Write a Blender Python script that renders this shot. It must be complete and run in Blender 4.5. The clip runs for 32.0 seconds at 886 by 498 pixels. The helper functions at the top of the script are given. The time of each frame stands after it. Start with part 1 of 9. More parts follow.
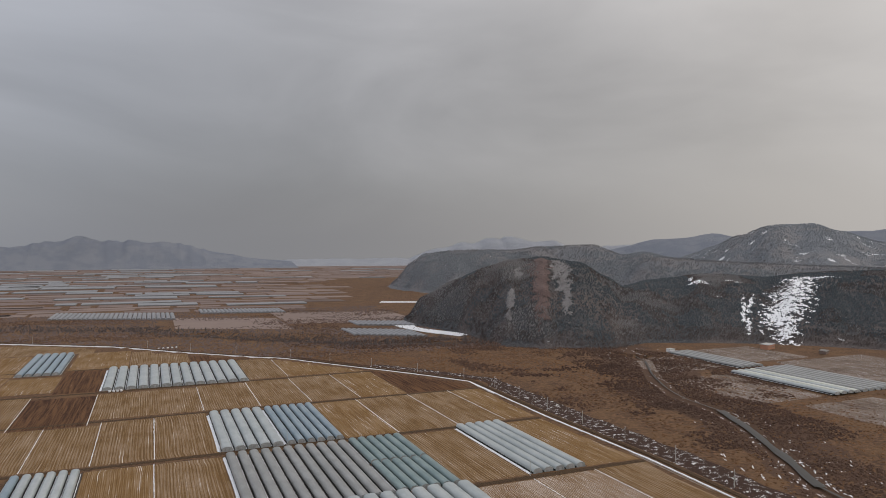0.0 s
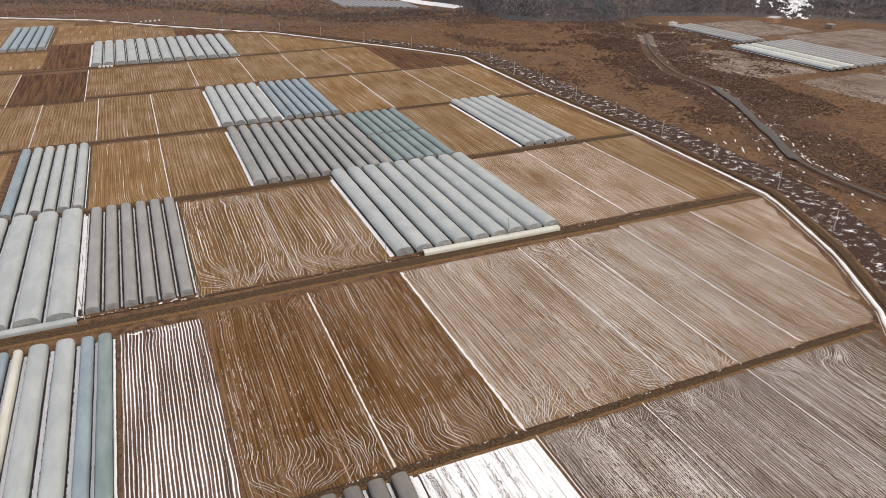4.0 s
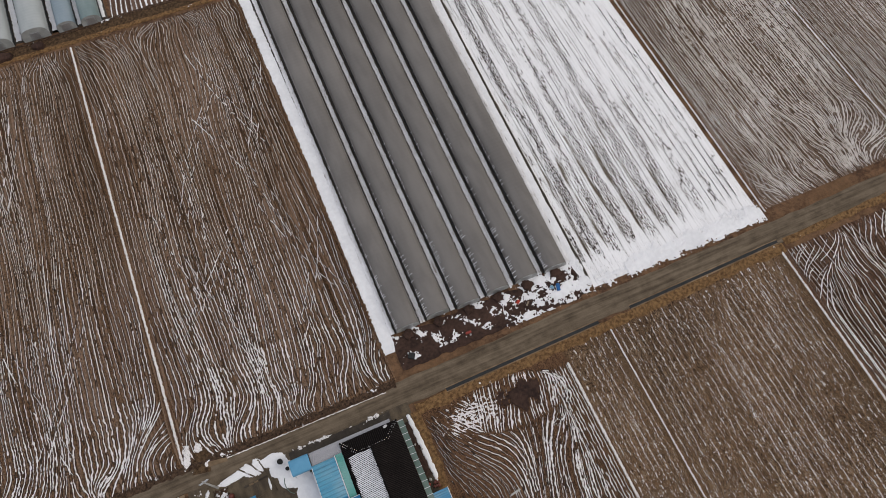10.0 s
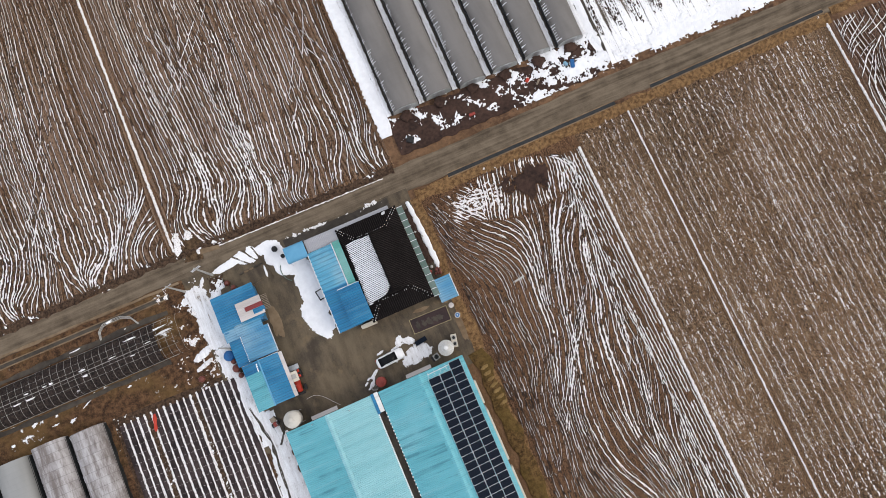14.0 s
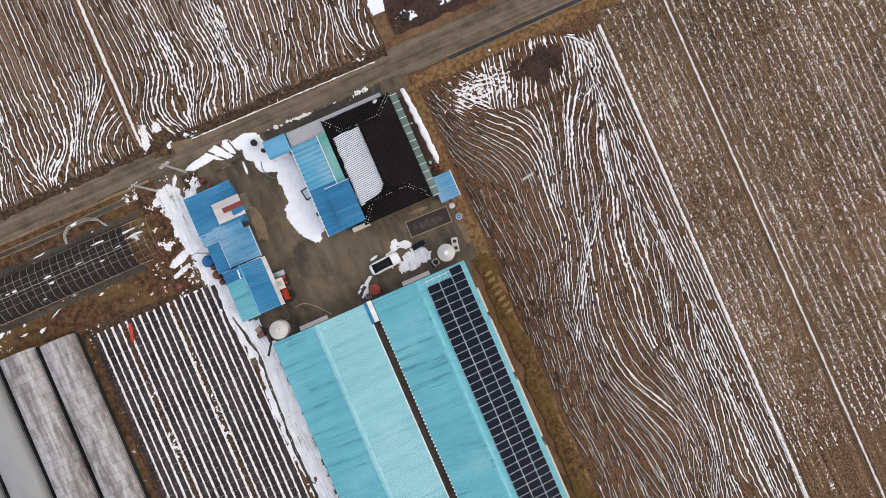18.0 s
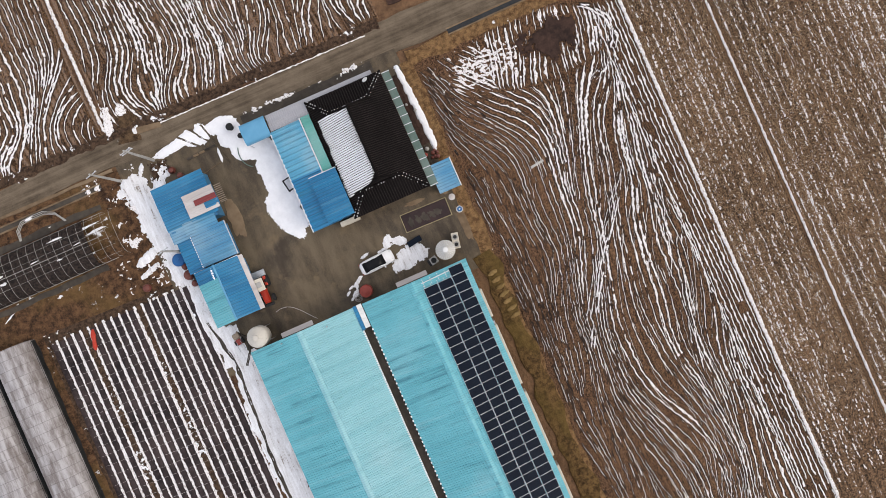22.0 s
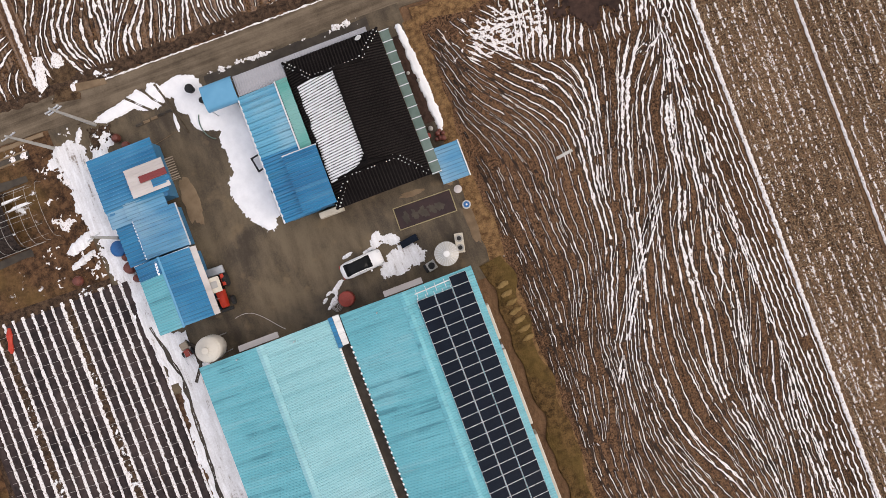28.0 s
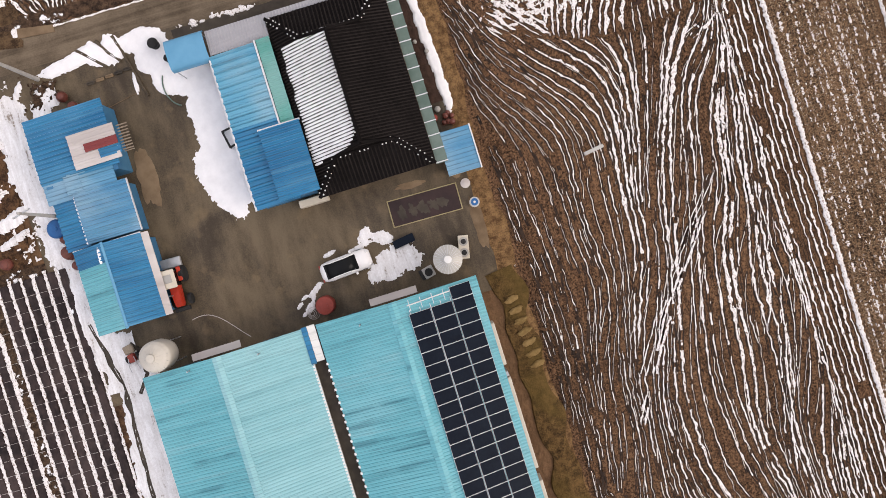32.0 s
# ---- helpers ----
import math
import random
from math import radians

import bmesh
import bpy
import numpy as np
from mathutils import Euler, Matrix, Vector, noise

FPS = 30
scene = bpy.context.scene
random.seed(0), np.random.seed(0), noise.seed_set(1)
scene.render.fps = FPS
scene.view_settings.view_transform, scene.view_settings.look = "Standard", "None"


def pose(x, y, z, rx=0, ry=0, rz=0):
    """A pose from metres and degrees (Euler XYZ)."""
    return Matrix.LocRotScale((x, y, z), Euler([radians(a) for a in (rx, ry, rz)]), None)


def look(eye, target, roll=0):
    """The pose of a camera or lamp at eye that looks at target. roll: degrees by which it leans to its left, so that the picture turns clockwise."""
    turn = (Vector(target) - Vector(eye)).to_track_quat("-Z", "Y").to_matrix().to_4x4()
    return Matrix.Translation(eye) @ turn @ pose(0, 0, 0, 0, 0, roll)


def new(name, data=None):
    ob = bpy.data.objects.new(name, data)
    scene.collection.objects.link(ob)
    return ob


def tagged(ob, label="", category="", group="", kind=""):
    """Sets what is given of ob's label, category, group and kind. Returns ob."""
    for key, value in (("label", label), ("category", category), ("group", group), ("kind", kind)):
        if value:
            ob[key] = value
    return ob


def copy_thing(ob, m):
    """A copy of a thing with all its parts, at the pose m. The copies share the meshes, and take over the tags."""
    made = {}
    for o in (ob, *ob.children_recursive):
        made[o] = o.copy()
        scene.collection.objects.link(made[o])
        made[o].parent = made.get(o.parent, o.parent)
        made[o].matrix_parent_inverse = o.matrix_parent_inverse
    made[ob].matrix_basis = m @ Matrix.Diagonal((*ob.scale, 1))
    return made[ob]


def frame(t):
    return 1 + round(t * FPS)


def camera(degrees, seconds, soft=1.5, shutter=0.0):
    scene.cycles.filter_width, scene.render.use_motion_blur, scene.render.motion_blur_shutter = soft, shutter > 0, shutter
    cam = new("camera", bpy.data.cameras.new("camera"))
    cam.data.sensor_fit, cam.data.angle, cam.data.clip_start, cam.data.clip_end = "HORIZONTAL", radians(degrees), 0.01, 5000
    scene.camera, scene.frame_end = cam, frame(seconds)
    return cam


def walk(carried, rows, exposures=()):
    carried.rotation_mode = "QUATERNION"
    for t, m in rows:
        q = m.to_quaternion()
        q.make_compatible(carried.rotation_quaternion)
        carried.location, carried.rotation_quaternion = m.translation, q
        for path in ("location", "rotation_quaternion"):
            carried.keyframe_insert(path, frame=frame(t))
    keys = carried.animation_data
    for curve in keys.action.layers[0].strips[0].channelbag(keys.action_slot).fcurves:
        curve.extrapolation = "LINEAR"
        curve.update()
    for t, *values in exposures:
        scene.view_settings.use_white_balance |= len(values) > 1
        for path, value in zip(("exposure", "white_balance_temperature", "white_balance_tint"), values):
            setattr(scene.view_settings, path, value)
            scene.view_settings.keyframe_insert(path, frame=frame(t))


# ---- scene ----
cam = camera(64.9, 32.0, soft=0.75)
PATH = [
    (0, pose(2.023, 1.766, 124.272, 89.772, -0.030, -22.703)),
    (0.5, pose(1.968, 1.692, 124.281, 87.940, -0.025, -22.727)),
    (1, pose(1.655, 1.526, 124.367, 84.518, -0.061, -22.801)),
    (1.5, pose(1.343, 1.398, 124.440, 81.016, -0.076, -22.895)),
    (2, pose(1.170, 1.171, 124.484, 77.520, -0.097, -22.970)),
    (2.5, pose(1.003, 0.979, 124.458, 74.013, -0.128, -23.025)),
    (3, pose(0.866, 0.692, 124.523, 70.527, -0.119, -23.079)),
    (3.5, pose(0.789, 0.516, 124.525, 67.030, -0.120, -23.124)),
    (5.5, pose(0.575, -0.393, 123.241, 53.784, -0.174, -23.312)),
    (6, pose(0.468, -0.534, 122.037, 50.655, -0.175, -23.343)),
    (6.5, pose(0.478, -0.686, 120.896, 47.506, -0.186, -23.343)),
    (7, pose(0.539, -0.805, 119.748, 44.386, -0.167, -23.333)),
    (7.5, pose(0.507, -0.802, 118.670, 41.247, -0.199, -23.353)),
    (8, pose(0.564, -0.772, 117.569, 38.016, -0.214, -23.401)),
    (8.5, pose(0.527, -0.771, 116.447, 34.794, -0.239, -23.469)),
    (9, pose(0.555, -0.926, 115.241, 31.573, -0.225, -23.496)),
    (9.5, pose(0.542, -1.087, 113.929, 28.301, -0.220, -23.534)),
    (10, pose(0.483, -1.267, 112.618, 24.990, -0.205, -23.582)),
    (10.5, pose(0.420, -1.377, 111.371, 21.693, -0.194, -23.588)),
    (11, pose(0.383, -1.574, 110.223, 18.457, -0.183, -23.594)),
    (11.5, pose(0.340, -1.745, 109.054, 15.190, -0.183, -23.559)),
    (12, pose(0.288, -1.921, 107.948, 11.883, -0.172, -23.545)),
    (12.5, pose(0.246, -1.618, 106.809, 9.309, -0.213, -23.540)),
    (13, pose(0.222, -1.528, 105.641, 8.904, -0.204, -23.534)),
    (13.5, pose(0.221, -1.423, 104.415, 8.847, -0.216, -23.574)),
    (14, pose(0.269, -1.293, 103.197, 8.800, -0.208, -23.603)),
    (14.5, pose(0.330, -1.093, 101.978, 8.713, -0.229, -23.623)),
    (16.5, pose(0.485, -0.826, 96.786, 8.203, -0.224, -23.662)),
    (17, pose(0.591, -0.896, 95.517, 6.192, -0.160, -23.642)),
    (17.5, pose(0.719, -0.800, 94.261, 3.422, -0.106, -23.622)),
    (18, pose(0.766, -0.716, 92.992, 0.641, -0.102, -23.603)),
    (18.5, pose(0.866, -0.517, 91.662, 0.216, -0.082, -23.601)),
    (19, pose(0.928, -0.502, 90.427, 0.198, -0.069, -23.635)),
    (19.5, pose(1.049, -0.473, 89.221, 0.159, -0.045, -23.680)),
    (20, pose(1.193, -0.500, 88.021, 0.131, 0.018, -23.694)),
    (20.5, pose(1.222, -0.494, 86.808, 0.123, 0.021, -23.719)),
    (21, pose(1.227, -0.425, 85.561, 0.105, -0.003, -23.723)),
    (21.5, pose(1.219, -0.390, 84.321, 0.106, -0.008, -23.738)),
    (22, pose(1.237, -0.327, 83.089, 0.058, -0.012, -23.742)),
    (22.5, pose(1.258, -0.333, 81.849, 0.039, 0.013, -23.646)),
    (23, pose(1.243, -0.203, 80.595, -0.009, -0.012, -23.390)),
    (23.5, pose(1.266, -0.230, 79.362, 0.038, 0.018, -23.229)),
    (24, pose(1.297, -0.237, 78.128, 0.035, 0.018, -23.077)),
    (24.5, pose(1.295, -0.253, 76.902, 0.042, 0.078, -22.855)),
    (25, pose(1.295, -0.225, 75.676, 0.019, 0.048, -22.464)),
    (25.5, pose(1.275, -0.135, 74.435, -0.014, 0.047, -22.162)),
    (27.5, pose(1.340, 0.135, 69.138, -0.074, -0.013, -20.784)),
    (28, pose(1.355, 0.251, 67.793, -0.149, -0.051, -20.701)),
    (28.5, pose(1.320, 0.404, 66.471, -0.185, -0.126, -20.640)),
    (29, pose(1.309, 0.410, 65.149, -0.171, -0.160, -20.508)),
    (29.5, pose(1.234, 0.428, 63.813, -0.137, -0.185, -20.146)),
    (30, pose(1.134, 0.607, 62.491, -0.203, -0.310, -19.594)),
    (30.5, pose(1.103, 0.678, 61.158, -0.224, -0.355, -19.048)),
    (31, pose(1.065, 0.788, 59.840, -0.296, -0.430, -18.442)),
    (31.5, pose(1.014, 0.882, 58.542, -0.327, -0.525, -17.855)),
    (32, pose(0.941, 0.924, 57.209, -0.378, -0.611, -17.199)),
]
EXPOSURES = [(0.0, 0.1, 6700, 11), (1.5, 0.42, 6850, 12), (3.0, 0.75, 7200, 13), (6.0, 0.17, 7000, 14), (9.0, 0.0, 6800, 13), (10.0, 0.0, 6700, 12), (12.0, 0.45, 6560, 11), (16.0, 0.59, 6480, 12), (24.0, 0.58, 6760, 14), (32.0, 0.63, 7000, 18)]
walk(cam, PATH, EXPOSURES)

# ---- sky and sun: a heavy overcast, brighter towards the right and overhead ----
SUN_AZ, SUN_EL = radians(122.0), radians(38.0)     # clockwise from +y
world = bpy.data.worlds.new("overcast_sky")
scene.world = world
world.use_nodes = True
wt = world.node_tree
wt.nodes.clear()


def wn(kind, **props):
    n = wt.nodes.new(kind)
    for k, v in props.items():
        if k == "operation":
            n.operation = v
        elif k == "sky_type":
            n.sky_type = v
    return n


def wlink(a, b):
    wt.links.new(a, b)


def wmath(op, a, b):
    n = wn("ShaderNodeMath", operation=op)
    for i, v in enumerate((a, b)):
        if hasattr(v, "is_output"):
            wlink(v, n.inputs[i])
        else:
            n.inputs[i].default_value = v
    return n.outputs[0]


w_out = wn("ShaderNodeOutputWorld")
w_bg = wn("ShaderNodeBackground")
w_bg.inputs["Strength"].default_value = 1.0
w_sky = wn("ShaderNodeTexSky", sky_type="NISHITA")
w_sky.sun_disc = False
w_sky.sun_elevation, w_sky.sun_rotation = SUN_EL, SUN_AZ
w_sky.dust_density = 4.0
w_tc = wn("ShaderNodeTexCoord")
w_map = wn("ShaderNodeMapping")
w_map.inputs["Scale"].default_value = (1.0, 1.0, 2.6)
wlink(w_tc.outputs["Generated"], w_map.inputs["Vector"])
w_n1 = wn("ShaderNodeTexNoise")
w_n1.inputs["Scale"].default_value = 2.1
w_n1.inputs["Detail"].default_value = 5.0
w_n1.inputs["Roughness"].default_value = 0.48
w_n1.inputs["Distortion"].default_value = 0.5
wlink(w_map.outputs[0], w_n1.inputs["Vector"])
w_sep = wn("ShaderNodeSeparateXYZ")
wlink(w_tc.outputs["Generated"], w_sep.inputs[0])
# cloud brightness: low at the horizon, higher overhead and towards the sun's side
w_up = wmath("MAXIMUM", w_sep.outputs["Z"], 0.0)
w_lift = wmath("MULTIPLY", wmath("POWER", w_up, 1.3), 0.58)
w_off = wmath("ADD", w_sep.outputs["X"], -0.1)
w_side = wmath("ADD", wmath("MINIMUM", wmath("MULTIPLY", wmath("MULTIPLY", w_off, w_off), 0.37), 0.19), -0.085)
w_cl = wmath("MULTIPLY", wmath("SUBTRACT", w_n1.outputs["Fac"], 0.5), 0.34)
w_band = wmath("MULTIPLY", w_cl, wmath("MINIMUM", wmath("MULTIPLY", w_up, 6.0), 1.0))
w_val = wmath("ADD", wmath("ADD", 0.3, w_lift), wmath("ADD", w_side, w_band))
w_val = wmath("MAXIMUM", w_val, 0.08)
w_tint = wn("ShaderNodeMix")
w_tint.data_type = "RGBA"
w_tint.inputs["A"].default_value = (0.93, 0.985, 1.1, 1)
w_tint.inputs["B"].default_value = (1.025, 1.0, 0.98, 1)
wlink(wmath("MULTIPLY", wmath("ADD", w_sep.outputs["X"], 0.1), 1.2), w_tint.inputs["Factor"])
w_vm = wn("ShaderNodeVectorMath", operation="SCALE")
wlink(w_tint.outputs["Result"], w_vm.inputs[0])
wlink(w_val, w_vm.inputs["Scale"])
w_sk = wn("ShaderNodeVectorMath", operation="SCALE")
wlink(w_sky.outputs["Color"], w_sk.inputs[0])
w_sk.inputs["Scale"].default_value = 0.008
w_sum = wn("ShaderNodeVectorMath", operation="ADD")
wlink(w_vm.outputs[0], w_sum.inputs[0])
wlink(w_sk.outputs[0], w_sum.inputs[1])
wlink(w_sum.outputs[0], w_bg.inputs["Color"])
wlink(w_bg.outputs[0], w_out.inputs[0])

sun_data = bpy.data.lights.new("sun", "SUN")
sun_data.energy, sun_data.angle, sun_data.color = 0.8, radians(30), (1.0, 0.96, 0.9)
sun = new("sun", sun_data)
sun_dir = Vector((math.sin(SUN_AZ) * math.cos(SUN_EL), math.cos(SUN_AZ) * math.cos(SUN_EL), math.sin(SUN_EL)))
sun.matrix_world = look(sun_dir * 300, (0, 0, 0))

# ---- materials ----
class Graph:
    """A small helper to write node materials in a few lines."""

    def __init__(self, name, rough=0.8, metal=0.0, spec=0.3):
        self.m = bpy.data.materials.new(name)
        self.m.use_nodes = True
        self.nt = self.m.node_tree
        self.b = self.nt.nodes["Principled BSDF"]
        self.b.inputs["Roughness"].default_value = rough
        self.b.inputs["Metallic"].default_value = metal
        self.b.inputs["Specular IOR Level"].default_value = spec
        self.geo = self.nt.nodes.new("ShaderNodeNewGeometry")
        self.tc = self.nt.nodes.new("ShaderNodeTexCoord")
        self.info = self.nt.nodes.new("ShaderNodeObjectInfo")
        self.rand = self.info.outputs["Random"]
        self.pos = self.geo.outputs["Position"]
        self.obj = self.tc.outputs["Object"]

    def put(self, sock, v):
        if hasattr(v, "is_output"):
            self.nt.links.new(v, sock)
        elif isinstance(v, (tuple, list)) and len(v) == 3 and sock.type == "RGBA":
            sock.default_value = (*v, 1)
        else:
            sock.default_value = v

    def math(self, op, a, b=0.0, c=0.0, clamp=False):
        n = self.nt.nodes.new("ShaderNodeMath")
        n.operation, n.use_clamp = op, clamp
        for s, v in zip(n.inputs, (a, b, c)):
            self.put(s, v)
        return n.outputs[0]

    def add(self, a, b):
        return self.math("ADD", a, b)

    def mul(self, a, b):
        return self.math("MULTIPLY", a, b)

    def sub(self, a, b):
        return self.math("SUBTRACT", a, b)

    def xyz(self, v):
        n = self.nt.nodes.new("ShaderNodeSeparateXYZ")
        self.put(n.inputs[0], v)
        return n.outputs

    def vec(self, x, y, z=0.0):
        n = self.nt.nodes.new("ShaderNodeCombineXYZ")
        for s, v in zip(n.inputs, (x, y, z)):
            self.put(s, v)
        return n.outputs[0]

    def scaled(self, v, sx, sy, sz=1.0):
        n = self.nt.nodes.new("ShaderNodeMapping")
        self.put(n.inputs["Vector"], v)
        n.inputs["Scale"].default_value = (sx, sy, sz)
        return n.outputs[0]

    def turned(self, v, deg):
        n = self.nt.nodes.new("ShaderNodeMapping")
        self.put(n.inputs["Vector"], v)
        n.inputs["Rotation"].default_value = (0, 0, radians(deg))
        return n.outputs[0]

    def noise(self, v, scale, detail=3.0, rough=0.55, dist=0.0):
        n = self.nt.nodes.new("ShaderNodeTexNoise")
        self.put(n.inputs["Vector"], v)
        for k, x in (("Scale", scale), ("Detail", detail), ("Roughness", rough), ("Distortion", dist)):
            n.inputs[k].default_value = x
        return n.outputs["Fac"]

    def cells(self, v, scale, out="Color"):
        n = self.nt.nodes.new("ShaderNodeTexVoronoi")
        self.put(n.inputs["Vector"], v)
        n.inputs["Scale"].default_value = scale
        return n.outputs[out]

    def step(self, v, lo, hi, a=0.0, b=1.0):
        n = self.nt.nodes.new("ShaderNodeMapRange")
        n.interpolation_type = "SMOOTHSTEP"
        self.put(n.inputs["Value"], v)
        for k, x in (("From Min", lo), ("From Max", hi), ("To Min", a), ("To Max", b)):
            self.put(n.inputs[k], x)
        return n.outputs["Result"]

    def mix(self, f, a, b):
        n = self.nt.nodes.new("ShaderNodeMix")
        n.data_type = "RGBA"
        self.put(n.inputs["Factor"], f)
        self.put(n.inputs["A"], a)
        self.put(n.inputs["B"], b)
        return n.outputs["Result"]

    def bump(self, h, strength=0.5, dist=0.1):
        n = self.nt.nodes.new("ShaderNodeBump")
        self.put(n.inputs["Height"], h)
        n.inputs["Strength"].default_value = strength
        n.inputs["Distance"].default_value = dist
        self.nt.links.new(n.outputs[0], self.b.inputs["Normal"])

    def color(self, v):
        self.put(self.b.inputs["Base Color"], v)
        return self

    def rough(self, v):
        self.put(self.b.inputs["Roughness"], v)
        return self


def field_mat(name, soil_a, soil_b, snow=(0.86, 0.865, 0.88), lines=0.32, period=0.9, per=0.25, thr=0.62, soft=0.05, wob=1.0, wob_scale=0.06,
              ragged=0.5, patch=0.5, dust=0.0, turn=4.0, band=0.1, tone=1.0, fleck=3.4, streak=1.0, frost=0.45):
    """Winter soil combed into long rows along y, with snow caught in the furrows; the rows swirl at the headlands."""
    g = Graph(name, rough=0.9, spec=0.15)
    x, y, z = g.xyz(g.pos)
    gen = g.xyz(g.tc.outputs["Generated"])
    off = g.mul(g.rand, 37.0)
    xo, yo = g.add(x, off), g.add(y, off)
    head = g.add(g.step(gen[1], 0.8, 0.98), g.step(gen[1], 0.2, 0.02))
    w1 = g.noise(g.vec(g.mul(xo, wob_scale), g.mul(yo, wob_scale * 0.5), off), 1.0, 2.0)
    w2 = g.noise(g.vec(g.mul(xo, 0.06), g.mul(yo, 0.07), off), 1.0, 1.0, 0.4)
    u = g.add(x, g.add(g.mul(g.sub(w1, 0.5), 2 * wob), g.mul(g.mul(g.sub(w2, 0.5), turn), head)))
    tri = g.mul(g.math("ABSOLUTE", g.sub(g.math("FRACT", g.math("DIVIDE", u, period)), 0.5)), 2.0)
    st = g.noise(g.vec(g.mul(u, 1.1 / lines), g.mul(yo, 0.025), off), 1.0, 1.0, 0.5)
    bands = g.noise(g.vec(g.mul(u, 0.75), g.mul(yo, 0.01), off), 1.0, 2.0, 0.6)
    big = g.noise(g.vec(g.mul(xo, 0.05), g.mul(yo, 0.03), 3.0), 1.0, 3.0)
    mid = g.noise(g.vec(g.mul(xo, 1.1), g.mul(yo, 0.4), 1.0), 1.0, 3.0)
    fine = g.noise(g.scaled(g.pos, 1.0, 0.7), fleck, 4.0, 0.65)
    clod = g.noise(g.pos, 6.0, 5.0, 0.8)
    e = g.add(g.mul(st, streak), g.add(g.mul(g.sub(tri, 0.5), per), g.mul(g.sub(bands, 0.5), band)))
    e = g.add(g.add(e, 0.5 - 0.5 * streak), g.mul(g.sub(big, 0.5), patch))
    e = g.add(e, g.mul(g.sub(g.add(g.mul(fine, 0.65), g.mul(mid, 0.35)), 0.5), ragged))
    cover = g.step(e, thr - soft, thr + soft)
    s = g.add(g.mul(g.sub(st, 0.5), 1.1 * tone), g.add(g.mul(g.sub(bands, 0.5), 0.15 * tone), g.mul(g.sub(big, 0.5), 0.4)))
    s = g.add(s, g.add(g.mul(g.sub(tri, 0.5), 0.45 * per), g.add(g.mul(g.sub(clod, 0.5), 1.9), g.mul(g.sub(fine, 0.5), 0.6))))
    soil = g.mix(g.step(s, -0.27, 0.3), soil_a, soil_b)
    dusted = g.mul(g.step(g.add(g.add(g.mul(st, 0.7), g.add(g.mul(bands, 0.08), g.mul(tri, 0.22))), g.add(g.mul(g.sub(big, 0.5), frost), g.mul(g.sub(fine, 0.5), 0.4))), 0.4, 0.66), dust)
    soil = g.mix(dusted, soil, snow)
    g.color(g.mix(cover, soil, snow))
    g.bump(g.add(g.mul(st, 0.9), g.add(g.mul(fine, 0.5), g.mul(clod, 0.4))), 0.8, 0.2)
    return g.m


SNOW = (0.86, 0.865, 0.88)
M = {}
M["soil_yard"] = field_mat("bare_ploughed_soil", (0.0166, 0.0085, 0.0047), (0.2167, 0.1187, 0.0632), lines=0.3, thr=0.86, wob=2.4, wob_scale=0.07, ragged=1.1, patch=0.2, per=0.0, fleck=6.5, tone=0.3, streak=0.3)
M["soil_north"] = field_mat("bare_furrowed_soil", (0.0189, 0.0096, 0.0049), (0.2079, 0.1131, 0.0537), lines=0.34, period=0.7, per=0.2, thr=0.92, soft=0.08, wob=1.0, wob_scale=0.04, ragged=0.7, patch=0.3, dust=0.06, streak=0.5, fleck=5.5, tone=0.6)
M["soil_lines"] = field_mat("soil_fine_snow_lines", (0.0208, 0.0093, 0.0046), (0.153, 0.0769, 0.0393), lines=0.34, period=0.7, per=0.35, thr=0.715, soft=0.07, wob=1.0, wob_scale=0.04, ragged=0.5, patch=0.3, dust=0.05, streak=0.8, fleck=5.5)
M["stubble"] = field_mat("rice_stubble", (0.014, 0.0079, 0.0047), (0.2484, 0.1503, 0.0838), lines=0.3, period=1.1, per=0.12, thr=0.69, soft=0.04, wob=0.5, ragged=1.3, patch=0.2, band=0.15, tone=0.3, turn=2.0, fleck=6.0, streak=0.4)
M["gray_rows"] = field_mat("frosted_rows", (0.051, 0.0306, 0.0187), (0.21, 0.135, 0.087), lines=0.24, period=0.9, per=0.24, thr=0.7, soft=0.13, wob=0.7, wob_scale=0.03, ragged=1.0, patch=0.12, dust=0.12, band=0.03, turn=9.0, streak=0.5, frost=0.35, tone=0.5, fleck=5.0)
M["beige_rows"] = field_mat("frosted_tan_rows", (0.126, 0.0691, 0.0308), (0.33, 0.2016, 0.1003), lines=0.26, period=1.15, per=0.22, thr=0.71, soft=0.14, wob=0.7, wob_scale=0.03, ragged=1.0, patch=0.15, dust=0.2, band=0.03, turn=9.0, streak=0.5, frost=0.5, tone=0.6, fleck=5.0)
M["brown"] = field_mat("wet_brown_soil", (0.0653, 0.0273, 0.0057), (0.1914, 0.0926, 0.0257), lines=0.4, period=0.8, per=0.4, streak=0.7, thr=0.81, wob=0.8, wob_scale=0.03, ragged=0.35, patch=0.2, soft=0.1, tone=1.1, turn=3.0, dust=0.04)
M["bold_rows"] = field_mat("snow_filled_ridges", (0.07, 0.04, 0.028), (0.17, 0.11, 0.08), lines=0.6, period=1.0, per=0.62, thr=0.66, soft=0.12, wob=0.35, wob_scale=0.15, ragged=0.7, patch=0.2, band=0.3, streak=0.5, turn=2.0)
M["tan_rows"] = field_mat("tan_rows", (0.1144, 0.0608, 0.0214), (0.2552, 0.146, 0.0537), lines=0.45, period=1.7, per=0.3, streak=0.55, thr=0.79, soft=0.12, wob=0.6, wob_scale=0.03, ragged=0.45, patch=0.25, dust=0.09, tone=0.65)
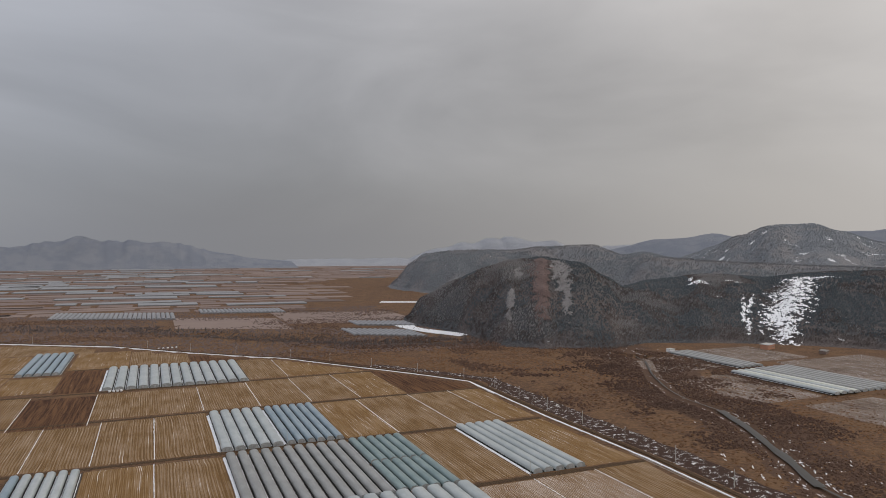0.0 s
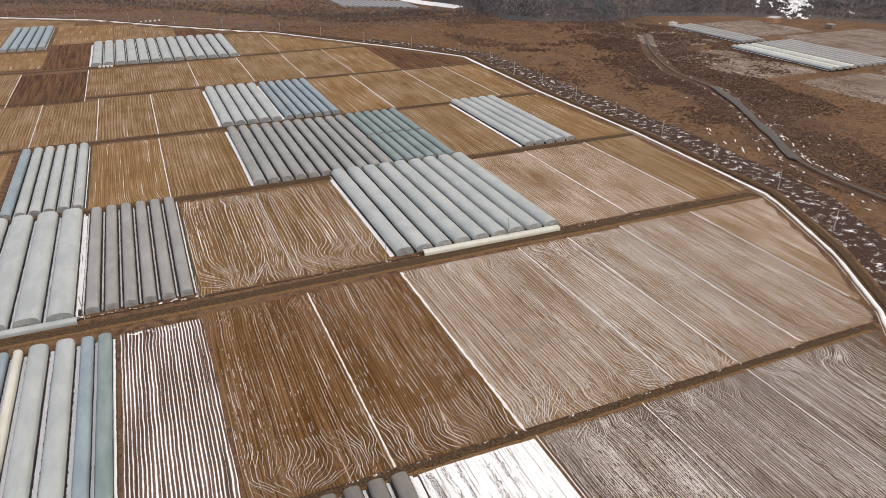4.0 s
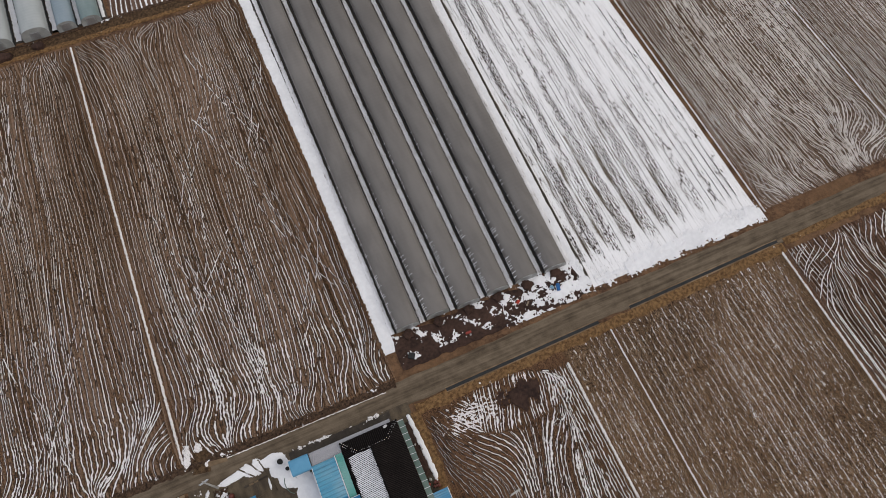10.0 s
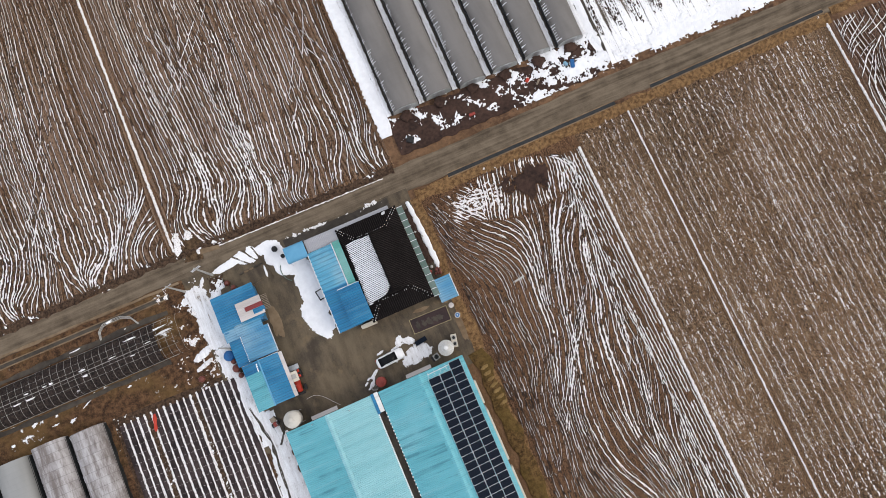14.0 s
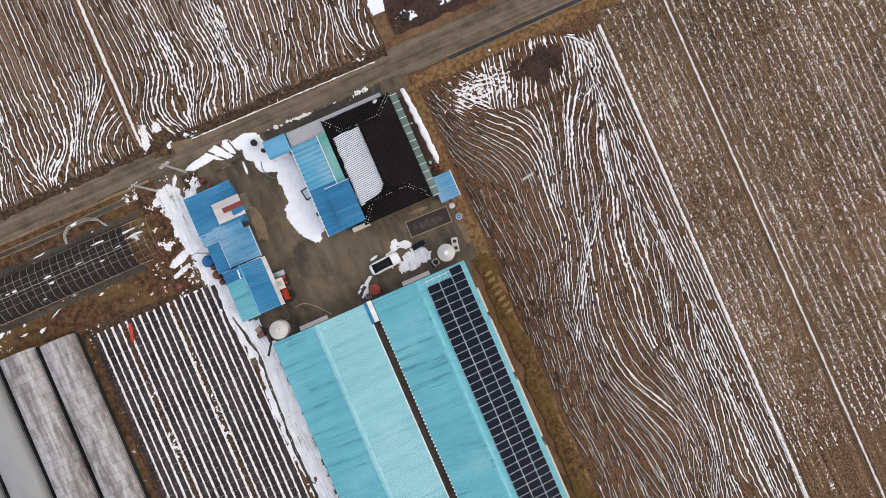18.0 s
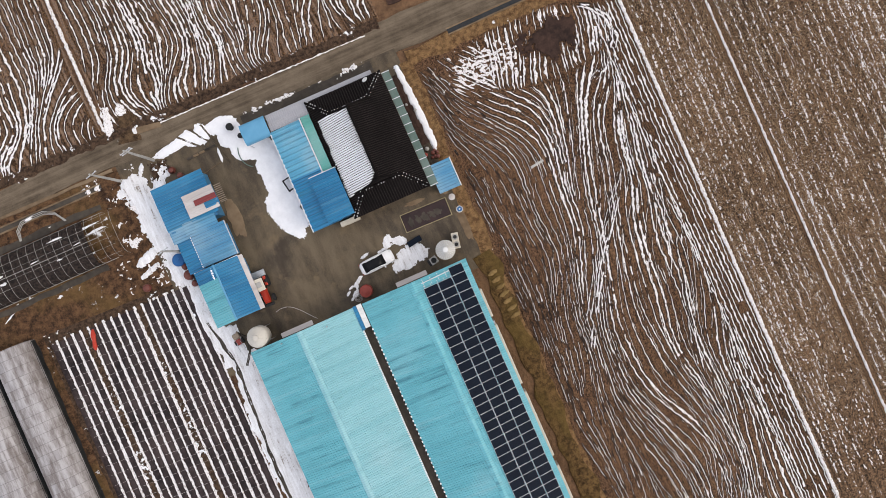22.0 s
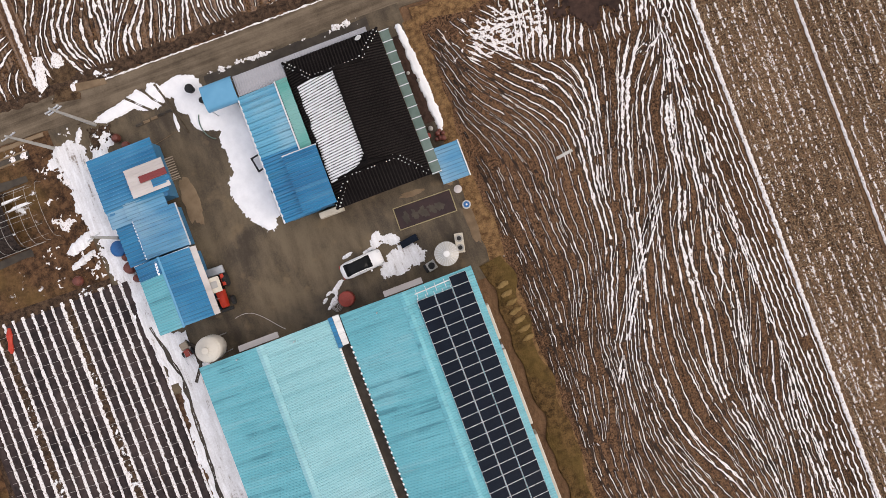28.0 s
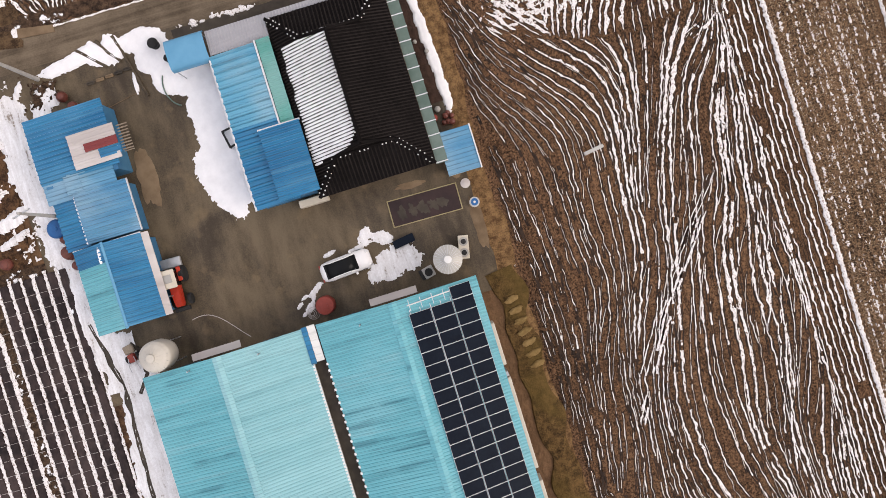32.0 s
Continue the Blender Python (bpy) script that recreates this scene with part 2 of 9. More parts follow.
M["tan"] = field_mat("tan_soil", (0.132, 0.069, 0.0222), (0.264, 0.1476, 0.0483), lines=0.5, thr=0.8, soft=0.1, wob=0.5, wob_scale=0.03, ragged=0.35, patch=0.25, dust=0.07, tone=0.6)
M["dark"] = field_mat("dark_ploughed_soil", (0.045, 0.019, 0.009), (0.15, 0.0741, 0.0344), lines=1.5, thr=0.95, wob=1.0, patch=0.3, tone=1.2)
M["plough"] = field_mat("ploughed_curves", (0.09, 0.0475, 0.018), (0.25, 0.1444, 0.0574), lines=0.42, period=1.3, per=0.3, thr=0.77, soft=0.12, wob=1.2, wob_scale=0.05, ragged=0.45, patch=0.2, turn=8.0, band=0.15)


def snow_field_mat():
    """A sheet of snow over ridges, worn through in dark smudges along them, most at the near end."""
    g = Graph("snow_field", 0.7, spec=0.2)
    x, y, z = g.xyz(g.pos)
    fine = g.noise(g.pos, 4.5, 6.0, 0.78)
    warp = g.noise(g.vec(g.mul(x, 0.12), g.mul(y, 0.05)), 1.0, 2.0)
    u = g.add(x, g.mul(warp, 1.6))
    along = g.noise(g.vec(g.mul(x, 0.45), g.mul(y, 0.06), 2.0), 1.0, 4.0, 0.6)
    thin = g.noise(g.vec(g.mul(x, 2.4), g.mul(y, 0.16), 5.0), 1.0, 4.0, 0.65)
    near = g.step(y, 36.0, 95.0, 1.0, 0.0)
    head = g.step(y, 33.5, 37.5, 0.0, 1.0)
    side = g.step(x, 58.0, 74.0, 1.0, 0.25)
    far_corner = g.mul(g.step(y, 88.0, 106.0), g.step(x, 46.0, 56.0, 1.0, 0.0))
    band = g.math("ABSOLUTE", g.sub(g.math("FRACT", g.math("DIVIDE", u, 3.7)), 0.5))
    smudge = g.mul(g.step(band, 0.2, 0.03), g.step(g.add(g.add(along, g.mul(near, 0.2)), g.mul(far_corner, 0.12)), 0.5, 0.75))
    e = g.add(g.mul(g.mul(smudge, side), 0.14), g.add(g.mul(g.mul(near, side), 0.05), g.mul(far_corner, 0.05)))
    e = g.mul(e, head)
    line = g.math("ABSOLUTE", g.sub(g.math("FRACT", g.math("DIVIDE", g.add(u, g.mul(thin, 0.15)), 1.23)), 0.5))
    e = g.add(e, g.mul(g.mul(g.step(line, 0.09, 0.02), g.step(along, 0.3, 0.5)), 0.1))
    e = g.add(g.add(e, g.mul(thin, 0.6)), g.add(g.mul(along, 0.2), g.mul(g.sub(fine, 0.5), 0.75)))
    grime_shade = g.mix(fine, (0.03, 0.022, 0.015), (0.2, 0.16, 0.115))
    snow = g.mix(g.mul(g.step(e, 0.36, 0.56), 0.5), (0.87, 0.866, 0.872), (0.58, 0.57, 0.57))
    g.color(g.mix(g.step(e, 0.525, 0.6), snow, grime_shade))
    g.bump(g.add(g.add(thin, g.mul(line, 0.6)), g.mul(fine, 0.5)), 0.5, 0.12)
    return g.m


M["white_field"] = snow_field_mat()


def simple(name, a, b, scale=2.0, rough=0.7, metal=0.0, bump=0.3, dist=0.02, spec=0.3, big=0.15, coord="pos"):
    g = Graph(name, rough, metal, spec)
    v = g.pos if coord == "pos" else g.obj
    f = g.noise(v, scale, 5.0, 0.6)
    f2 = g.noise(v, scale * big, 3.0, 0.5)
    g.color(g.mix(g.step(g.mul(g.add(f, f2), 0.5), 0.3, 0.7), a, b))
    if bump:
        g.bump(f, bump, dist)
    return g.m


def snowy(name, a, b, scale, lo, hi, bump=0.5, dist=0.1, grass=None):
    """Ground with patches of snow."""
    g = Graph(name, 0.9, spec=0.15)
    f = g.noise(g.pos, scale, 6.0, 0.62)
    f2 = g.noise(g.pos, scale * 0.17, 4.0, 0.55)
    c = g.mix(g.step(g.add(g.mul(g.noise(g.pos, scale * 1.7, 5.0), 0.5), g.mul(g.noise(g.pos, scale * 7, 5.0, 0.8), 0.5)), 0.37, 0.63), a, b)
    if grass:
        c = g.mix(g.mul(g.step(f2, 0.45, 0.62), 0.6), c, grass)
    g.color(g.mix(g.step(g.mul(g.add(f, f2), 0.5), lo, hi), c, SNOW))
    g.bump(g.add(f, g.noise(g.pos, scale * 6, 4.0)), bump, dist)
    return g.m


M["snow"] = simple("old_snow", (0.72, 0.722, 0.735), (0.86, 0.86, 0.87), 1.3, rough=0.6, bump=0.4, dist=0.08)
M["furrow_snow"] = (lambda g: (g.color(g.mix(g.step(g.noise(g.scaled(g.pos, 1.0, 0.7), 8.0, 5.0, 0.8), 0.54, 0.62), g.mix(g.noise(g.pos, 1.7, 3.0), (0.85, 0.835, 0.835), (0.7, 0.665, 0.645)), (0.2, 0.14, 0.092))), g.bump(g.noise(g.pos, 6.0, 4.0), 0.5, 0.06), g.m)[2])(Graph("granular_furrow_snow", 0.75, spec=0.2))
def trampled_mat():
    """Old snow scored by wheels and boots, the mud showing through."""
    g = Graph("trampled_snow", 0.7, spec=0.2)
    a = g.noise(g.vec(g.mul(g.xyz(g.pos)[0], 2.6), g.mul(g.xyz(g.pos)[1], 0.35)), 1.0, 5.0, 0.65, 0.6)
    b = g.noise(g.pos, 5.0, 5.0, 0.75)
    c = g.noise(g.pos, 0.4, 3.0)
    e = g.add(g.mul(a, 0.5), g.add(g.mul(b, 0.3), g.mul(c, 0.25)))
    dirt = g.mix(b, (0.1, 0.07, 0.045), (0.34, 0.28, 0.22))
    g.color(g.mix(g.step(e, 0.57, 0.67), g.mix(g.step(e, 0.4, 0.58), (0.87, 0.872, 0.885), (0.7, 0.69, 0.69)), dirt))
    g.bump(g.add(a, b), 0.6, 0.08)
    return g.m


M["trampled_snow"] = trampled_mat()
M["ground"] = snowy("winter_ground", (0.05, 0.027, 0.017), (0.19, 0.108, 0.06), 0.22, 0.72, 0.78, 0.9, 0.4, grass=(0.165, 0.094, 0.048))
M["bank"] = snowy("levee_bank", (0.02, 0.012, 0.009), (0.08, 0.043, 0.03), 1.5, 0.56, 0.6)
M["verge"] = snowy("verge_grass", (0.075, 0.038, 0.016), (0.25, 0.148, 0.066), 1.1, 0.64, 0.67, 0.8, 0.15)
M["clods"] = snowy("dark_clods", (0.018, 0.011, 0.008), (0.11, 0.068, 0.042), 1.6, 0.585, 0.61, 0.9, 0.15)
M["river_brush"] = snowy("river_brush", (0.04, 0.023, 0.016), (0.14, 0.08, 0.05), 0.6, 0.61, 0.65)


def road_mat():
    """A muddy road: two paler wheel tracks along it, mud between and at the sides."""
    g = Graph("worn_farm_road", 0.85, spec=0.25)
    x, y, z = g.xyz(g.pos)
    along = g.noise(g.vec(g.mul(x, 0.08), g.mul(y, 1.6)), 1.0, 4.0, 0.6)
    blot = g.noise(g.pos, 0.45, 5.0, 0.6)
    grit = g.noise(g.pos, 8.0, 4.0, 0.75)
    s = g.add(g.mul(along, 0.5), g.add(g.mul(blot, 0.35), g.mul(grit, 0.22)))
    g.color(g.mix(g.step(s, 0.38, 0.68), (0.06, 0.043, 0.027), (0.17, 0.131, 0.09)))
    g.bump(g.add(along, g.mul(grit, 0.4)), 0.35, 0.05)
    return g.m


M["road"] = road_mat()
M["dirt_road"] = snowy("wet_dirt_track", (0.022, 0.012, 0.007), (0.12, 0.075, 0.04), 1.1, 0.66, 0.7, 0.8, 0.1)
def yard_mat():
    """Concrete under mud: broad damp stains, wheel smears and fine grit."""
    g = Graph("yard_concrete", 0.75, spec=0.3)
    big = g.noise(g.pos, 0.16, 5.0, 0.6, 0.6)
    smear = g.noise(g.turned(g.scaled(g.pos, 0.9, 0.22), 20), 1.0, 4.0, 0.6)
    grit = g.noise(g.pos, 9.0, 4.0, 0.75)
    s = g.add(g.mul(big, 0.55), g.add(g.mul(smear, 0.3), g.mul(grit, 0.22)))
    c = g.mix(g.step(s, 0.4, 0.68), (0.038, 0.026, 0.0145), (0.14, 0.107, 0.068))
    c = g.mix(g.mul(g.step(g.noise(g.pos, 0.5, 4.0, 0.6), 0.55, 0.72), 0.5), c, (0.18, 0.128, 0.072))
    g.color(c)
    g.rough(g.step(big, 0.35, 0.65, 0.5, 0.85))
    g.bump(g.add(g.mul(grit, 0.4), smear), 0.25, 0.03)
    return g.m


M["yard"] = yard_mat()
M["concrete"] = simple("grey_concrete", (0.34, 0.33, 0.31), (0.5, 0.49, 0.46), 1.5, rough=0.85, bump=0.2)
M["black_mulch"] = simple("black_mulch_film", (0.011, 0.008, 0.009), (0.062, 0.044, 0.042), 2.0, rough=0.5, bump=0.4, dist=0.04, spec=0.12)
M["water"] = simple("river_water", (0.022, 0.02, 0.018), (0.04, 0.037, 0.034), 0.3, rough=0.35, bump=0.1, dist=0.05, spec=0.22)
M["steel"] = simple("galvanised_steel", (0.4, 0.41, 0.42), (0.55, 0.56, 0.57), 3.0, rough=0.45, metal=0.7, bump=0.05)
M["wood"] = simple("weathered_wood", (0.2, 0.15, 0.11), (0.34, 0.28, 0.21), 6.0, rough=0.85, bump=0.3)
M["pole"] = simple("concrete_pole", (0.33, 0.32, 0.3), (0.45, 0.44, 0.41), 2.0, rough=0.85, bump=0.1)
M["black_strip"] = simple("black_skirt_and_gap", (0.01, 0.012, 0.013), (0.03, 0.03, 0.03), 3.0, rough=0.6, bump=0.2)
# dark soil colour, also laid where shade falls by walls and in gaps
M["dark_gap"] = simple("dark_soil_and_shade", (0.03, 0.025, 0.02), (0.08, 0.065, 0.05), 1.2, rough=0.85, bump=0.4, dist=0.05)


def film_mat(name, a, b, rib=0.8, rough=0.35):
    """Greenhouse film over hoops: a faint rib at each hoop, dust and sag."""
    g = Graph(name, rough, spec=0.45)
    x, y, z = g.xyz(g.obj)
    ribs = g.math("ABSOLUTE", g.sub(g.math("FRACT", g.math("DIVIDE", y, rib)), 0.5))
    f = g.noise(g.scaled(g.pos, 1.0, 0.25), 0.5, 4.0)
    f2 = g.noise(g.pos, 0.06, 2.0)
    c = g.mix(g.step(g.add(g.mul(f, 0.5), g.mul(f2, 0.5)), 0.35, 0.65), a, b)
    c = g.mix(g.mul(g.step(ribs, 0.42, 0.5), 0.18), c, (0.16, 0.17, 0.17))
    c = g.mix(g.mul(g.rand, 0.25), c, a)
    g.color(c)
    g.bump(g.add(g.mul(ribs, 0.5), g.mul(f, 0.3)), 0.35, 0.12)
    return g.m


M["film_gray"] = film_mat("grey_film", (0.128, 0.117, 0.107), (0.182, 0.168, 0.154))
M["film_pale"] = film_mat("pale_film", (0.32, 0.35, 0.35), (0.42, 0.445, 0.44))
M["film_mid"] = film_mat("dusty_film", (0.22, 0.22, 0.21), (0.3, 0.3, 0.29))
M["film_blue"] = film_mat("bluish_film", (0.185, 0.245, 0.285), (0.265, 0.325, 0.36))
M["film_teal"] = film_mat("teal_film", (0.14, 0.2, 0.2), (0.22, 0.28, 0.275))
M["film_cream"] = film_mat("cream_film", (0.5, 0.49, 0.42), (0.6, 0.6, 0.54))


def patched_film():
    """Old film mended with newer pieces: each bay a little different, dull and dusty."""
    g = Graph("old_patched_film", 0.5, spec=0.3)
    x, y, z = g.xyz(g.pos)
    b = g.noise(g.vec(g.mul(x, 0.5), g.math("FLOOR", g.math("DIVIDE", y, 1.18)), 0.0), 1.0, 1.0)
    f = g.noise(g.scaled(g.pos, 1.6, 0.3), 1.2, 5.0, 0.7)
    f2 = g.noise(g.scaled(g.pos, 1.6, 0.12), 0.6, 3.0)
    c = g.mix(g.step(g.add(g.mul(f, 0.6), g.mul(f2, 0.4)), 0.38, 0.62), (0.165, 0.14, 0.128), (0.43, 0.41, 0.405))
    c = g.mix(g.mul(g.step(b, 0.55, 0.6), 0.3), c, (0.42, 0.41, 0.42))
    c = g.mix(g.mul(g.step(b, 0.38, 0.33), 0.3), c, (0.12, 0.1, 0.1))
    ribs = g.math("ABSOLUTE", g.sub(g.math("FRACT", g.math("DIVIDE", y, 1.18)), 0.5))
    g.color(g.mix(g.mul(g.step(ribs, 0.45, 0.49), 0.4), c, (0.07, 0.06, 0.058)))
    g.bump(g.add(f, g.mul(ribs, 0.6)), 0.4, 0.08)
    return g.m


M["film_old"] = patched_film()
M["film_end"] = simple("film_end_wall", (0.25, 0.26, 0.25), (0.4, 0.41, 0.4), 0.8, rough=0.4, bump=0.2)

# ---- the farmyard: materials ----
def metal_mat(name, a, b, dirt=0.25, rough=0.4, panel=0.9, fade=0.2, rib=0.0, grime_shade=0.35, seams=0.0):
    """Painted roofing sheet: faded panels, streaks of dirt down the slope, rib shade as dark lines."""
    g = Graph(name, rough, spec=0.4)
    x, y, z = g.xyz(g.pos)
    p = g.cells(g.vec(0.0, g.mul(y, 1.0 / panel), g.mul(g.rand, 9.0)), 1.0, "Distance")
    f = g.noise(g.scaled(g.pos, 0.5, 2.5, 1.0), 0.7, 5.0, 0.6)
    f2 = g.noise(g.pos, 0.16, 3.0, 0.5)
    c = g.mix(g.step(g.add(g.mul(p, 0.35), g.mul(f2, 0.75)), 0.3, 0.75), a, b)
    c = g.mix(g.mul(g.step(f, 0.52, 0.78), dirt), c, (0.2, 0.19, 0.17))
    c = g.mix(g.mul(g.step(f2, 0.5, 0.7), fade), c, (0.42, 0.5, 0.52))
    if seams:
        seam = g.noise(g.vec(g.mul(x, 0.07), g.mul(y, 1.5), g.mul(g.rand, 9.0)), 1.0, 3.0, 0.6)
        worn = g.noise(g.vec(g.mul(x, 0.3), g.mul(y, 0.25), 3.0), 1.0, 3.0)
        c = g.mix(g.mul(g.mul(g.step(seam, 0.55, 0.68), g.step(worn, 0.35, 0.6)), seams), c, (0.02, 0.13, 0.17))
        c = g.mix(g.mul(g.step(seam, 0.42, 0.3), seams * 0.5), c, (0.3, 0.52, 0.56))
    # dark line at every rib: the corrugation's shade drawn into the colour
    if rib:
        line = g.math("ABSOLUTE", g.sub(g.math("FRACT", g.math("DIVIDE", y, rib)), 0.5))
        c = g.mix(g.mul(g.mul(g.step(line, 0.3, 0.5), g.step(f, 0.2, 0.7)), grime_shade), c, (0.02, 0.05, 0.07))
    g.color(c)
    g.rough(g.step(f, 0.2, 0.8, rough - 0.08, rough + 0.15))
    g.bump(f, 0.12, 0.02)
    return g.m


M["teal"] = metal_mat("teal_sheet", (0.1, 0.375, 0.435), (0.14, 0.445, 0.505), 0.12, fade=0.1, rib=0.26, grime_shade=0.42, seams=0.55)
# paler sheet for the barn slope towards the light, brightness held in colour
M["mint"] = metal_mat("lit_mint_sheet", (0.2, 0.45, 0.49), (0.265, 0.52, 0.555), 0.1, fade=0.15, rib=0.26, grime_shade=0.36, seams=0.22)
M["teal_green"] = metal_mat("teal_green_sheet", (0.05, 0.25, 0.21), (0.1, 0.34, 0.3), 0.25)
M["blue"] = metal_mat("blue_sheet", (0.004, 0.12, 0.265), (0.015, 0.195, 0.37), 0.1, fade=0.06, rib=0.36, grime_shade=0.6, seams=0.25)
M["blue_light"] = metal_mat("faded_blue_sheet", (0.035, 0.2, 0.37), (0.115, 0.31, 0.46), 0.2, fade=0.3, rib=0.34, grime_shade=0.6, seams=0.25)
M["canopy_blue"] = simple("pale_blue_canopy_sheet", (0.075, 0.26, 0.42), (0.12, 0.33, 0.5), 0.6, rough=0.35, bump=0.05)
M["blue_fold"] = metal_mat("folded_light_blue_sheet", (0.045, 0.25, 0.4), (0.11, 0.36, 0.5), 0.12, fade=0.25, rib=0.62, grime_shade=0.6, seams=0.4)
M["gray_sheet"] = metal_mat("grey_sheet", (0.29, 0.29, 0.31), (0.37, 0.37, 0.39), 0.25, fade=0.0)
M["fibre"] = metal_mat("fibre_cement_sheet", (0.42, 0.38, 0.36), (0.55, 0.51, 0.49), 0.35, 0.8, fade=0.1)
M["red_sheet"] = metal_mat("dark_red_sheet", (0.17, 0.025, 0.025), (0.23, 0.04, 0.035), 0.15, fade=0.0)
M["white_sheet"] = metal_mat("white_sheet", (0.6, 0.6, 0.58), (0.72, 0.72, 0.7), 0.2, fade=0.0)
M["cream"] = simple("cream_plaster", (0.5, 0.45, 0.36), (0.62, 0.57, 0.48), 1.2, rough=0.85, bump=0.15)
M["wall_blue"] = simple("blue_wall_panel", (0.03, 0.14, 0.28), (0.06, 0.2, 0.34), 1.5, rough=0.5, bump=0.1)
M["wall_gray"] = simple("dusty_wall_panel", (0.3, 0.29, 0.27), (0.42, 0.41, 0.38), 1.0, rough=0.7, bump=0.15)
M["tile"] = simple("black_roof_tile", (0.004, 0.0033, 0.0032), (0.01, 0.0082, 0.008), 2.5, rough=0.7, bump=0.2, spec=0.06)
M["mortar"] = simple("white_mortar", (0.62, 0.62, 0.62), (0.8, 0.8, 0.8), 5.0, rough=0.8, bump=0.2)
M["poly"] = simple("green_grey_polycarbonate", (0.075, 0.12, 0.098), (0.14, 0.19, 0.165), 1.0, rough=0.3, bump=0.05)
M["rubber"] = simple("black_rubber", (0.012, 0.012, 0.012), (0.03, 0.03, 0.03), 8.0, rough=0.8, bump=0.2)
M["glass_dark"] = simple("dark_glass", (0.005, 0.0055, 0.006), (0.01, 0.011, 0.012), 1.0, rough=0.2, bump=0, spec=0.1)
M["car_white"] = simple("white_car_paint", (0.72, 0.72, 0.72), (0.8, 0.8, 0.8), 1.0, rough=0.25, bump=0, spec=0.5)
M["red_paint"] = simple("red_machine_paint", (0.36, 0.028, 0.014), (0.5, 0.05, 0.025), 3.0, rough=0.45, bump=0.1)
M["rust_red"] = simple("rust_red_paint", (0.2, 0.035, 0.025), (0.3, 0.055, 0.04), 3.0, rough=0.55, bump=0.15)
M["jar"] = simple("brown_glazed_jar", (0.1, 0.03, 0.022), (0.17, 0.055, 0.04), 4.0, rough=0.35, bump=0.1)
M["plastic_blue"] = simple("blue_plastic", (0.01, 0.09, 0.26), (0.02, 0.13, 0.33), 3.0, rough=0.45, bump=0.05)
M["black_net"] = snowy("black_shade_net", (0.007, 0.006, 0.006), (0.05, 0.036, 0.03), 1.9, 0.66, 0.7, 0.8, 0.1)
M["panel_blue"] = simple("solar_cells", (0.003, 0.006, 0.013), (0.006, 0.011, 0.02), 6.0, rough=0.3, bump=0, spec=0.08)
M["alu"] = simple("aluminium_frame", (0.55, 0.56, 0.57), (0.66, 0.67, 0.68), 3.0, rough=0.4, metal=0.4, bump=0)
M["silo_metal"] = simple("weathered_silo_sheet", (0.4, 0.385, 0.35), (0.54, 0.53, 0.49), 1.2, rough=0.5, metal=0.25, bump=0.1)
M["silo_cream"] = simple("yellowed_plastic_silo", (0.46, 0.43, 0.37), (0.58, 0.55, 0.49), 0.9, rough=0.5, bump=0.1)
M["mud"] = simple("dark_mud_pile", (0.016, 0.009, 0.007), (0.07, 0.038, 0.027), 2.0, rough=0.95, bump=0.8, dist=0.1)
M["sand"] = simple("wet_tan_earth", (0.11, 0.072, 0.04), (0.24, 0.17, 0.105), 0.9, rough=0.9, bump=0.3, dist=0.05)
M["moss"] = snowy("mossy_strip", (0.032, 0.018, 0.007), (0.16, 0.094, 0.035), 1.2, 0.8, 0.9, 0.9, 0.15, grass=(0.11, 0.072, 0.02))
M["rough_grass"] = snowy("rough_dead_grass", (0.022, 0.012, 0.008), (0.145, 0.077, 0.038), 0.7, 0.58, 0.615, 0.9, 0.2, grass=(0.14, 0.084, 0.03))
M["straw"] = simple("golden_compost", (0.13, 0.08, 0.025), (0.28, 0.185, 0.075), 3.0, rough=0.95, bump=0.8, dist=0.06)
# cover tiles lighter than the slope below: their lit backs painted in
M["tile_top"] = simple("lit_tile_backs", (0.009, 0.007, 0.0065), (0.022, 0.0175, 0.016), 3.0, rough=0.7, bump=0.2, spec=0.1)
M["scale_plate"] = simple("wet_brown_plate", (0.014, 0.006, 0.006), (0.042, 0.02, 0.018), 0.9, rough=0.5, bump=0.1)
M["yellow"] = simple("yellow_edge_paint", (0.24, 0.2, 0.1), (0.34, 0.29, 0.16), 3.0, rough=0.7, bump=0.1)


# ---- mesh helpers: each gives (vertices, faces) ----
def lerp_tab(tab, v):
    """Reads a table of (key, value) rows, in rising order."""
    if v <= tab[0][0]:
        return tab[0][1]
    for (a, p), (b, q) in zip(tab, tab[1:]):
        if v <= b:
            return p + (q - p) * (v - a) / (b - a)
    return tab[-1][1]


def nz(x, y, z=0.0):
    return noise.noise((x, y, z))


def join(*pieces):
    vs, fs = [], []
    for v, f in pieces:
        o = len(vs)
        vs.extend(v)
        fs.extend([tuple(i + o for i in q) for q in f])
    return vs, fs


def moved(piece, m):
    return [tuple(m @ Vector(v)) for v in piece[0]], piece[1]


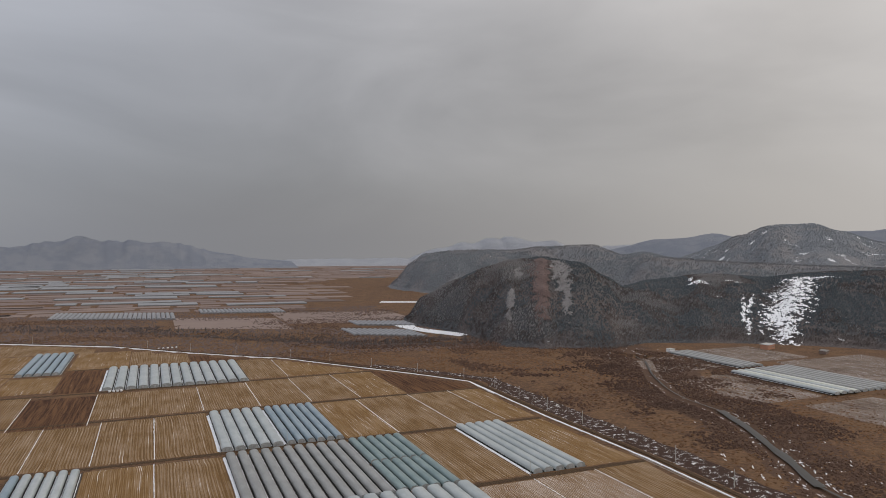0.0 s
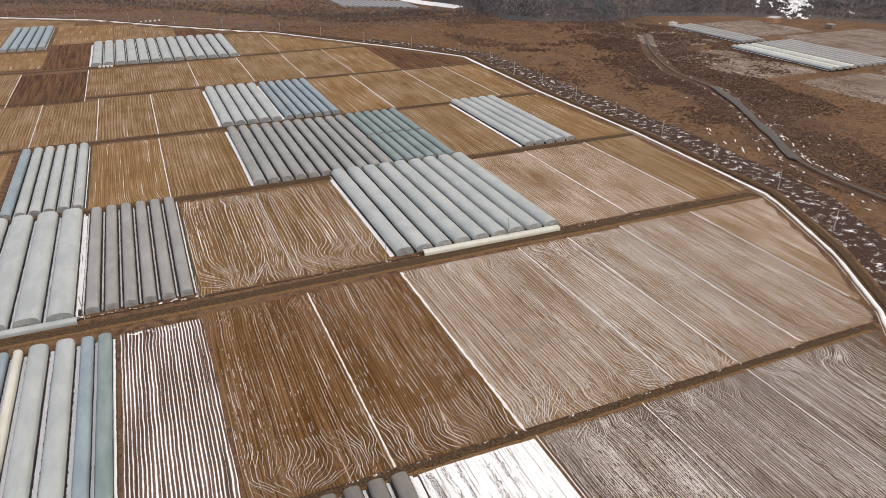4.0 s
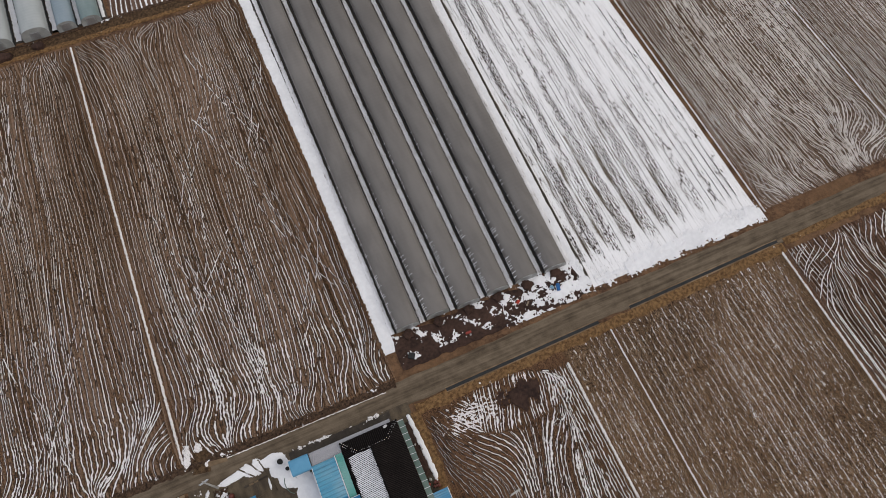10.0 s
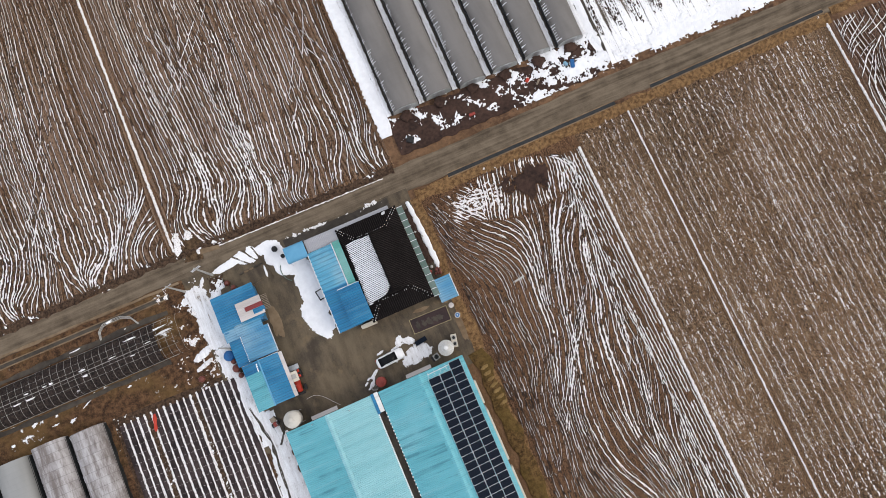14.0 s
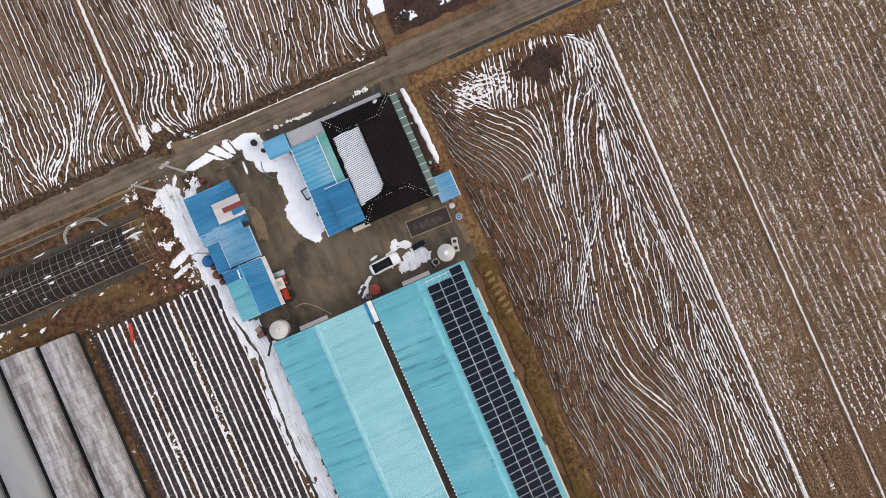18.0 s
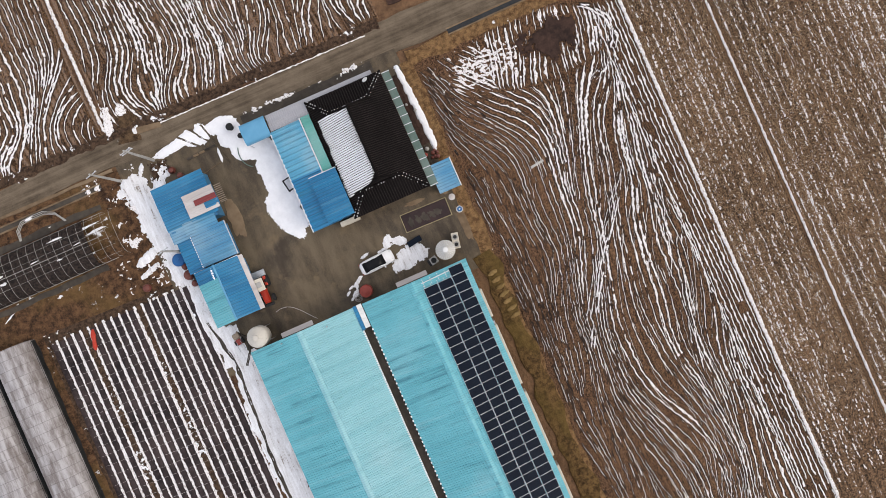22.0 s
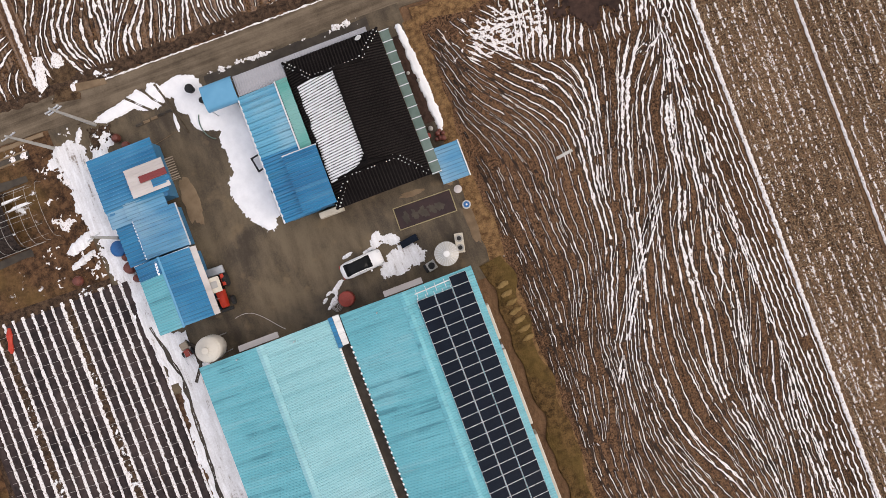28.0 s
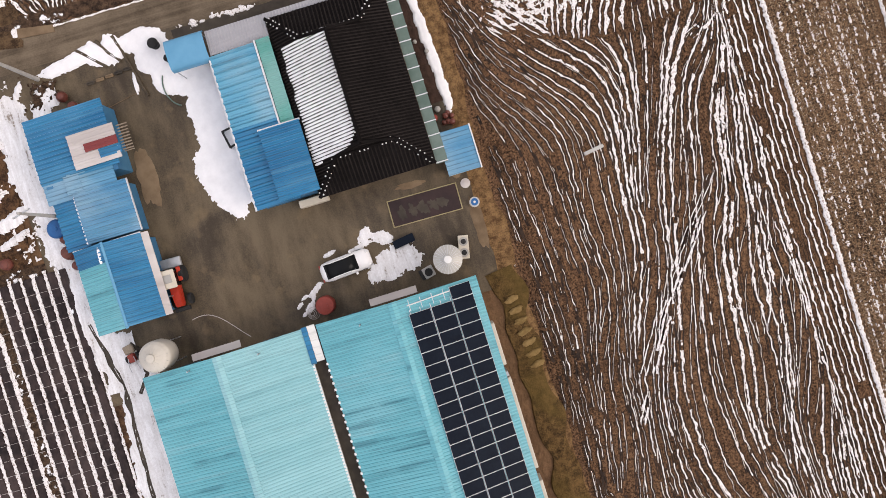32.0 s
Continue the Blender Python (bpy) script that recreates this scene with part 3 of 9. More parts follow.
def box(x0, x1, y0, y1, z0, z1, c=0.0):
    """A box, with chamfered edges where c is given."""
    if c <= 0:
        v = [(x, y, z) for z in (z0, z1) for y in (y0, y1) for x in (x0, x1)]
        return v, [(0, 2, 3, 1), (4, 5, 7, 6), (0, 1, 5, 4), (2, 6, 7, 3), (0, 4, 6, 2), (1, 3, 7, 5)]
    c = min(c, (x1 - x0) / 2.2, (y1 - y0) / 2.2, (z1 - z0) / 2.2)
    rings = []
    for z, i in ((z0, c), (z0 + c, 0), (z1 - c, 0), (z1, c)):
        k = c if i == 0 else c * 1.4
        a, b, e, d = x0 + i, x1 - i, y0 + i, y1 - i
        rings.append([(a + k, e, z), (b - k, e, z), (b, e + k, z), (b, d - k, z), (b - k, d, z), (a + k, d, z), (a, d - k, z), (a, e + k, z)])
    v = [p for r in rings for p in r]
    f = [tuple(range(7, -1, -1)), tuple(range(24, 32))]
    for r in range(3):
        for i in range(8):
            j = (i + 1) % 8
            f.append((r * 8 + i, r * 8 + j, r * 8 + 8 + j, r * 8 + 8 + i))
    return v, f


def lathe(profile, seg=16, x=0.0, y=0.0):
    """A turned body from (radius, z) rows."""
    v, f = [], []
    n = len(profile)
    for r, z in profile:
        for i in range(seg):
            a = 2 * math.pi * i / seg
            v.append((x + r * math.cos(a), y + r * math.sin(a), z))
    for k in range(n - 1):
        for i in range(seg):
            j = (i + 1) % seg
            f.append((k * seg + i, k * seg + j, k * seg + seg + j, k * seg + seg + i))
    f.append(tuple(range(seg - 1, -1, -1)))
    f.append(tuple(range((n - 1) * seg, n * seg)))
    return v, f


def rod(a, b, r, seg=6):
    a, b = Vector(a), Vector(b)
    q = (b - a).to_track_quat("Z", "Y")
    v, f = [], []
    for p in (a, b):
        for i in range(seg):
            t = 2 * math.pi * i / seg
            v.append(tuple(p + q @ Vector((r * math.cos(t), r * math.sin(t), 0))))
    for i in range(seg):
        j = (i + 1) % seg
        f.append((i, j, seg + j, seg + i))
    f += [tuple(range(seg - 1, -1, -1)), tuple(range(seg, 2 * seg))]
    return v, f


def tube(points, r, seg=6):
    """One round bar swept along a bent line."""
    ps = [Vector(p) for p in points]
    v, f = [], []
    for i, p in enumerate(ps):
        d = (ps[min(i + 1, len(ps) - 1)] - ps[max(i - 1, 0)]).normalized()
        side = d.cross(Vector((0, 0, 1)) if abs(d.z) < 0.95 else Vector((0, 1, 0))).normalized()
        if i and side.dot(was) < 0:
            side = -side
        was = side
        up = side.cross(d)
        for k in range(seg):
            a = 2 * math.pi * k / seg
            v.append(tuple(p + side * (r * math.cos(a)) + up * (r * math.sin(a))))
        if i:
            o = (i - 1) * seg
            f += [(o + k, o + (k + 1) % seg, o + seg + (k + 1) % seg, o + seg + k) for k in range(seg)]
    f += [tuple(range(seg - 1, -1, -1)), tuple(range(len(v) - seg, len(v)))]
    return v, f


def sheet(points, thick):
    """A slab over a convex polygon given by its upper corners, anticlockwise from above."""
    n = len(points)
    v = list(points) + [(x, y, z - thick) for x, y, z in points]
    f = [tuple(range(n)), tuple(range(2 * n - 1, n - 1, -1))]
    for i in range(n):
        j = (i + 1) % n
        f.append((i, n + i, n + j, j))
    return v, f


def make(name, piece, material, parent=None, label="", smooth=False, **tags):
    me = bpy.data.meshes.new(name)
    me.from_pydata(piece[0], [], piece[1])
    if material:
        me.materials.append(material)
    if smooth:
        me.polygons.foreach_set("use_smooth", [True] * len(me.polygons))
    ob = new(name, me)
    if parent is not None:
        ob.parent = parent
    if label or tags:
        tagged(ob, label, **tags)
    return ob


def part(name, piece, material, parent, label="", smooth=False):
    return make(name, piece, material, parent, label, smooth)


def thing(name, label, category, x=0.0, y=0.0, z=0.0, rz=0.0, group="", kind=""):
    ob = new(name)
    ob.empty_display_size = 0.3
    ob.matrix_basis = pose(x, y, z, 0, 0, rz)
    return tagged(ob, label, category, group, kind)


def resample(points, step):
    out = []
    for (a, b), (c, d) in zip(points, points[1:]):
        n = max(1, int(math.hypot(c - a, d - b) / step))
        out += [(a + (c - a) * i / n, b + (d - b) * i / n) for i in range(n)]
    return out + [points[-1]]


def ribbon(points, width, z=0.02, step=2.0, rag=0.0, crown=0.0, drop=0.3, seed=0.0, rag_scale=0.5):
    """A strip along a line, with ragged edges, a crown and skirts that go down into the ground."""
    pts = resample(points, step)
    v, f = [], []
    for i, (x, y) in enumerate(pts):
        a, b = pts[max(0, i - 1)], pts[min(len(pts) - 1, i + 1)]
        d = math.hypot(b[0] - a[0], b[1] - a[1]) or 1
        nx, ny = -(b[1] - a[1]) / d, (b[0] - a[0]) / d
        w = width / 2
        l = w * (1 + rag * 2 * nz(x * rag_scale, y * rag_scale, seed + 3.7))
        r = w * (1 + rag * 2 * nz(x * rag_scale, y * rag_scale, seed + 9.1))
        for k, h in ((l + drop * 0.4, z - drop), (l, z), (0, z + crown), (-r, z), (-r - drop * 0.4, z - drop)):
            v.append((x + nx * k, y + ny * k, h))
        if i:
            o = (i - 1) * 5
            for k in range(4):
                f.append((o + k, o + k + 1, o + 6 + k, o + 5 + k))
    return v, f


def blob(cx, cy, rx, ry, h=0.06, rot=0.0, rag=0.25, seed=0.0, n=40):
    """An irregular low mound."""
    v = [(cx, cy, h)]
    c, s = math.cos(radians(rot)), math.sin(radians(rot))
    f = []
    for ring, (k, z) in enumerate(((0.55, h), (0.9, h * 0.8), (1.0, -0.05))):
        for i in range(n):
            a = 2 * math.pi * i / n
            ca, sa = math.cos(a), math.sin(a)
            g = k * (1 + rag * (nz(ca * 1.7 + seed, sa * 1.7, seed) + 0.6 * nz(ca * 5 + seed, sa * 5, seed * 2)))
            x, y = rx * ca * g, ry * sa * g
            v.append((cx + x * c - y * s, cy + x * s + y * c, z))
            j = (i + 1) % n
            if ring == 0:
                f.append((0, 1 + i, 1 + j))
            else:
                o = 1 + (ring - 1) * n
                f.append((o + i, o + n + i, o + n + j, o + j))
    return v, f


def grid(xs, ys, zf):
    v = [(x, y, zf(x, y)) for y in ys for x in xs]
    n = len(xs)
    f = [(j * n + i, j * n + i + 1, j * n + n + i + 1, j * n + n + i) for j in range(len(ys) - 1) for i in range(n - 1)]
    return v, f


def arange(a, b, s):
    n = max(1, round((b - a) / s))
    return [a + (b - a) * i / n for i in range(n + 1)]


def drift(x0, x1, y0, y1, f, cell=0.2, h=0.14, base=0.09, zf=None):
    """A ragged sheet of snow wherever f(x, y) is above 0, thickest at its heart."""
    nx, ny = int((x1 - x0) / cell), int((y1 - y0) / cell)
    ids, v, q = {}, [], []

    def vert(i, j):
        if (i, j) not in ids:
            x, y = x0 + i * cell, y0 + j * cell
            g = f(x, y)
            if g < 0:              # draw the rim in to the edge
                gx, gy = (f(x + 0.05, y) - g) / 0.05, (f(x, y + 0.05) - g) / 0.05
                n2 = gx * gx + gy * gy + 1e-4
                mx, my = -g * gx / n2, -g * gy / n2
                l = math.hypot(mx, my)
                k = min(1.0, 0.75 * cell / l) if l > 0 else 0.0
                x, y = x + mx * k, y + my * k
                g = -0.2
            z = base + min(1.0, max(-0.35, g * 3.0)) * h + 0.02 * nz(x * 2.1, y * 2.1, 4)
            jx, jy = 0.2 * cell * nz(x * 5, y * 5, 1), 0.2 * cell * nz(x * 5, y * 5, 7)
            ids[(i, j)] = len(v)
            v.append((x + jx, y + jy, z + (zf(x, y) if zf else 0.0)))
        return ids[(i, j)]

    for j in range(ny):
        for i in range(nx):
            if f(x0 + (i + 0.5) * cell, y0 + (j + 0.5) * cell) > 0:
                q.append((vert(i, j), vert(i + 1, j), vert(i + 1, j + 1), vert(i, j + 1)))
    return v, q


def pools(rows, rough=0.25, scale=0.7, seed=0.0):
    """A field over ellipses (x, y, rx, ry, turn): above 0 inside, with ragged edges."""
    pre = [(x, y, rx, ry, math.cos(radians(t)), math.sin(radians(t))) for x, y, rx, ry, t in rows]

    def f(x, y):
        best = -9.0
        for a, b, rx, ry, c, s in pre:
            dx, dy = x - a, y - b
            u, w = (dx * c + dy * s) / rx, (-dx * s + dy * c) / ry
            best = max(best, 1 - math.sqrt(u * u + w * w))
        if best < -0.8:
            return best
        return best + rough * (nz(x * scale, y * scale, seed) + 0.6 * nz(x * scale * 3, y * scale * 3, seed + 2) + 0.4 * nz(x * scale * 8, y * scale * 8, seed + 5))
    return f

# ---- the land: one sheet to the horizon, with a levee and a river bed ----
LEVEE = [(-400, 186), (-100, 184), (20, 182), (60, 192), (115, 208), (125, 218), (165, 242), (221, 266), (330, 271), (443, 269),
         (580, 272), (653, 226), (693, 196), (777, 138), (802, 105), (945, -40), (1026, -173), (1100, -330), (1160, -600), (1200, -1500)]
RIVER = [(318, -400), (322, 100), (318, 190), (320, 236), (326, 262), (334, 276), (352, 307), (388, 372), (406, 414), (412, 470), (450, 545), (505, 625), (530, 700), (500, 780),
         (400, 830), (280, 860), (150, 960), (0, 1100), (-200, 1210), (-700, 1330), (-1600, 1400)]


def levee_x(y):
    return lerp_tab(LEVEE, y)


RIVER_P = [Vector(p) for p in RIVER]


def river_d(x, y):
    p, best = Vector((x, y)), 1e9
    for a, b in zip(RIVER_P, RIVER_P[1:]):
        d = b - a
        t = max(0.0, min(1.0, (p - a).dot(d) / d.length_squared))
        best = min(best, (a + d * t - p).length)
    return best


def land_z(x, y):
    z = 0.0
    d = x - levee_x(y)
    if y > 560:
        d *= 0.62
    if d > -60 and y > -400:
        if d < 8:
            z = 1.6 * max(0.0, 1 - abs(d - 2) / 8.0)
        if d > 2:
            z = 1.6 - min(2.6, (d - 2) * 0.22)
        if d > 30:
            z += 0.7 * nz(x * 0.03, y * 0.03)
        if y < 1500 and x > -1700 and d > 6:
            r = river_d(x, y)
            if r < 26:
                z -= (1 - max(0.0, r - 5) / 21) * 2.4
        if x - levee_x(y) > 290 or y > 1050:
            z = max(z, -0.3) * 0.3
    elif x < -800 or y < -500:
        z = 0.0
    return z - 0.05


land_xs = [-4800, -3000, -2000, -1400, -900, -600, -450] + arange(-300, 120, 20)[:-1] + arange(120, 560, 5)[:-1] + arange(560, 1000, 20)[:-1] + [1000, 1300, 1700, 2300, 3200, 4800]
land_ys = [-4800, -2500, -1200, -600] + arange(-300, 60, 20)[:-1] + arange(60, 700, 6)[:-1] + arange(700, 1300, 12)[:-1] + [1300, 1600, 2000, 2600, 3400, 4800]
ground = make("ground", grid(land_xs, land_ys, land_z), M["ground"], smooth=True, kind="structure", label="flat brown winter farmland reaching the hills", category="ground")


# ---- fields ----
def field(x0, x1, y0, y1, kind, label, z=0.03, lean=0.0):
    """One plot, cut off at the levee where it meets it."""
    ys = arange(y0, y1, 4)
    rows = []
    for y in ys:
        b = min(x1, levee_x(y) - 4.6)
        if b > x0 + 1:
            rows.append((y, b))
    if len(rows) < 2:
        return None
    v, f = [], []
    for y, b in rows:
        j = 0.25 * nz(y * 0.1, x0)
        for k in range(7):
            a = x0 + lean * (y - y0) / (y1 - y0)
            x = a + (b - a) * k / 6
            v.append((x + j, y, z + (0.04 if 0 < k < 6 else -0.06)))
    for i in range(len(rows) - 1):
        for k in range(6):
            o = i * 7 + k
            f.append((o, o + 1, o + 8, o + 7))
    return make("field", (v, f), M[kind], kind="structure", label=label, category="field")


WOB = "ploughed brown field with wavy lines of snow in the furrows"
LIN = "brown field with thin lines of snow in the furrows"
STB = "rice stubble field in rows speckled with snow"
GRY = "frosted grey brown field in straight rows"
GRB = "frosted tan field in straight rows"
TAN = "dry tan field after the harvest"
BRN = "wet brown field with faint rows"
FIELDS = [
    (6.3, 32.3, -90, 21.8, "soil_yard", WOB), (32.7, 41.6, -90, 21.5, "stubble", STB), (42.2, 76.6, -90, 22.0, "stubble", STB),
    (77.5, 114, -90, 22.0, "soil_lines", LIN), (115, 178, -90, 22.0, "gray_rows", GRY),
    (-140, -102.5, 28.2, 120, "soil_lines", LIN), (-102, -66.3, 28.2, 120, "soil_lines", LIN), (-65.7, -30.6, 28.2, 119.3, "soil_north", LIN), (-29.6, 5.2, 28.0, 119.0, "soil_north", LIN),
    (43.0, 78.0, 29.4, 120.4, "white_field", "field under a sheet of white snow with dark streaks", 0.03, 2.7),
    (79.6, 112.4, 30.5, 120, "gray_rows", GRY), (113.2, 151, 30.5, 120.5, "gray_rows", GRY), (152, 260, 30.5, 121.5, "gray_rows", GRY),
    (-20.5, 5.0, 123.2, 214, "bold_rows", "field of brown ridges with snow in every furrow"),
    (6.0, 41.0, 123.5, 216.5, "brown", BRN), (41.6, 76.8, 123.5, 217.5, "brown", BRN),
    (77.6, 127.8, 124, 219, "beige_rows", GRB), (128.4, 151.4, 124, 220, "beige_rows", GRB), (152, 178, 124, 220, "beige_rows", GRB), (178.8, 217, 125, 222, "beige_rows", GRB), (217.8, 300, 125, 222, "beige_rows", GRB),
    (6.0, 40.5, 230, 322, "plough", "ploughed field with curved snowy tracks"), (41, 78.2, 230, 322, "plough", "ploughed field with curved snowy tracks"),
    (155, 190, 231, 325, "beige_rows", GRB), (190.8, 229.5, 232, 326, "beige_rows", GRB), (230.4, 300, 233, 327, "tan_rows", TAN),
    (-32.4, 2.6, 331, 430, "tan", TAN), (3.6, 40, 331, 430, "tan_rows", TAN), (154, 191, 333, 434, "tan_rows", TAN), (229, 300, 333, 437, "tan", TAN),
    (-140, -98, 440, 545, "tan_rows", TAN), (-97, -66, 440, 540, "tan_rows", TAN), (-65, -31, 440, 538, "tan_rows", TAN), (-30, 3, 440, 545, "tan_rows", TAN), (4, 39, 440, 548, "tan_rows", TAN),
    (118.5, 154, 442, 548, "tan", TAN), (155, 199, 442, 550, "tan_rows", TAN), (200, 236, 444, 552, "tan_rows", TAN), (237, 300, 446, 555, "tan", TAN),
    (-140, -89, 545, 655, "tan_rows", TAN), (-88, -40, 541, 645, "dark", "freshly ploughed dark brown field"), (-39, 38, 556, 650, "tan_rows", TAN), (39, 80, 556, 655, "tan_rows", TAN), (81, 120, 556, 660, "tan_rows", TAN),
    (121, 160, 556, 664, "tan_rows", TAN), (161, 201, 556, 668, "tan", TAN), (202, 300, 556, 676, "dark", "bare dark brown field"),
    (-200, -121, 672, 760, "tan", TAN), (-120, -76, 672, 750, "tan", TAN), (-75, -40, 664, 780, "dark", "bare dark brown field"), (86, 122, 670, 790, "tan_rows", TAN), (123, 200, 672, 800, "tan", TAN),
    (-260, -120, 765, 900, "tan", TAN), (-75, -20, 785, 905, "tan", TAN), (-19, 40, 792, 905, "tan_rows", TAN), (41, 120, 792, 900, "dark", "bare dark brown field"), (-260, -60, 905, 1000, "tan_rows", TAN),
    (-290, -142, 28.2, 120, "soil_lines", LIN), (-290, -142, 440, 655, "tan_rows", TAN), (-320, -72, 331, 430, "tan", TAN), (-290, -57, 124, 220, "tan_rows", TAN), (-320, -70, 232, 324, "tan", TAN),
]
for row in FIELDS:
    field(*row)

# ---- farm roads, ditches and bunds ----
def strip(name, points, width, material, label, category, z=0.06, step=3.0, rag=0.05, crown=0.03, seed=0.0, drop=0.3, rag_scale=0.4):
    return make(name, ribbon(points, width, z, step, rag, crown, drop, seed, rag_scale), M[material], label=label, category=category, kind="structure")


strip("road", [(-300, 25.6), (-58, 25.6), (-33, 26.1), (-14, 25.5), (4.5, 25.4)], 3.0, "road", "worn grey brown concrete farm road", "road", 0.07, 1.0, 0.07)
strip("road", [(4.0, 25.5), (14, 25.5), (40, 25.9), (78, 25.8), (180, 26.6)], 4.2, "road", "worn grey brown concrete farm road", "road", 0.074, 1.0, 0.06)
for k, (y0, y1, w) in enumerate(((121.6, 122.6, 2.6), (222.8, 226.5, 5.0), (326.3, 329.5, 4.6), (435.5, 440.5, 4.0), (549, 553, 4.0), (658, 668, 4.0), (784, 790, 3.0))):
    xe = levee_x(y1) - 4
    strip("farm_road", [(-300, y0 - 1), (-30, y0), (80, (y0 + y1) / 2), (xe, y1)], w, "dirt_road", "muddy brown farm track with ruts", "track", 0.075, 3.0, 0.12, 0.03, k * 3.1)
strip("verge", [(-290, 27.9), (-60, 27.7), (-32, 28.1), (5, 27.5)], 1.2, "clods", "rough dark clods along the field edge", "verge", 0.08, 0.5, 0.45, 0.07, 3.0, 0.3, 1.1)
strip("snow_edge", [(-25, 27.1), (-10, 26.95), (3, 26.8)], 0.1, "furrow_snow", "thin broken line of snow along the road", "snow", 0.13, 0.2, 1.2, 0.02, 2.0, 0.1, 2.6)
strip("verge", [(78.5, 23.6), (178, 24.4)], 1.4, "verge", "dry grass verge beside the road", "verge", 0.08, 0.8, 0.3, 0.05)
strip("verge", [(6.5, 22.2), (40, 22.4), (78, 22.8)], 1.9, "verge", "dry grass verge beside the road", "verge", 0.08, 0.8, 0.3, 0.05)
strip("verge", [(-300, 220.2), (-30, 220.3), (80, 221.5), (258, 224.6)], 1.6, "verge", "dry grass verge beside the track", "verge", 0.09, 2, 0.3, 0.05)
strip("verge", [(-300, 123.6), (80, 123.4), (205, 124.4)], 0.7, "clods", "dark clods beside the track", "verge", 0.1, 1.0, 0.6, 0.06, 5.0, 0.3, 0.8)
strip("verge", [(-300, 229.6), (-60, 229.3), (80, 228.8), (258, 229.8)], 0.9, "clods", "dark clods beside the track", "verge", 0.1, 1.5, 0.6, 0.06, 6.0, 0.3, 0.5)
strip("verge", [(-50, 120.4), (80, 120.3), (205, 121.5)], 1.0, "verge", "dry grass verge beside the track", "verge", 0.09, 1.2, 0.4, 0.05)

BUNDS = [(32.5, -90, 19.4, 0.55), (41.9, -90, 21.6, 0.34), (77.05, -90, 22, 0.5), (-30.1, 28.8, 119, 0.5), (-66, 28.6, 119, 0.45), (-102.3, 28.6, 120, 0.4), (79.0, 30, 120.5, 0.4), (112.8, 30.5, 120.5, 0.5), (151.5, 30, 121, 0.5),
         (41.3, 124, 217, 0.5), (77.2, 123, 218.5, 0.9), (128.1, 125, 220, 0.45), (151.7, 125, 220.5, 0.5), (178.4, 126, 221, 0.5), (217.4, 140, 222, 0.45), (190.4, 232, 326, 0.6), (230, 233, 327, 0.6), (40.8, 231, 321, 0.3),
         (3.1, 331, 431, 0.7), (192, 333, 435, 0.8), (-30.5, 440, 545, 0.7), (3.5, 440, 545, 0.8), (-65.5, 440, 540, 0.6), (154.5, 442, 549, 0.9), (199.6, 443, 551, 0.7), (236.5, 446, 553, 0.7), (-97.5, 440, 540, 0.6),
         (38.5, 556, 652, 0.7), (80.5, 556, 657, 0.8), (120.5, 556, 662, 0.7), (160.5, 556, 666, 0.6), (122.5, 671, 780, 0.7), (-39.5, 541, 650, 0.7), (-88.5, 541, 650, 0.6)]
for k, (x, y0, y1, w) in enumerate(BUNDS):
    make("field_bund", ribbon([(x + 0.3 * nz(k, 1), y0), (x, (y0 + y1) / 2), (x + 0.3 * nz(k, 5), y1)], w * (0.62 if y0 < 60 else 0.85 if y0 < 300 else 0.65), 0.12, 0.13 if y0 < 60 else 1.0, 0.5 if y0 < 60 else 0.55, 0.08, 0.1, k * 1.7, 5.5 if y0 < 60 else 0.6), M["furrow_snow"],
         label="low earth bund between two fields, capped with snow", category="bund", kind="structure")

# the levee with its track, its snowy edge and the concrete canal
lev_line = [(levee_x(y), y) for y in arange(-100, 560, 12)] + [(272, 580), (250, 616), (226, 653), (196, 693), (138, 777), (105, 802), (30, 872), (-40, 945), (-173, 1026), (-330, 1100)]
strip("levee_track", [(x + 1.5, y) for x, y in lev_line], 3.0, "dirt_road", "dark wet track on the river levee", "track", 1.62, 4, 0.05, 0.03)
strip("snow_edge", [(x - 2.2, y) for x, y in lev_line[:56]], 1.1, "snow", "strip of snow along the levee track", "snow", 1.0, 3, 0.35, 0.15, 2.0, 1.0, 0.15)
strip("snow_edge", [(x - 4.1, y) for x, y in lev_line[4:38]], 0.4, "concrete", "pale concrete canal lip below the levee", "canal", 0.35, 4, 0.1, 0.05, 4.0, 0.5)
strip("snow_edge", [(x - 2.5, y) for x, y in lev_line[52:66]], 2.0, "snow", "strip of snow along the levee track", "snow", 1.0, 3, 0.3, 0.15, 6.0, 1.0, 0.1)
strip("levee_bank", [(x + 15, y) for x, y in lev_line[:60]], 25, "bank", "dark brushy levee bank with patches of snow", "bank", 0.55, 4, 0.1, 0.3, 1.0, 1.6, 0.05)
def rounded(points, times=3):
    """Cuts the corners of a line until it flows."""
    for _ in range(times):
        out = [points[0]]
        for (a, b), (c, d) in zip(points, points[1:]):
            out += [(0.75 * a + 0.25 * c, 0.75 * b + 0.25 * d), (0.25 * a + 0.75 * c, 0.25 * b + 0.75 * d)]
        points = out + [points[-1]]
    return points


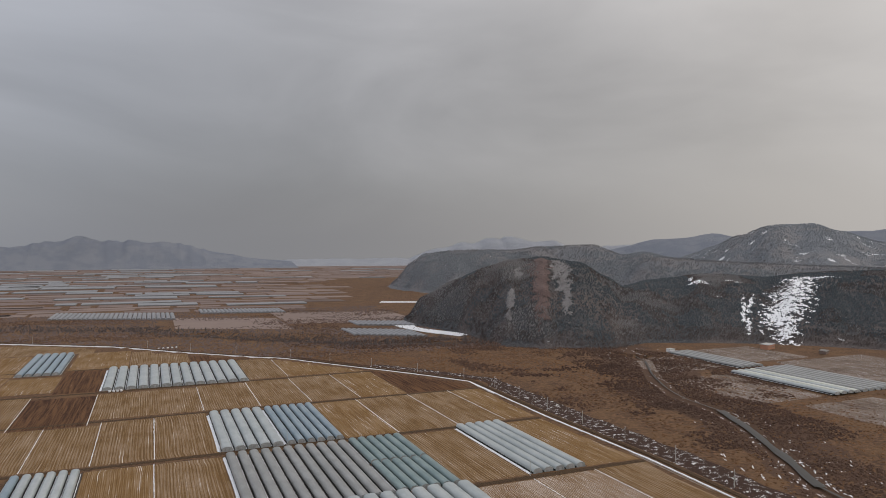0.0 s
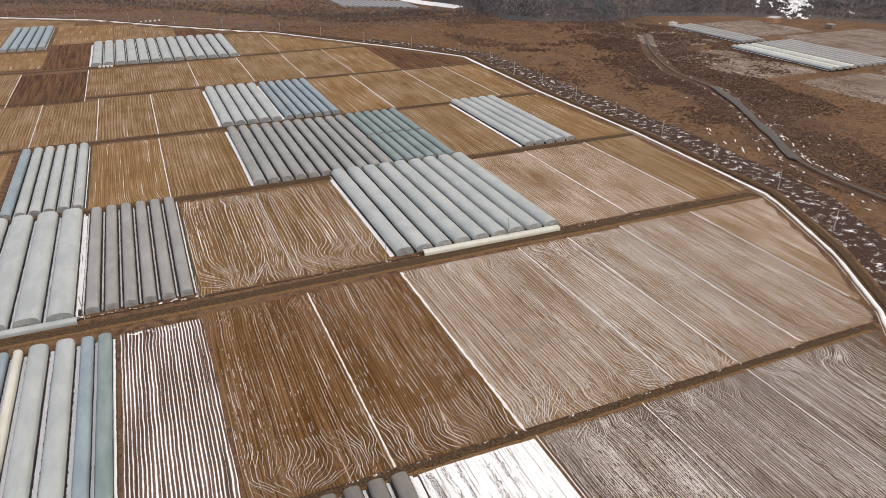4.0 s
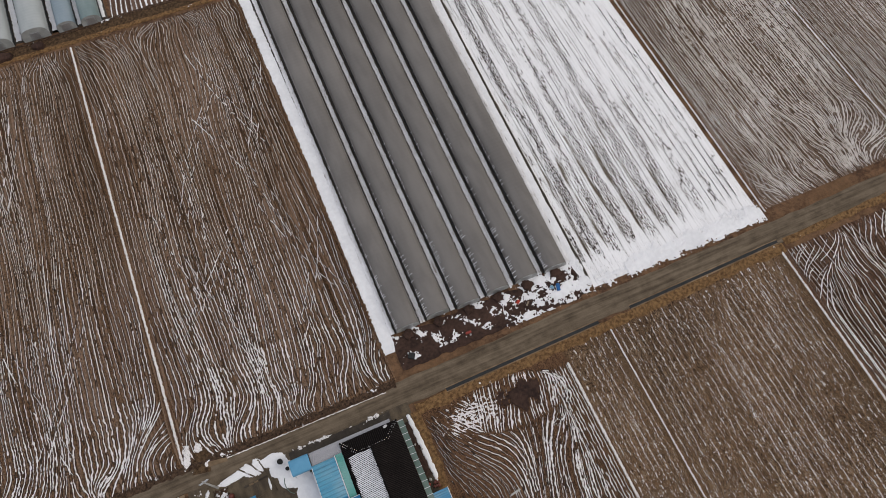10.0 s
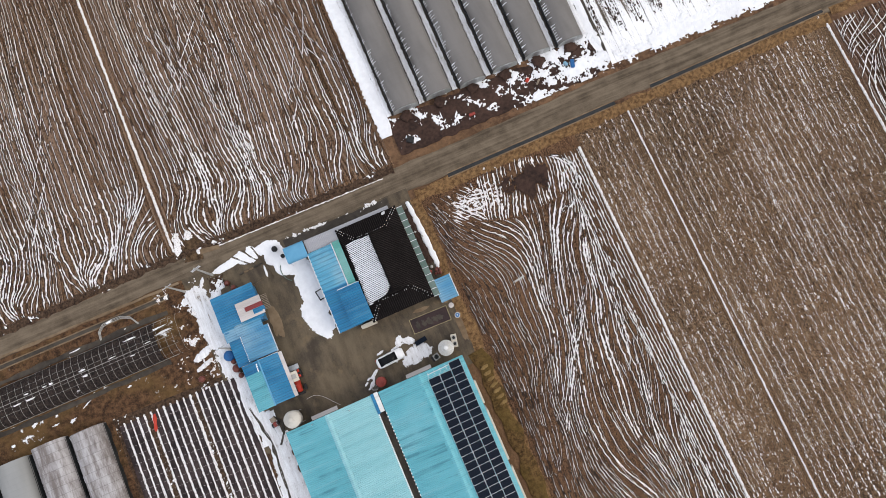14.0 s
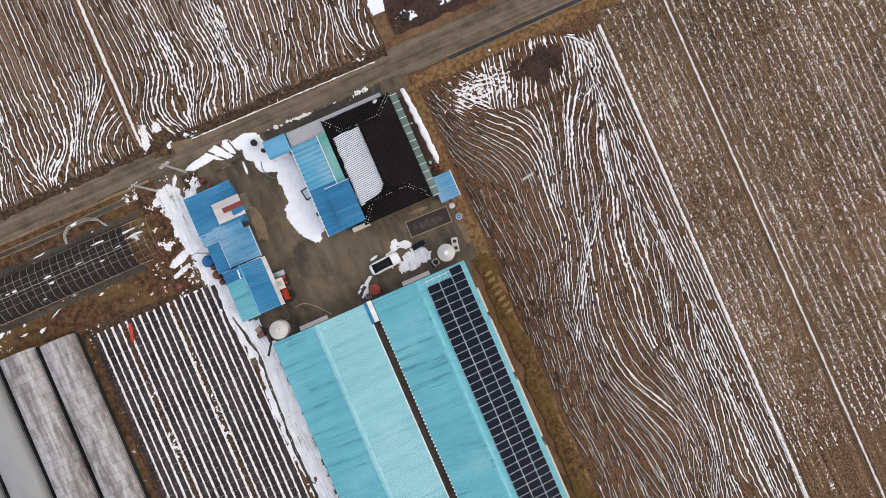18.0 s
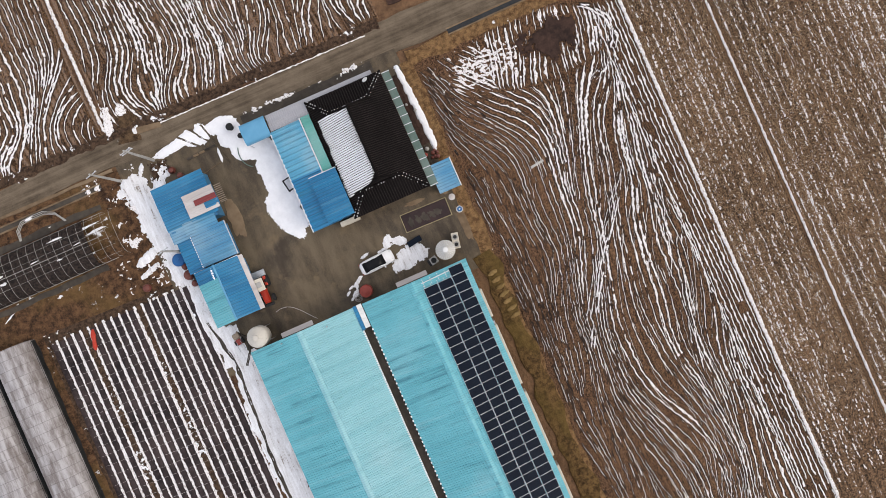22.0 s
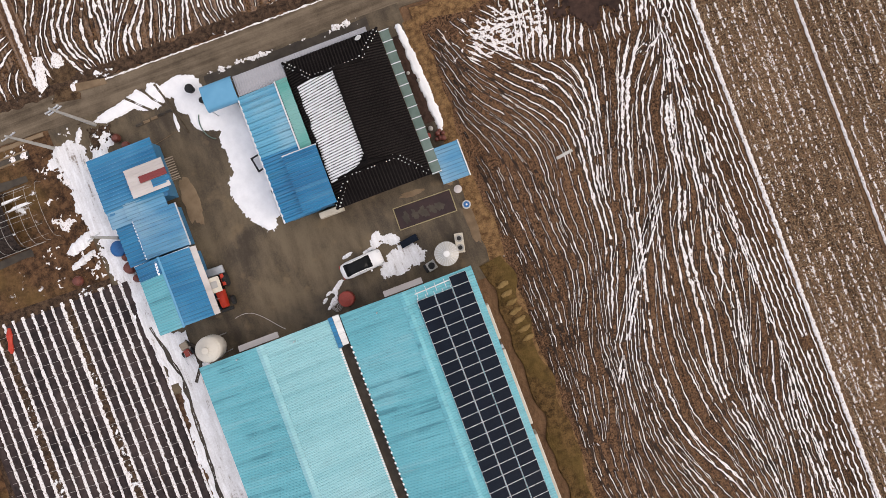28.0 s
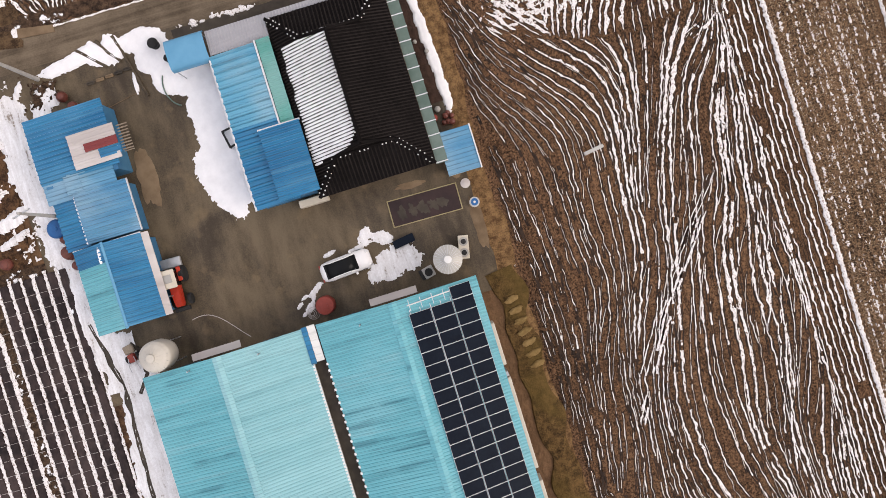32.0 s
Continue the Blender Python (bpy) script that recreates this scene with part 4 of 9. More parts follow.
make("water", ribbon(rounded(RIVER[:5]), 1.7, -2.1, 5, 0.5, 0.0, 0.03, 5.0, 0.04), M["water"], label="slow grey river between brown banks", category="river", kind="structure")
make("water", ribbon(rounded(RIVER[4:9]), 6.0, -2.0, 5, 0.35, 0.0, 0.03, 5.0, 0.04), M["water"], label="broad grey pool of the river", category="river", kind="structure")
make("water", ribbon(rounded(RIVER[8:12]), 1.4, -2.1, 5, 0.6, 0.0, 0.03, 5.0, 0.04), M["water"], label="slow grey river between brown banks", category="river", kind="structure")
make("water", ribbon(rounded(RIVER[11:]), 1.0, -2.2, 8, 0.5, 0.0, 0.03, 5.0, 0.04), M["water"], label="narrow stream winding through the reeds", category="river", kind="structure")
river_r = random.Random(31)
for k in range(230):
    i = river_r.randrange(2, 12)
    a, b = RIVER_P[i], RIVER_P[i + 1]
    p = a + (b - a) * river_r.random()
    n = Vector((-(b - a).y, (b - a).x)).normalized() * river_r.choice((-1, 1)) * river_r.uniform(4.2, 9 if k % 3 else 40)
    x, y = p.x + n.x, p.y + n.y
    rot = math.degrees(math.atan2((b - a).y, (b - a).x)) + river_r.uniform(-25, 25)
    make("snow_patch", moved(blob(0, 0, river_r.uniform(0.8, 4.5), river_r.uniform(0.2, 0.6), 0.15, rot, 0.5, k * 1.9, 18), pose(x, y, land_z(x, y) + 0.05)), M["snow"], label="scrap of snow on the river bank", category="snow", kind="structure")


def river_scrub(x, y):
    if x < levee_x(y) + 14:
        return -1.0
    return (15 + (24 if x > 350 else 0) + 26 * nz(x * 0.012, y * 0.012, 6) + 10 * nz(x * 0.05, y * 0.05, 2) - river_d(x, y)) / 12


make("river_bank", drift(270, 600, 70, 840, river_scrub, 4.0, 0.05, 0.12, land_z), M["river_brush"], label="dark reddish brush along the river, dusted with snow", category="bank", kind="structure")
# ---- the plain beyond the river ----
# far plain colours greyed and low in contrast: distance haze mixed into them
M["far_tan"] = simple("hazed_dry_fields", (0.2, 0.145, 0.122), (0.255, 0.19, 0.163), 0.02, rough=0.95, bump=0)
M["far_brown"] = simple("hazed_brown_fields", (0.165, 0.117, 0.1), (0.212, 0.155, 0.135), 0.02, rough=0.95, bump=0)
M["far_film"] = simple("hazed_greenhouse_film", (0.205, 0.203, 0.208), (0.255, 0.255, 0.262), 0.03, rough=0.5, bump=0)
M["far_dark"] = simple("hazed_dark_scrub", (0.115, 0.083, 0.073), (0.16, 0.118, 0.105), 0.03, rough=0.95, bump=0)


def slab(x0, x1, y0, y1, z=0.5, skew=0.0):
    return sheet([(x0, y0, z), (x1, y0 + skew, z), (x1, y1 + skew, z), (x0, y1, z)], z + 0.3)


def far_ok(x, y):
    """The open plain: left of the hills, beyond the river."""
    if x > 330 + (y - 1000) * 0.22 and y < 2600:
        return False
    return y > 1080 and x > -900 + (4300 - y) * -0.05


fr_ = random.Random(77)
bins = {"far_tan": [], "far_brown": [], "far_film": [], "far_dark": []}
y = 1390.0
while y < 4350:
    dy = fr_.uniform(30, 75) * (1 + (y - 1300) / 2400)
    x = -1300.0
    while x < 2200:
        dx = fr_.uniform(40, 210) * (1 + (y - 1300) / 4500)
        if far_ok(x + dx, y) and far_ok(x, y) and river_d(x + dx / 2, y) > 110:
            film = 0.4 if y > 1550 and x < 0.05 * y - 10 else 0.07
            q = fr_.random()
            kind = "far_film" if q < film else ("far_tan" if q < 0.48 else ("far_brown" if q < 0.87 else "far_dark"))
            h = 2.2 if kind == "far_film" else 0.4
            g = fr_.uniform(0, 9)
            bins[kind].append(slab(x + g, x + dx - g, y + g * 0.6, y + dy * fr_.uniform(0.6, 0.95), h, fr_.uniform(-0.22, 0.1) * dx))
        x += dx
    y += dy
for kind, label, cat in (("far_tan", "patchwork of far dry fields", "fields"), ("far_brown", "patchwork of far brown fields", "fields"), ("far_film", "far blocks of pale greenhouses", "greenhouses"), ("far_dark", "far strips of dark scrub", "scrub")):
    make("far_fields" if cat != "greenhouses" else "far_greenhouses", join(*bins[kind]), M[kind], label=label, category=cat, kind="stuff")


def far_block(name, kind, label, cat, x0, x1, y0, y1, z, skew=0.0):
    z = 0.2 + max(land_z(x0 + (x1 - x0) * i / 6, y0 + skew * i / 6 + (y1 - y0) * j / 6) for i in range(7) for j in range(7))
    piece = slab(x0, x1, y0, y1, z, skew) if skew else grid(arange(x0, x1, 9), arange(y0, y1, 9), lambda x, y: land_z(x, y) + (0.25 if x0 < x < x1 and y0 < y < y1 else -0.2))
    make(name, piece, M[kind], label=label, category=cat, kind="structure")


def far_tunnels(x0, x1, y0, y1, skew, label, n):
    """A block of distant tunnels side by side, too far to pick apart."""
    w = (x1 - x0) / n
    rows = []
    for i in range(n):
        x = x0 + w * (i + 0.5)
        prof = [(-0.46 * w, 0.0), (-0.42 * w, 1.4), (-0.2 * w, 2.6), (0.2 * w, 2.6), (0.42 * w, 1.4), (0.46 * w, 0.0)]
        dy = skew * (x - x0) / (x1 - x0)
        v = [(x + a, y, b) for y in (y0 + dy, y1 + dy) for a, b in prof]
        rows.append((v, [(k, k + 1, k + 7, k + 6) for k in range(5)] + [tuple(range(6)), tuple(range(11, 5, -1))]))
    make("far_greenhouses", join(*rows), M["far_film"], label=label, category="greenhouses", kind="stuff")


far_tunnels(-160, 40, 1330, 1440, -70, "long block of far grey greenhouses", 26)
far_tunnels(85, 235, 1350, 1430, -30, "block of far grey greenhouses", 20)
far_tunnels(262, 352, 945, 1020, -55, "grey green greenhouses below the hill", 13)
far_tunnels(300, 385, 1060, 1120, -40, "grey green greenhouses below the wooded hill", 12)
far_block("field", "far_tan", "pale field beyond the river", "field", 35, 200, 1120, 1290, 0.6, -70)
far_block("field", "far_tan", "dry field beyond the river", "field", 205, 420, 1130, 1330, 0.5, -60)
make("snow_patch", ribbon([(405, 882), (375, 945), (362, 1010), (372, 1075)], 26, 0.8, 10, 0.25, 0.0, 0.5, 2.0, 0.02), M["snow"], label="snow drift below the wooded hill", category="snow", kind="structure")
make("snow_patch", ribbon([(375, 1080), (330, 1110)], 10, 0.8, 10, 0.25, 0.0, 0.5, 4.0, 0.02), M["snow"], label="snow drift below the wooded hill", category="snow", kind="structure")
make("snow_patch", ribbon([(470, 1480), (560, 1440), (640, 1520)], 26, 0.8, 20, 0.25, 0.0, 0.5, 6.0, 0.02), M["snow"], label="snow drift beside the far ridge", category="snow", kind="structure")
# fields beyond the river, below the hill
for x0, x1, y0, y1 in ((470, 555, 545, 640), (615, 760, 415, 560), (595, 690, 560, 660), (440, 526, 410, 530), (470, 640, 300, 402), (650, 900, 280, 402)):
    far_block("field", "gray_rows", "frosted field in rows beyond the river", "field", x0, x1, y0, y1, 0.5)
cot = thing("cottage", "small orange tan cottage below the hill", "house", 690, 628, 0.3, 20)
M["terracotta"] = simple("orange_plaster", (0.36, 0.17, 0.1), (0.5, 0.26, 0.17), 0.4, rough=0.85, bump=0.1)
part("wall", box(-9, 9, -5, 5, 0, 5.5), M["terracotta"], cot, "orange tan plaster walls")
part("roof", sheet([(-9.6, -5.6, 5.9), (9.6, -5.6, 5.9), (9.6, 5.6, 6.2), (-9.6, 5.6, 6.2)], 0.5), M["concrete"], cot)
for x in (-5, 1, 6):
    w = part("window", box(x - 1.2, x + 1.2, -5.15, -4.95, 1.6, 3.6), M["film_gray"], cot)
hut = thing("hut", "small white hut beside the greenhouses", "hut", 566, 655, 0.3, 10)
part("wall", box(-4, 4, -3, 3, 0, 3.2), M["snow"], hut, "white walls")
part("roof", sheet([(-4.4, -3.4, 3.3), (4.4, -3.4, 3.3), (4.4, 3.4, 3.7), (-4.4, 3.4, 3.7)], 0.3), M["concrete"], hut)
hut2 = thing("hut", "low grey farm hut below the hill", "hut", 720, 575, 0.3, 25)
part("wall", box(-7, 7, -3.5, 3.5, 0, 3.4), M["far_tan"], hut2)
part("roof", sheet([(-7.5, -4, 3.4), (7.5, -4, 3.4), (7.5, 4, 4.2), (-7.5, 4, 4.2)], 0.3), M["film_gray"], hut2)

# poles along the levee
lev_pole = None
for k in range(22):
    y = 135 + 46 * k
    x = levee_x(y) + 9
    if lev_pole is None:
        lev_pole = thing("utility_pole", "slender utility pole on the river levee", "pole", x, y, 0.6, 30, "poles along the levee")
        part("post", lathe([(0.2, -0.8), (0.13, 9.5), (0.02, 9.55)], 8), M["pole"], lev_pole)
        part("crossarm", box(-0.9, 0.9, -0.06, 0.06, 8.9, 9.02), M["steel"], lev_pole)
        part("crossarm", box(-0.7, 0.7, -0.06, 0.06, 8.2, 8.32), M["steel"], lev_pole)
    else:
        copy_thing(lev_pole, pose(x, y, 0.6, 0, 0, 30 + 20 * nz(k, 2)))
for x, y in ((128.5, 229.5), (41.5, 329.5), (40.0, 439.5), (-31.0, 228.5), (-60.0, 228.5), (75.0, 229.0), (5.4, 228.0), (191, 331.0), (80, 440)):
    copy_thing(lev_pole, pose(x, y, -0.6, 0, 0, 80))
for row in ((-31, 657), (-28, 657), (-25, 657), (-22, 657), (10, 908), (15, 909), (20, 910), (25, 911), (30, 912)):
    make("silage_bale", moved(lathe([(1.0, 0), (1.15, 0.3), (1.15, 1.2), (1.0, 1.5)], 12), pose(row[0], row[1], 0.1)), M["mortar"], label="white wrapped silage bale at the field edge", category="bale", group="bales at the field edges")

# ---- hills ----
def wood_mat(name, dark, pale, snow_lo, snow_hi, bare=(0.2, 0.16, 0.14)):
    """Winter woodland seen from afar: pines, bare trunks, clearings with snow."""
    g = Graph(name, 0.95, spec=0.1)
    x, y, z = g.xyz(g.pos)
    trunks = g.noise(g.vec(g.mul(x, 0.3), g.mul(y, 0.3), g.mul(z, 0.06)), 1.0, 4.0, 0.7)
    patch = g.noise(g.pos, 0.012, 4.0, 0.55)
    clear = g.noise(g.pos, 0.017, 6.0, 0.62, 0.4)
    c = g.mix(g.step(patch, 0.42, 0.6), dark, bare)
    c = g.mix(g.mul(g.step(trunks, 0.5, 0.72), 0.7), c, pale)
    c = g.mix(g.step(clear, snow_lo, snow_hi), c, SNOW)
    g.color(c)
    g.bump(g.add(trunks, g.noise(g.pos, 0.12, 5.0, 0.7)), 0.9, 4.0)
    return g.m


# hill woods go paler and bluer with distance: haze put into the colour
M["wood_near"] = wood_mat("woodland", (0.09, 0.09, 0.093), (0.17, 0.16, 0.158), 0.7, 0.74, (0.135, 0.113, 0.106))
M["wood_mid"] = wood_mat("hazed_woodland", (0.17, 0.175, 0.185), (0.26, 0.253, 0.255), 0.7, 0.74, (0.215, 0.202, 0.202))
M["wood_far"] = wood_mat("blue_hazed_woodland", (0.185, 0.2, 0.235), (0.25, 0.262, 0.285), 0.7, 0.76, (0.215, 0.226, 0.253))
M["wood_pale"] = wood_mat("palest_hazed_woodland", (0.3, 0.31, 0.335), (0.35, 0.36, 0.38), 0.8, 0.9, (0.32, 0.33, 0.355))
M["scar"] = simple("bare_hillside", (0.085, 0.056, 0.05), (0.145, 0.1, 0.09), 0.3, rough=0.95, bump=0.6, dist=1.0)

# ridges round the plain: bearing in degrees from +y, distance of the crest, its height, the depth of the slope before it
HILL_A = [(19.2, 1190, 0, 60), (19.9, 1190, 8, 70), (20.95, 1170, 37, 90), (23.7, 1150, 66, 140), (26.0, 1130, 85, 200), (28.2, 1110, 99, 235), (30.9, 1100, 106, 240), (34.0, 1110, 95, 250), (35.9, 1130, 75, 260), (37.2, 1160, 59, 270),
          (39.3, 1220, 66, 290), (43.4, 1280, 74, 330), (47.3, 1310, 70, 340), (51.0, 1310, 79, 330), (55.0, 1310, 84, 330), (61.0, 1330, 86, 330), (68.0, 1380, 70, 300), (75.0, 1400, 0, 260)]
HILL_B = [(18.2, 2170, 0, 120), (18.9, 2160, 22, 150), (20.0, 2140, 70, 200), (21.2, 2120, 98, 260), (23.7, 2080, 109, 320), (28.2, 2040, 110, 350), (30.5, 2000, 119, 350), (34.9, 1950, 126, 350), (37.1, 1900, 99, 350), (38.7, 1850, 107, 350),
          (41.3, 1800, 91, 350), (44.1, 1750, 87, 350), (46.5, 1720, 84, 350), (52.0, 1700, 80, 330), (58.0, 1700, 76, 330), (66.0, 1700, 0, 300)]
HILL_C = [(38.0, 2500, 0, 500), (42.0, 2450, 92, 500), (44.0, 2400, 122, 520), (45.6, 2320, 154, 540), (47.4, 2260, 176, 560), (49.2, 2250, 182, 560), (50.6, 2250, 187, 560), (52.4, 2260, 164, 540), (54.8, 2280, 134, 520), (59.0, 2300, 142, 520), (66.0, 2300, 110, 500), (74.0, 2300, 0, 500)]
HILL_D = [(31.5, 3350, 0, 450), (34.0, 3350, 70, 450), (37.0, 3320, 118, 480), (39.1, 3300, 152, 500), (42.0, 3300, 160, 500), (43.9, 3300, 183, 500), (45.6, 3300, 164, 500), (49.0, 3300, 170, 500), (56.0, 3300, 190, 500), (66.0, 3300, 120, 500), (74.0, 3300, 0, 500)]


def hill_z(rows, x, y, rough):
    """A ridge that bends round the plain: domed towards it, falling off behind."""
    b, r = math.degrees(math.atan2(x, y)), math.hypot(x, y)
    if not rows[0][0] < b < rows[-1][0]:
        return -4.0
    for p, q in zip(rows, rows[1:]):
        if b <= q[0]:
            break
    t = (b - p[0]) / (q[0] - p[0])
    t = t * t * (3 - 2 * t) * 0.5 + t * 0.5
    crest, high, deep = (p[i] + (q[i] - p[i]) * t for i in (1, 2, 3))
    u = (crest - r) / deep if r < crest else (r - crest) / (deep * 1.1)
    if u >= 1:
        return -4.0
    fold = nz(b * 0.55, r * 0.002, 3) * 0.14 * u * (1 - u) * 4
    s = high * max(0.0, 1 - u ** 1.65 + fold)
    k = min(1.0, s / 40)
    return s * 1.01 - 4 * (1 - k) + rough * k * (0.45 * nz(x * 0.011, y * 0.011, 2) + 0.35 * nz(x * 0.03, y * 0.03, 5)) * min(1.0, 0.25 + 2 * u)


def hill(rows, x0, x1, y0, y1, step, rough, material, label):
    return make("hill", grid(arange(x0, x1, step), arange(y0, y1, step), lambda x, y: hill_z(rows, x, y, rough)), M[material], smooth=True,
                label=label, category="hill", kind="structure")


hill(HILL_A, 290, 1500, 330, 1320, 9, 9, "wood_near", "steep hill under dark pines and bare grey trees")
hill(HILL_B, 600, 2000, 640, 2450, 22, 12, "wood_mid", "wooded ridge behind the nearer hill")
# this woodland colour holds distance haze as well
M["wood_snowy"] = wood_mat("hazed_snowy_woodland", (0.19, 0.2, 0.216), (0.28, 0.277, 0.283), 0.58, 0.66, (0.235, 0.228, 0.231))
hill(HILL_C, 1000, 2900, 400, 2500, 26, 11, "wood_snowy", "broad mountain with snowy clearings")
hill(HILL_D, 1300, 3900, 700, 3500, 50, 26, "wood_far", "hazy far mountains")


def far_range(points, material, label, depth=500):
    """A long far ridge: a row of (x, y, height)."""
    rows = []
    for (a, b, h), (c, d, k) in zip(points, points[1:]):
        for i in range(14):
            t = i / 14
            rows.append((a + (c - a) * t, b + (d - b) * t, h + (k - h) * t))
    v, f = [], []
    for i, (x, y, h) in enumerate(rows):
        h = h * (1 + 0.13 * nz(x * 0.009, y * 0.006) + 0.06 * nz(x * 0.03, 7))
        for k, q in ((-1.0, 0.0), (-0.6, 0.35), (-0.25, 0.78), (0.0, 1.0), (0.6, 0.3)):
            v.append((x, y + k * depth * 0.5, h * q - 3))
        if i:
            o = (i - 1) * 5
            for k in range(4):
                f.append((o + k, o + 5 + k, o + 6 + k, o + 1 + k))
    return make("backdrop", (v, f), M[material], smooth=True, label=label, category="mountains", kind="structure")


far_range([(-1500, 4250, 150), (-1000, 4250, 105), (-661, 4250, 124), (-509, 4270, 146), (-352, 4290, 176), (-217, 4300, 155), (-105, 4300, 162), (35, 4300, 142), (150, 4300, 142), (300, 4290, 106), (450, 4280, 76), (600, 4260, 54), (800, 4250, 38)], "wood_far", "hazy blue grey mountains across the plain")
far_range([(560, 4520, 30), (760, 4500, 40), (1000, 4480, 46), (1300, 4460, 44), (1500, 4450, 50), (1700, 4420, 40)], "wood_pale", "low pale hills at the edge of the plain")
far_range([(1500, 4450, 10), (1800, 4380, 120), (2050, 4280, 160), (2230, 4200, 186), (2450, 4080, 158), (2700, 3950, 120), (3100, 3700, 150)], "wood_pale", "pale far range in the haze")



def tree_piece(x, y, z, h, kind, r):
    """A small tree: a pine in two ragged skirts, or a bare crown of leaning spikes."""
    v, f = [], []
    if kind == 0:
        for k, (q, s, e) in enumerate(((0.08, 0.4, 0.62), (0.34, 0.36, 0.9))):
            o = len(v)
            n = 6
            for i in range(n):
                a = 2 * math.pi * (i + r.random() * 0.6) / n
                w = h * s * (0.7 + 0.6 * r.random())
                v.append((x + w * math.cos(a), y + w * math.sin(a), z + h * (q + 0.1 * r.random())))
            v.append((x + 0.1 * h * (r.random() - 0.5), y + 0.1 * h * (r.random() - 0.5), z + h * e))
            f += [(o + i, o + (i + 1) % n, o + n) for i in range(n)]
    else:
        for i in range(5):
            a = 2 * math.pi * (i + r.random()) / 5
            o = len(v)
            w = h * (0.12 + 0.22 * r.random())
            t = h * (0.75 + 0.3 * r.random())
            v += [(x - 0.05 * h, y, z), (x + 0.05 * h, y, z + 0.2 * h), (x + w * math.cos(a) + 0.07 * h, y + w * math.sin(a), z + t * 0.75), (x + w * math.cos(a), y + w * math.sin(a), z + t)]
            f.append((o, o + 1, o + 2, o + 3))
    return v, f


def wood(count, kind, material, label, x0, x1, y0, y1, rows, rough, h0, h1, seed, keep):
    r = random.Random(seed)
    got = []
    tries = 0
    while len(got) < count and tries < count * 12:
        tries += 1
        x, y = r.uniform(x0, x1), r.uniform(y0, y1)
        z = hill_z(rows, x, y, rough)
        if z < 2 or not keep(x, y, z, r):
            continue
        got.append(tree_piece(x, y, z - 0.3, r.uniform(h0, h1), kind, r))
    return make("woodland", join(*got), M[material], label=label, category="trees", kind="stuff")


# pine and bare tree colours here also hold a little haze
M["pine"] = simple("pine_needles", (0.07, 0.082, 0.089), (0.105, 0.118, 0.126), 0.05, rough=0.95, bump=0)
M["bare_tree"] = simple("bare_branches", (0.122, 0.101, 0.096), (0.178, 0.15, 0.142), 0.05, rough=0.95, bump=0)
M["pale_tree"] = simple("pale_bare_branches", (0.235, 0.225, 0.222), (0.36, 0.347, 0.342), 0.1, rough=0.95, bump=0)


def zone(x, y, z):
    """Above 0.08 pines, below -0.1 pale trees, bare brown ones between; pines keep to the crest."""
    return nz(x * 0.011, y * 0.011, 1.0) + 0.3 * nz(x * 0.03, y * 0.03, 6.0) + 0.25 * (z / 100 - 0.4) + 0.16 * max(-0.6, min(1.0, (math.degrees(math.atan2(x, y)) - 33) / 5))


def pine_here(x, y, z, r):
    return z > 13 + 10 * nz(x * 0.02, y * 0.02, 5) and zone(x, y, z) + 0.12 * (r.random() - 0.5) > 0.05 and not scar_at(x, y) and pale_slope(x, y) < 0.1


def scar_l(x, y):
    return (x - 531) * 0.86 - (y - 881) * 0.51 + 4 * nz(y * 0.05, 3)


def scar_at(x, y):
    return abs(scar_l(x, y)) < 13 + 9 * nz(y * 0.06, x * 0.03, 2) and math.hypot(x, y) < 1076 and 800 < y + 40 * nz(x * 0.1, 4) and x < 640


pale_slope = pools([(555, 880, 15, 40, -30), (536, 838, 10, 34, -30), (512, 792, 6, 30, -30), (452, 838, 6, 30, -28), (500, 905, 6, 22, -29)], 0.9, 0.1, 7)


def pale_here(x, y, z, r):
    if pale_slope(x, y) > 0.1:
        return r.random() < 0.6
    return z > 9 + 8 * nz(x * 0.02, y * 0.02, 5) and zone(x, y, z) + 0.3 * (r.random() - 0.5) < -0.02 and not scar_at(x, y)


def bare_here(x, y, z, r):
    return (z < 16 or -0.14 < zone(x, y, z) < 0.08) and not (scar_at(x, y) and r.random() < 0.8) and pale_slope(x, y) < 0.1


wood(26000, 0, "pine", "dark pine wood on the hill", 330, 1330, 500, 1150, HILL_A, 9, 2.0, 3.8, 11, pine_here)
wood(20000, 1, "bare_tree", "bare brown winter trees on the hill", 330, 1330, 480, 1130, HILL_A, 9, 2.4, 4.4, 12, bare_here)
wood(19000, 1, "pale_tree", "pale bare trees on the hillside", 330, 1330, 500, 1130, HILL_A, 9, 2.4, 4.4, 13, pale_here)
wood(1500, 1, "bare_tree", "brown brush on the bare strip", 440, 640, 760, 960, HILL_A, 9, 1.2, 2.6, 19, lambda x, y, z, r: abs(scar_l(x, y)) < 22 and math.hypot(x, y) < 1076)


# trees of the farther hills, paled and blued: haze in the colour
M["mid_tree"] = simple("hazed_branches", (0.205, 0.2, 0.206), (0.265, 0.257, 0.262), 0.05, rough=0.95, bump=0)
M["mid_pine"] = simple("hazed_pine_needles", (0.165, 0.178, 0.19), (0.205, 0.218, 0.228), 0.05, rough=0.95, bump=0)
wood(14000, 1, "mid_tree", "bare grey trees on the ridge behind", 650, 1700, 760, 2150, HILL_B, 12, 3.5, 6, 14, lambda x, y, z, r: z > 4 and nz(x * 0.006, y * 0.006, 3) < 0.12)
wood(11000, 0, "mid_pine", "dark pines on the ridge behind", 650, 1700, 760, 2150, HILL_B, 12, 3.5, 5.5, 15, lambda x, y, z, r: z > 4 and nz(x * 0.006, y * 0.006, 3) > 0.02)
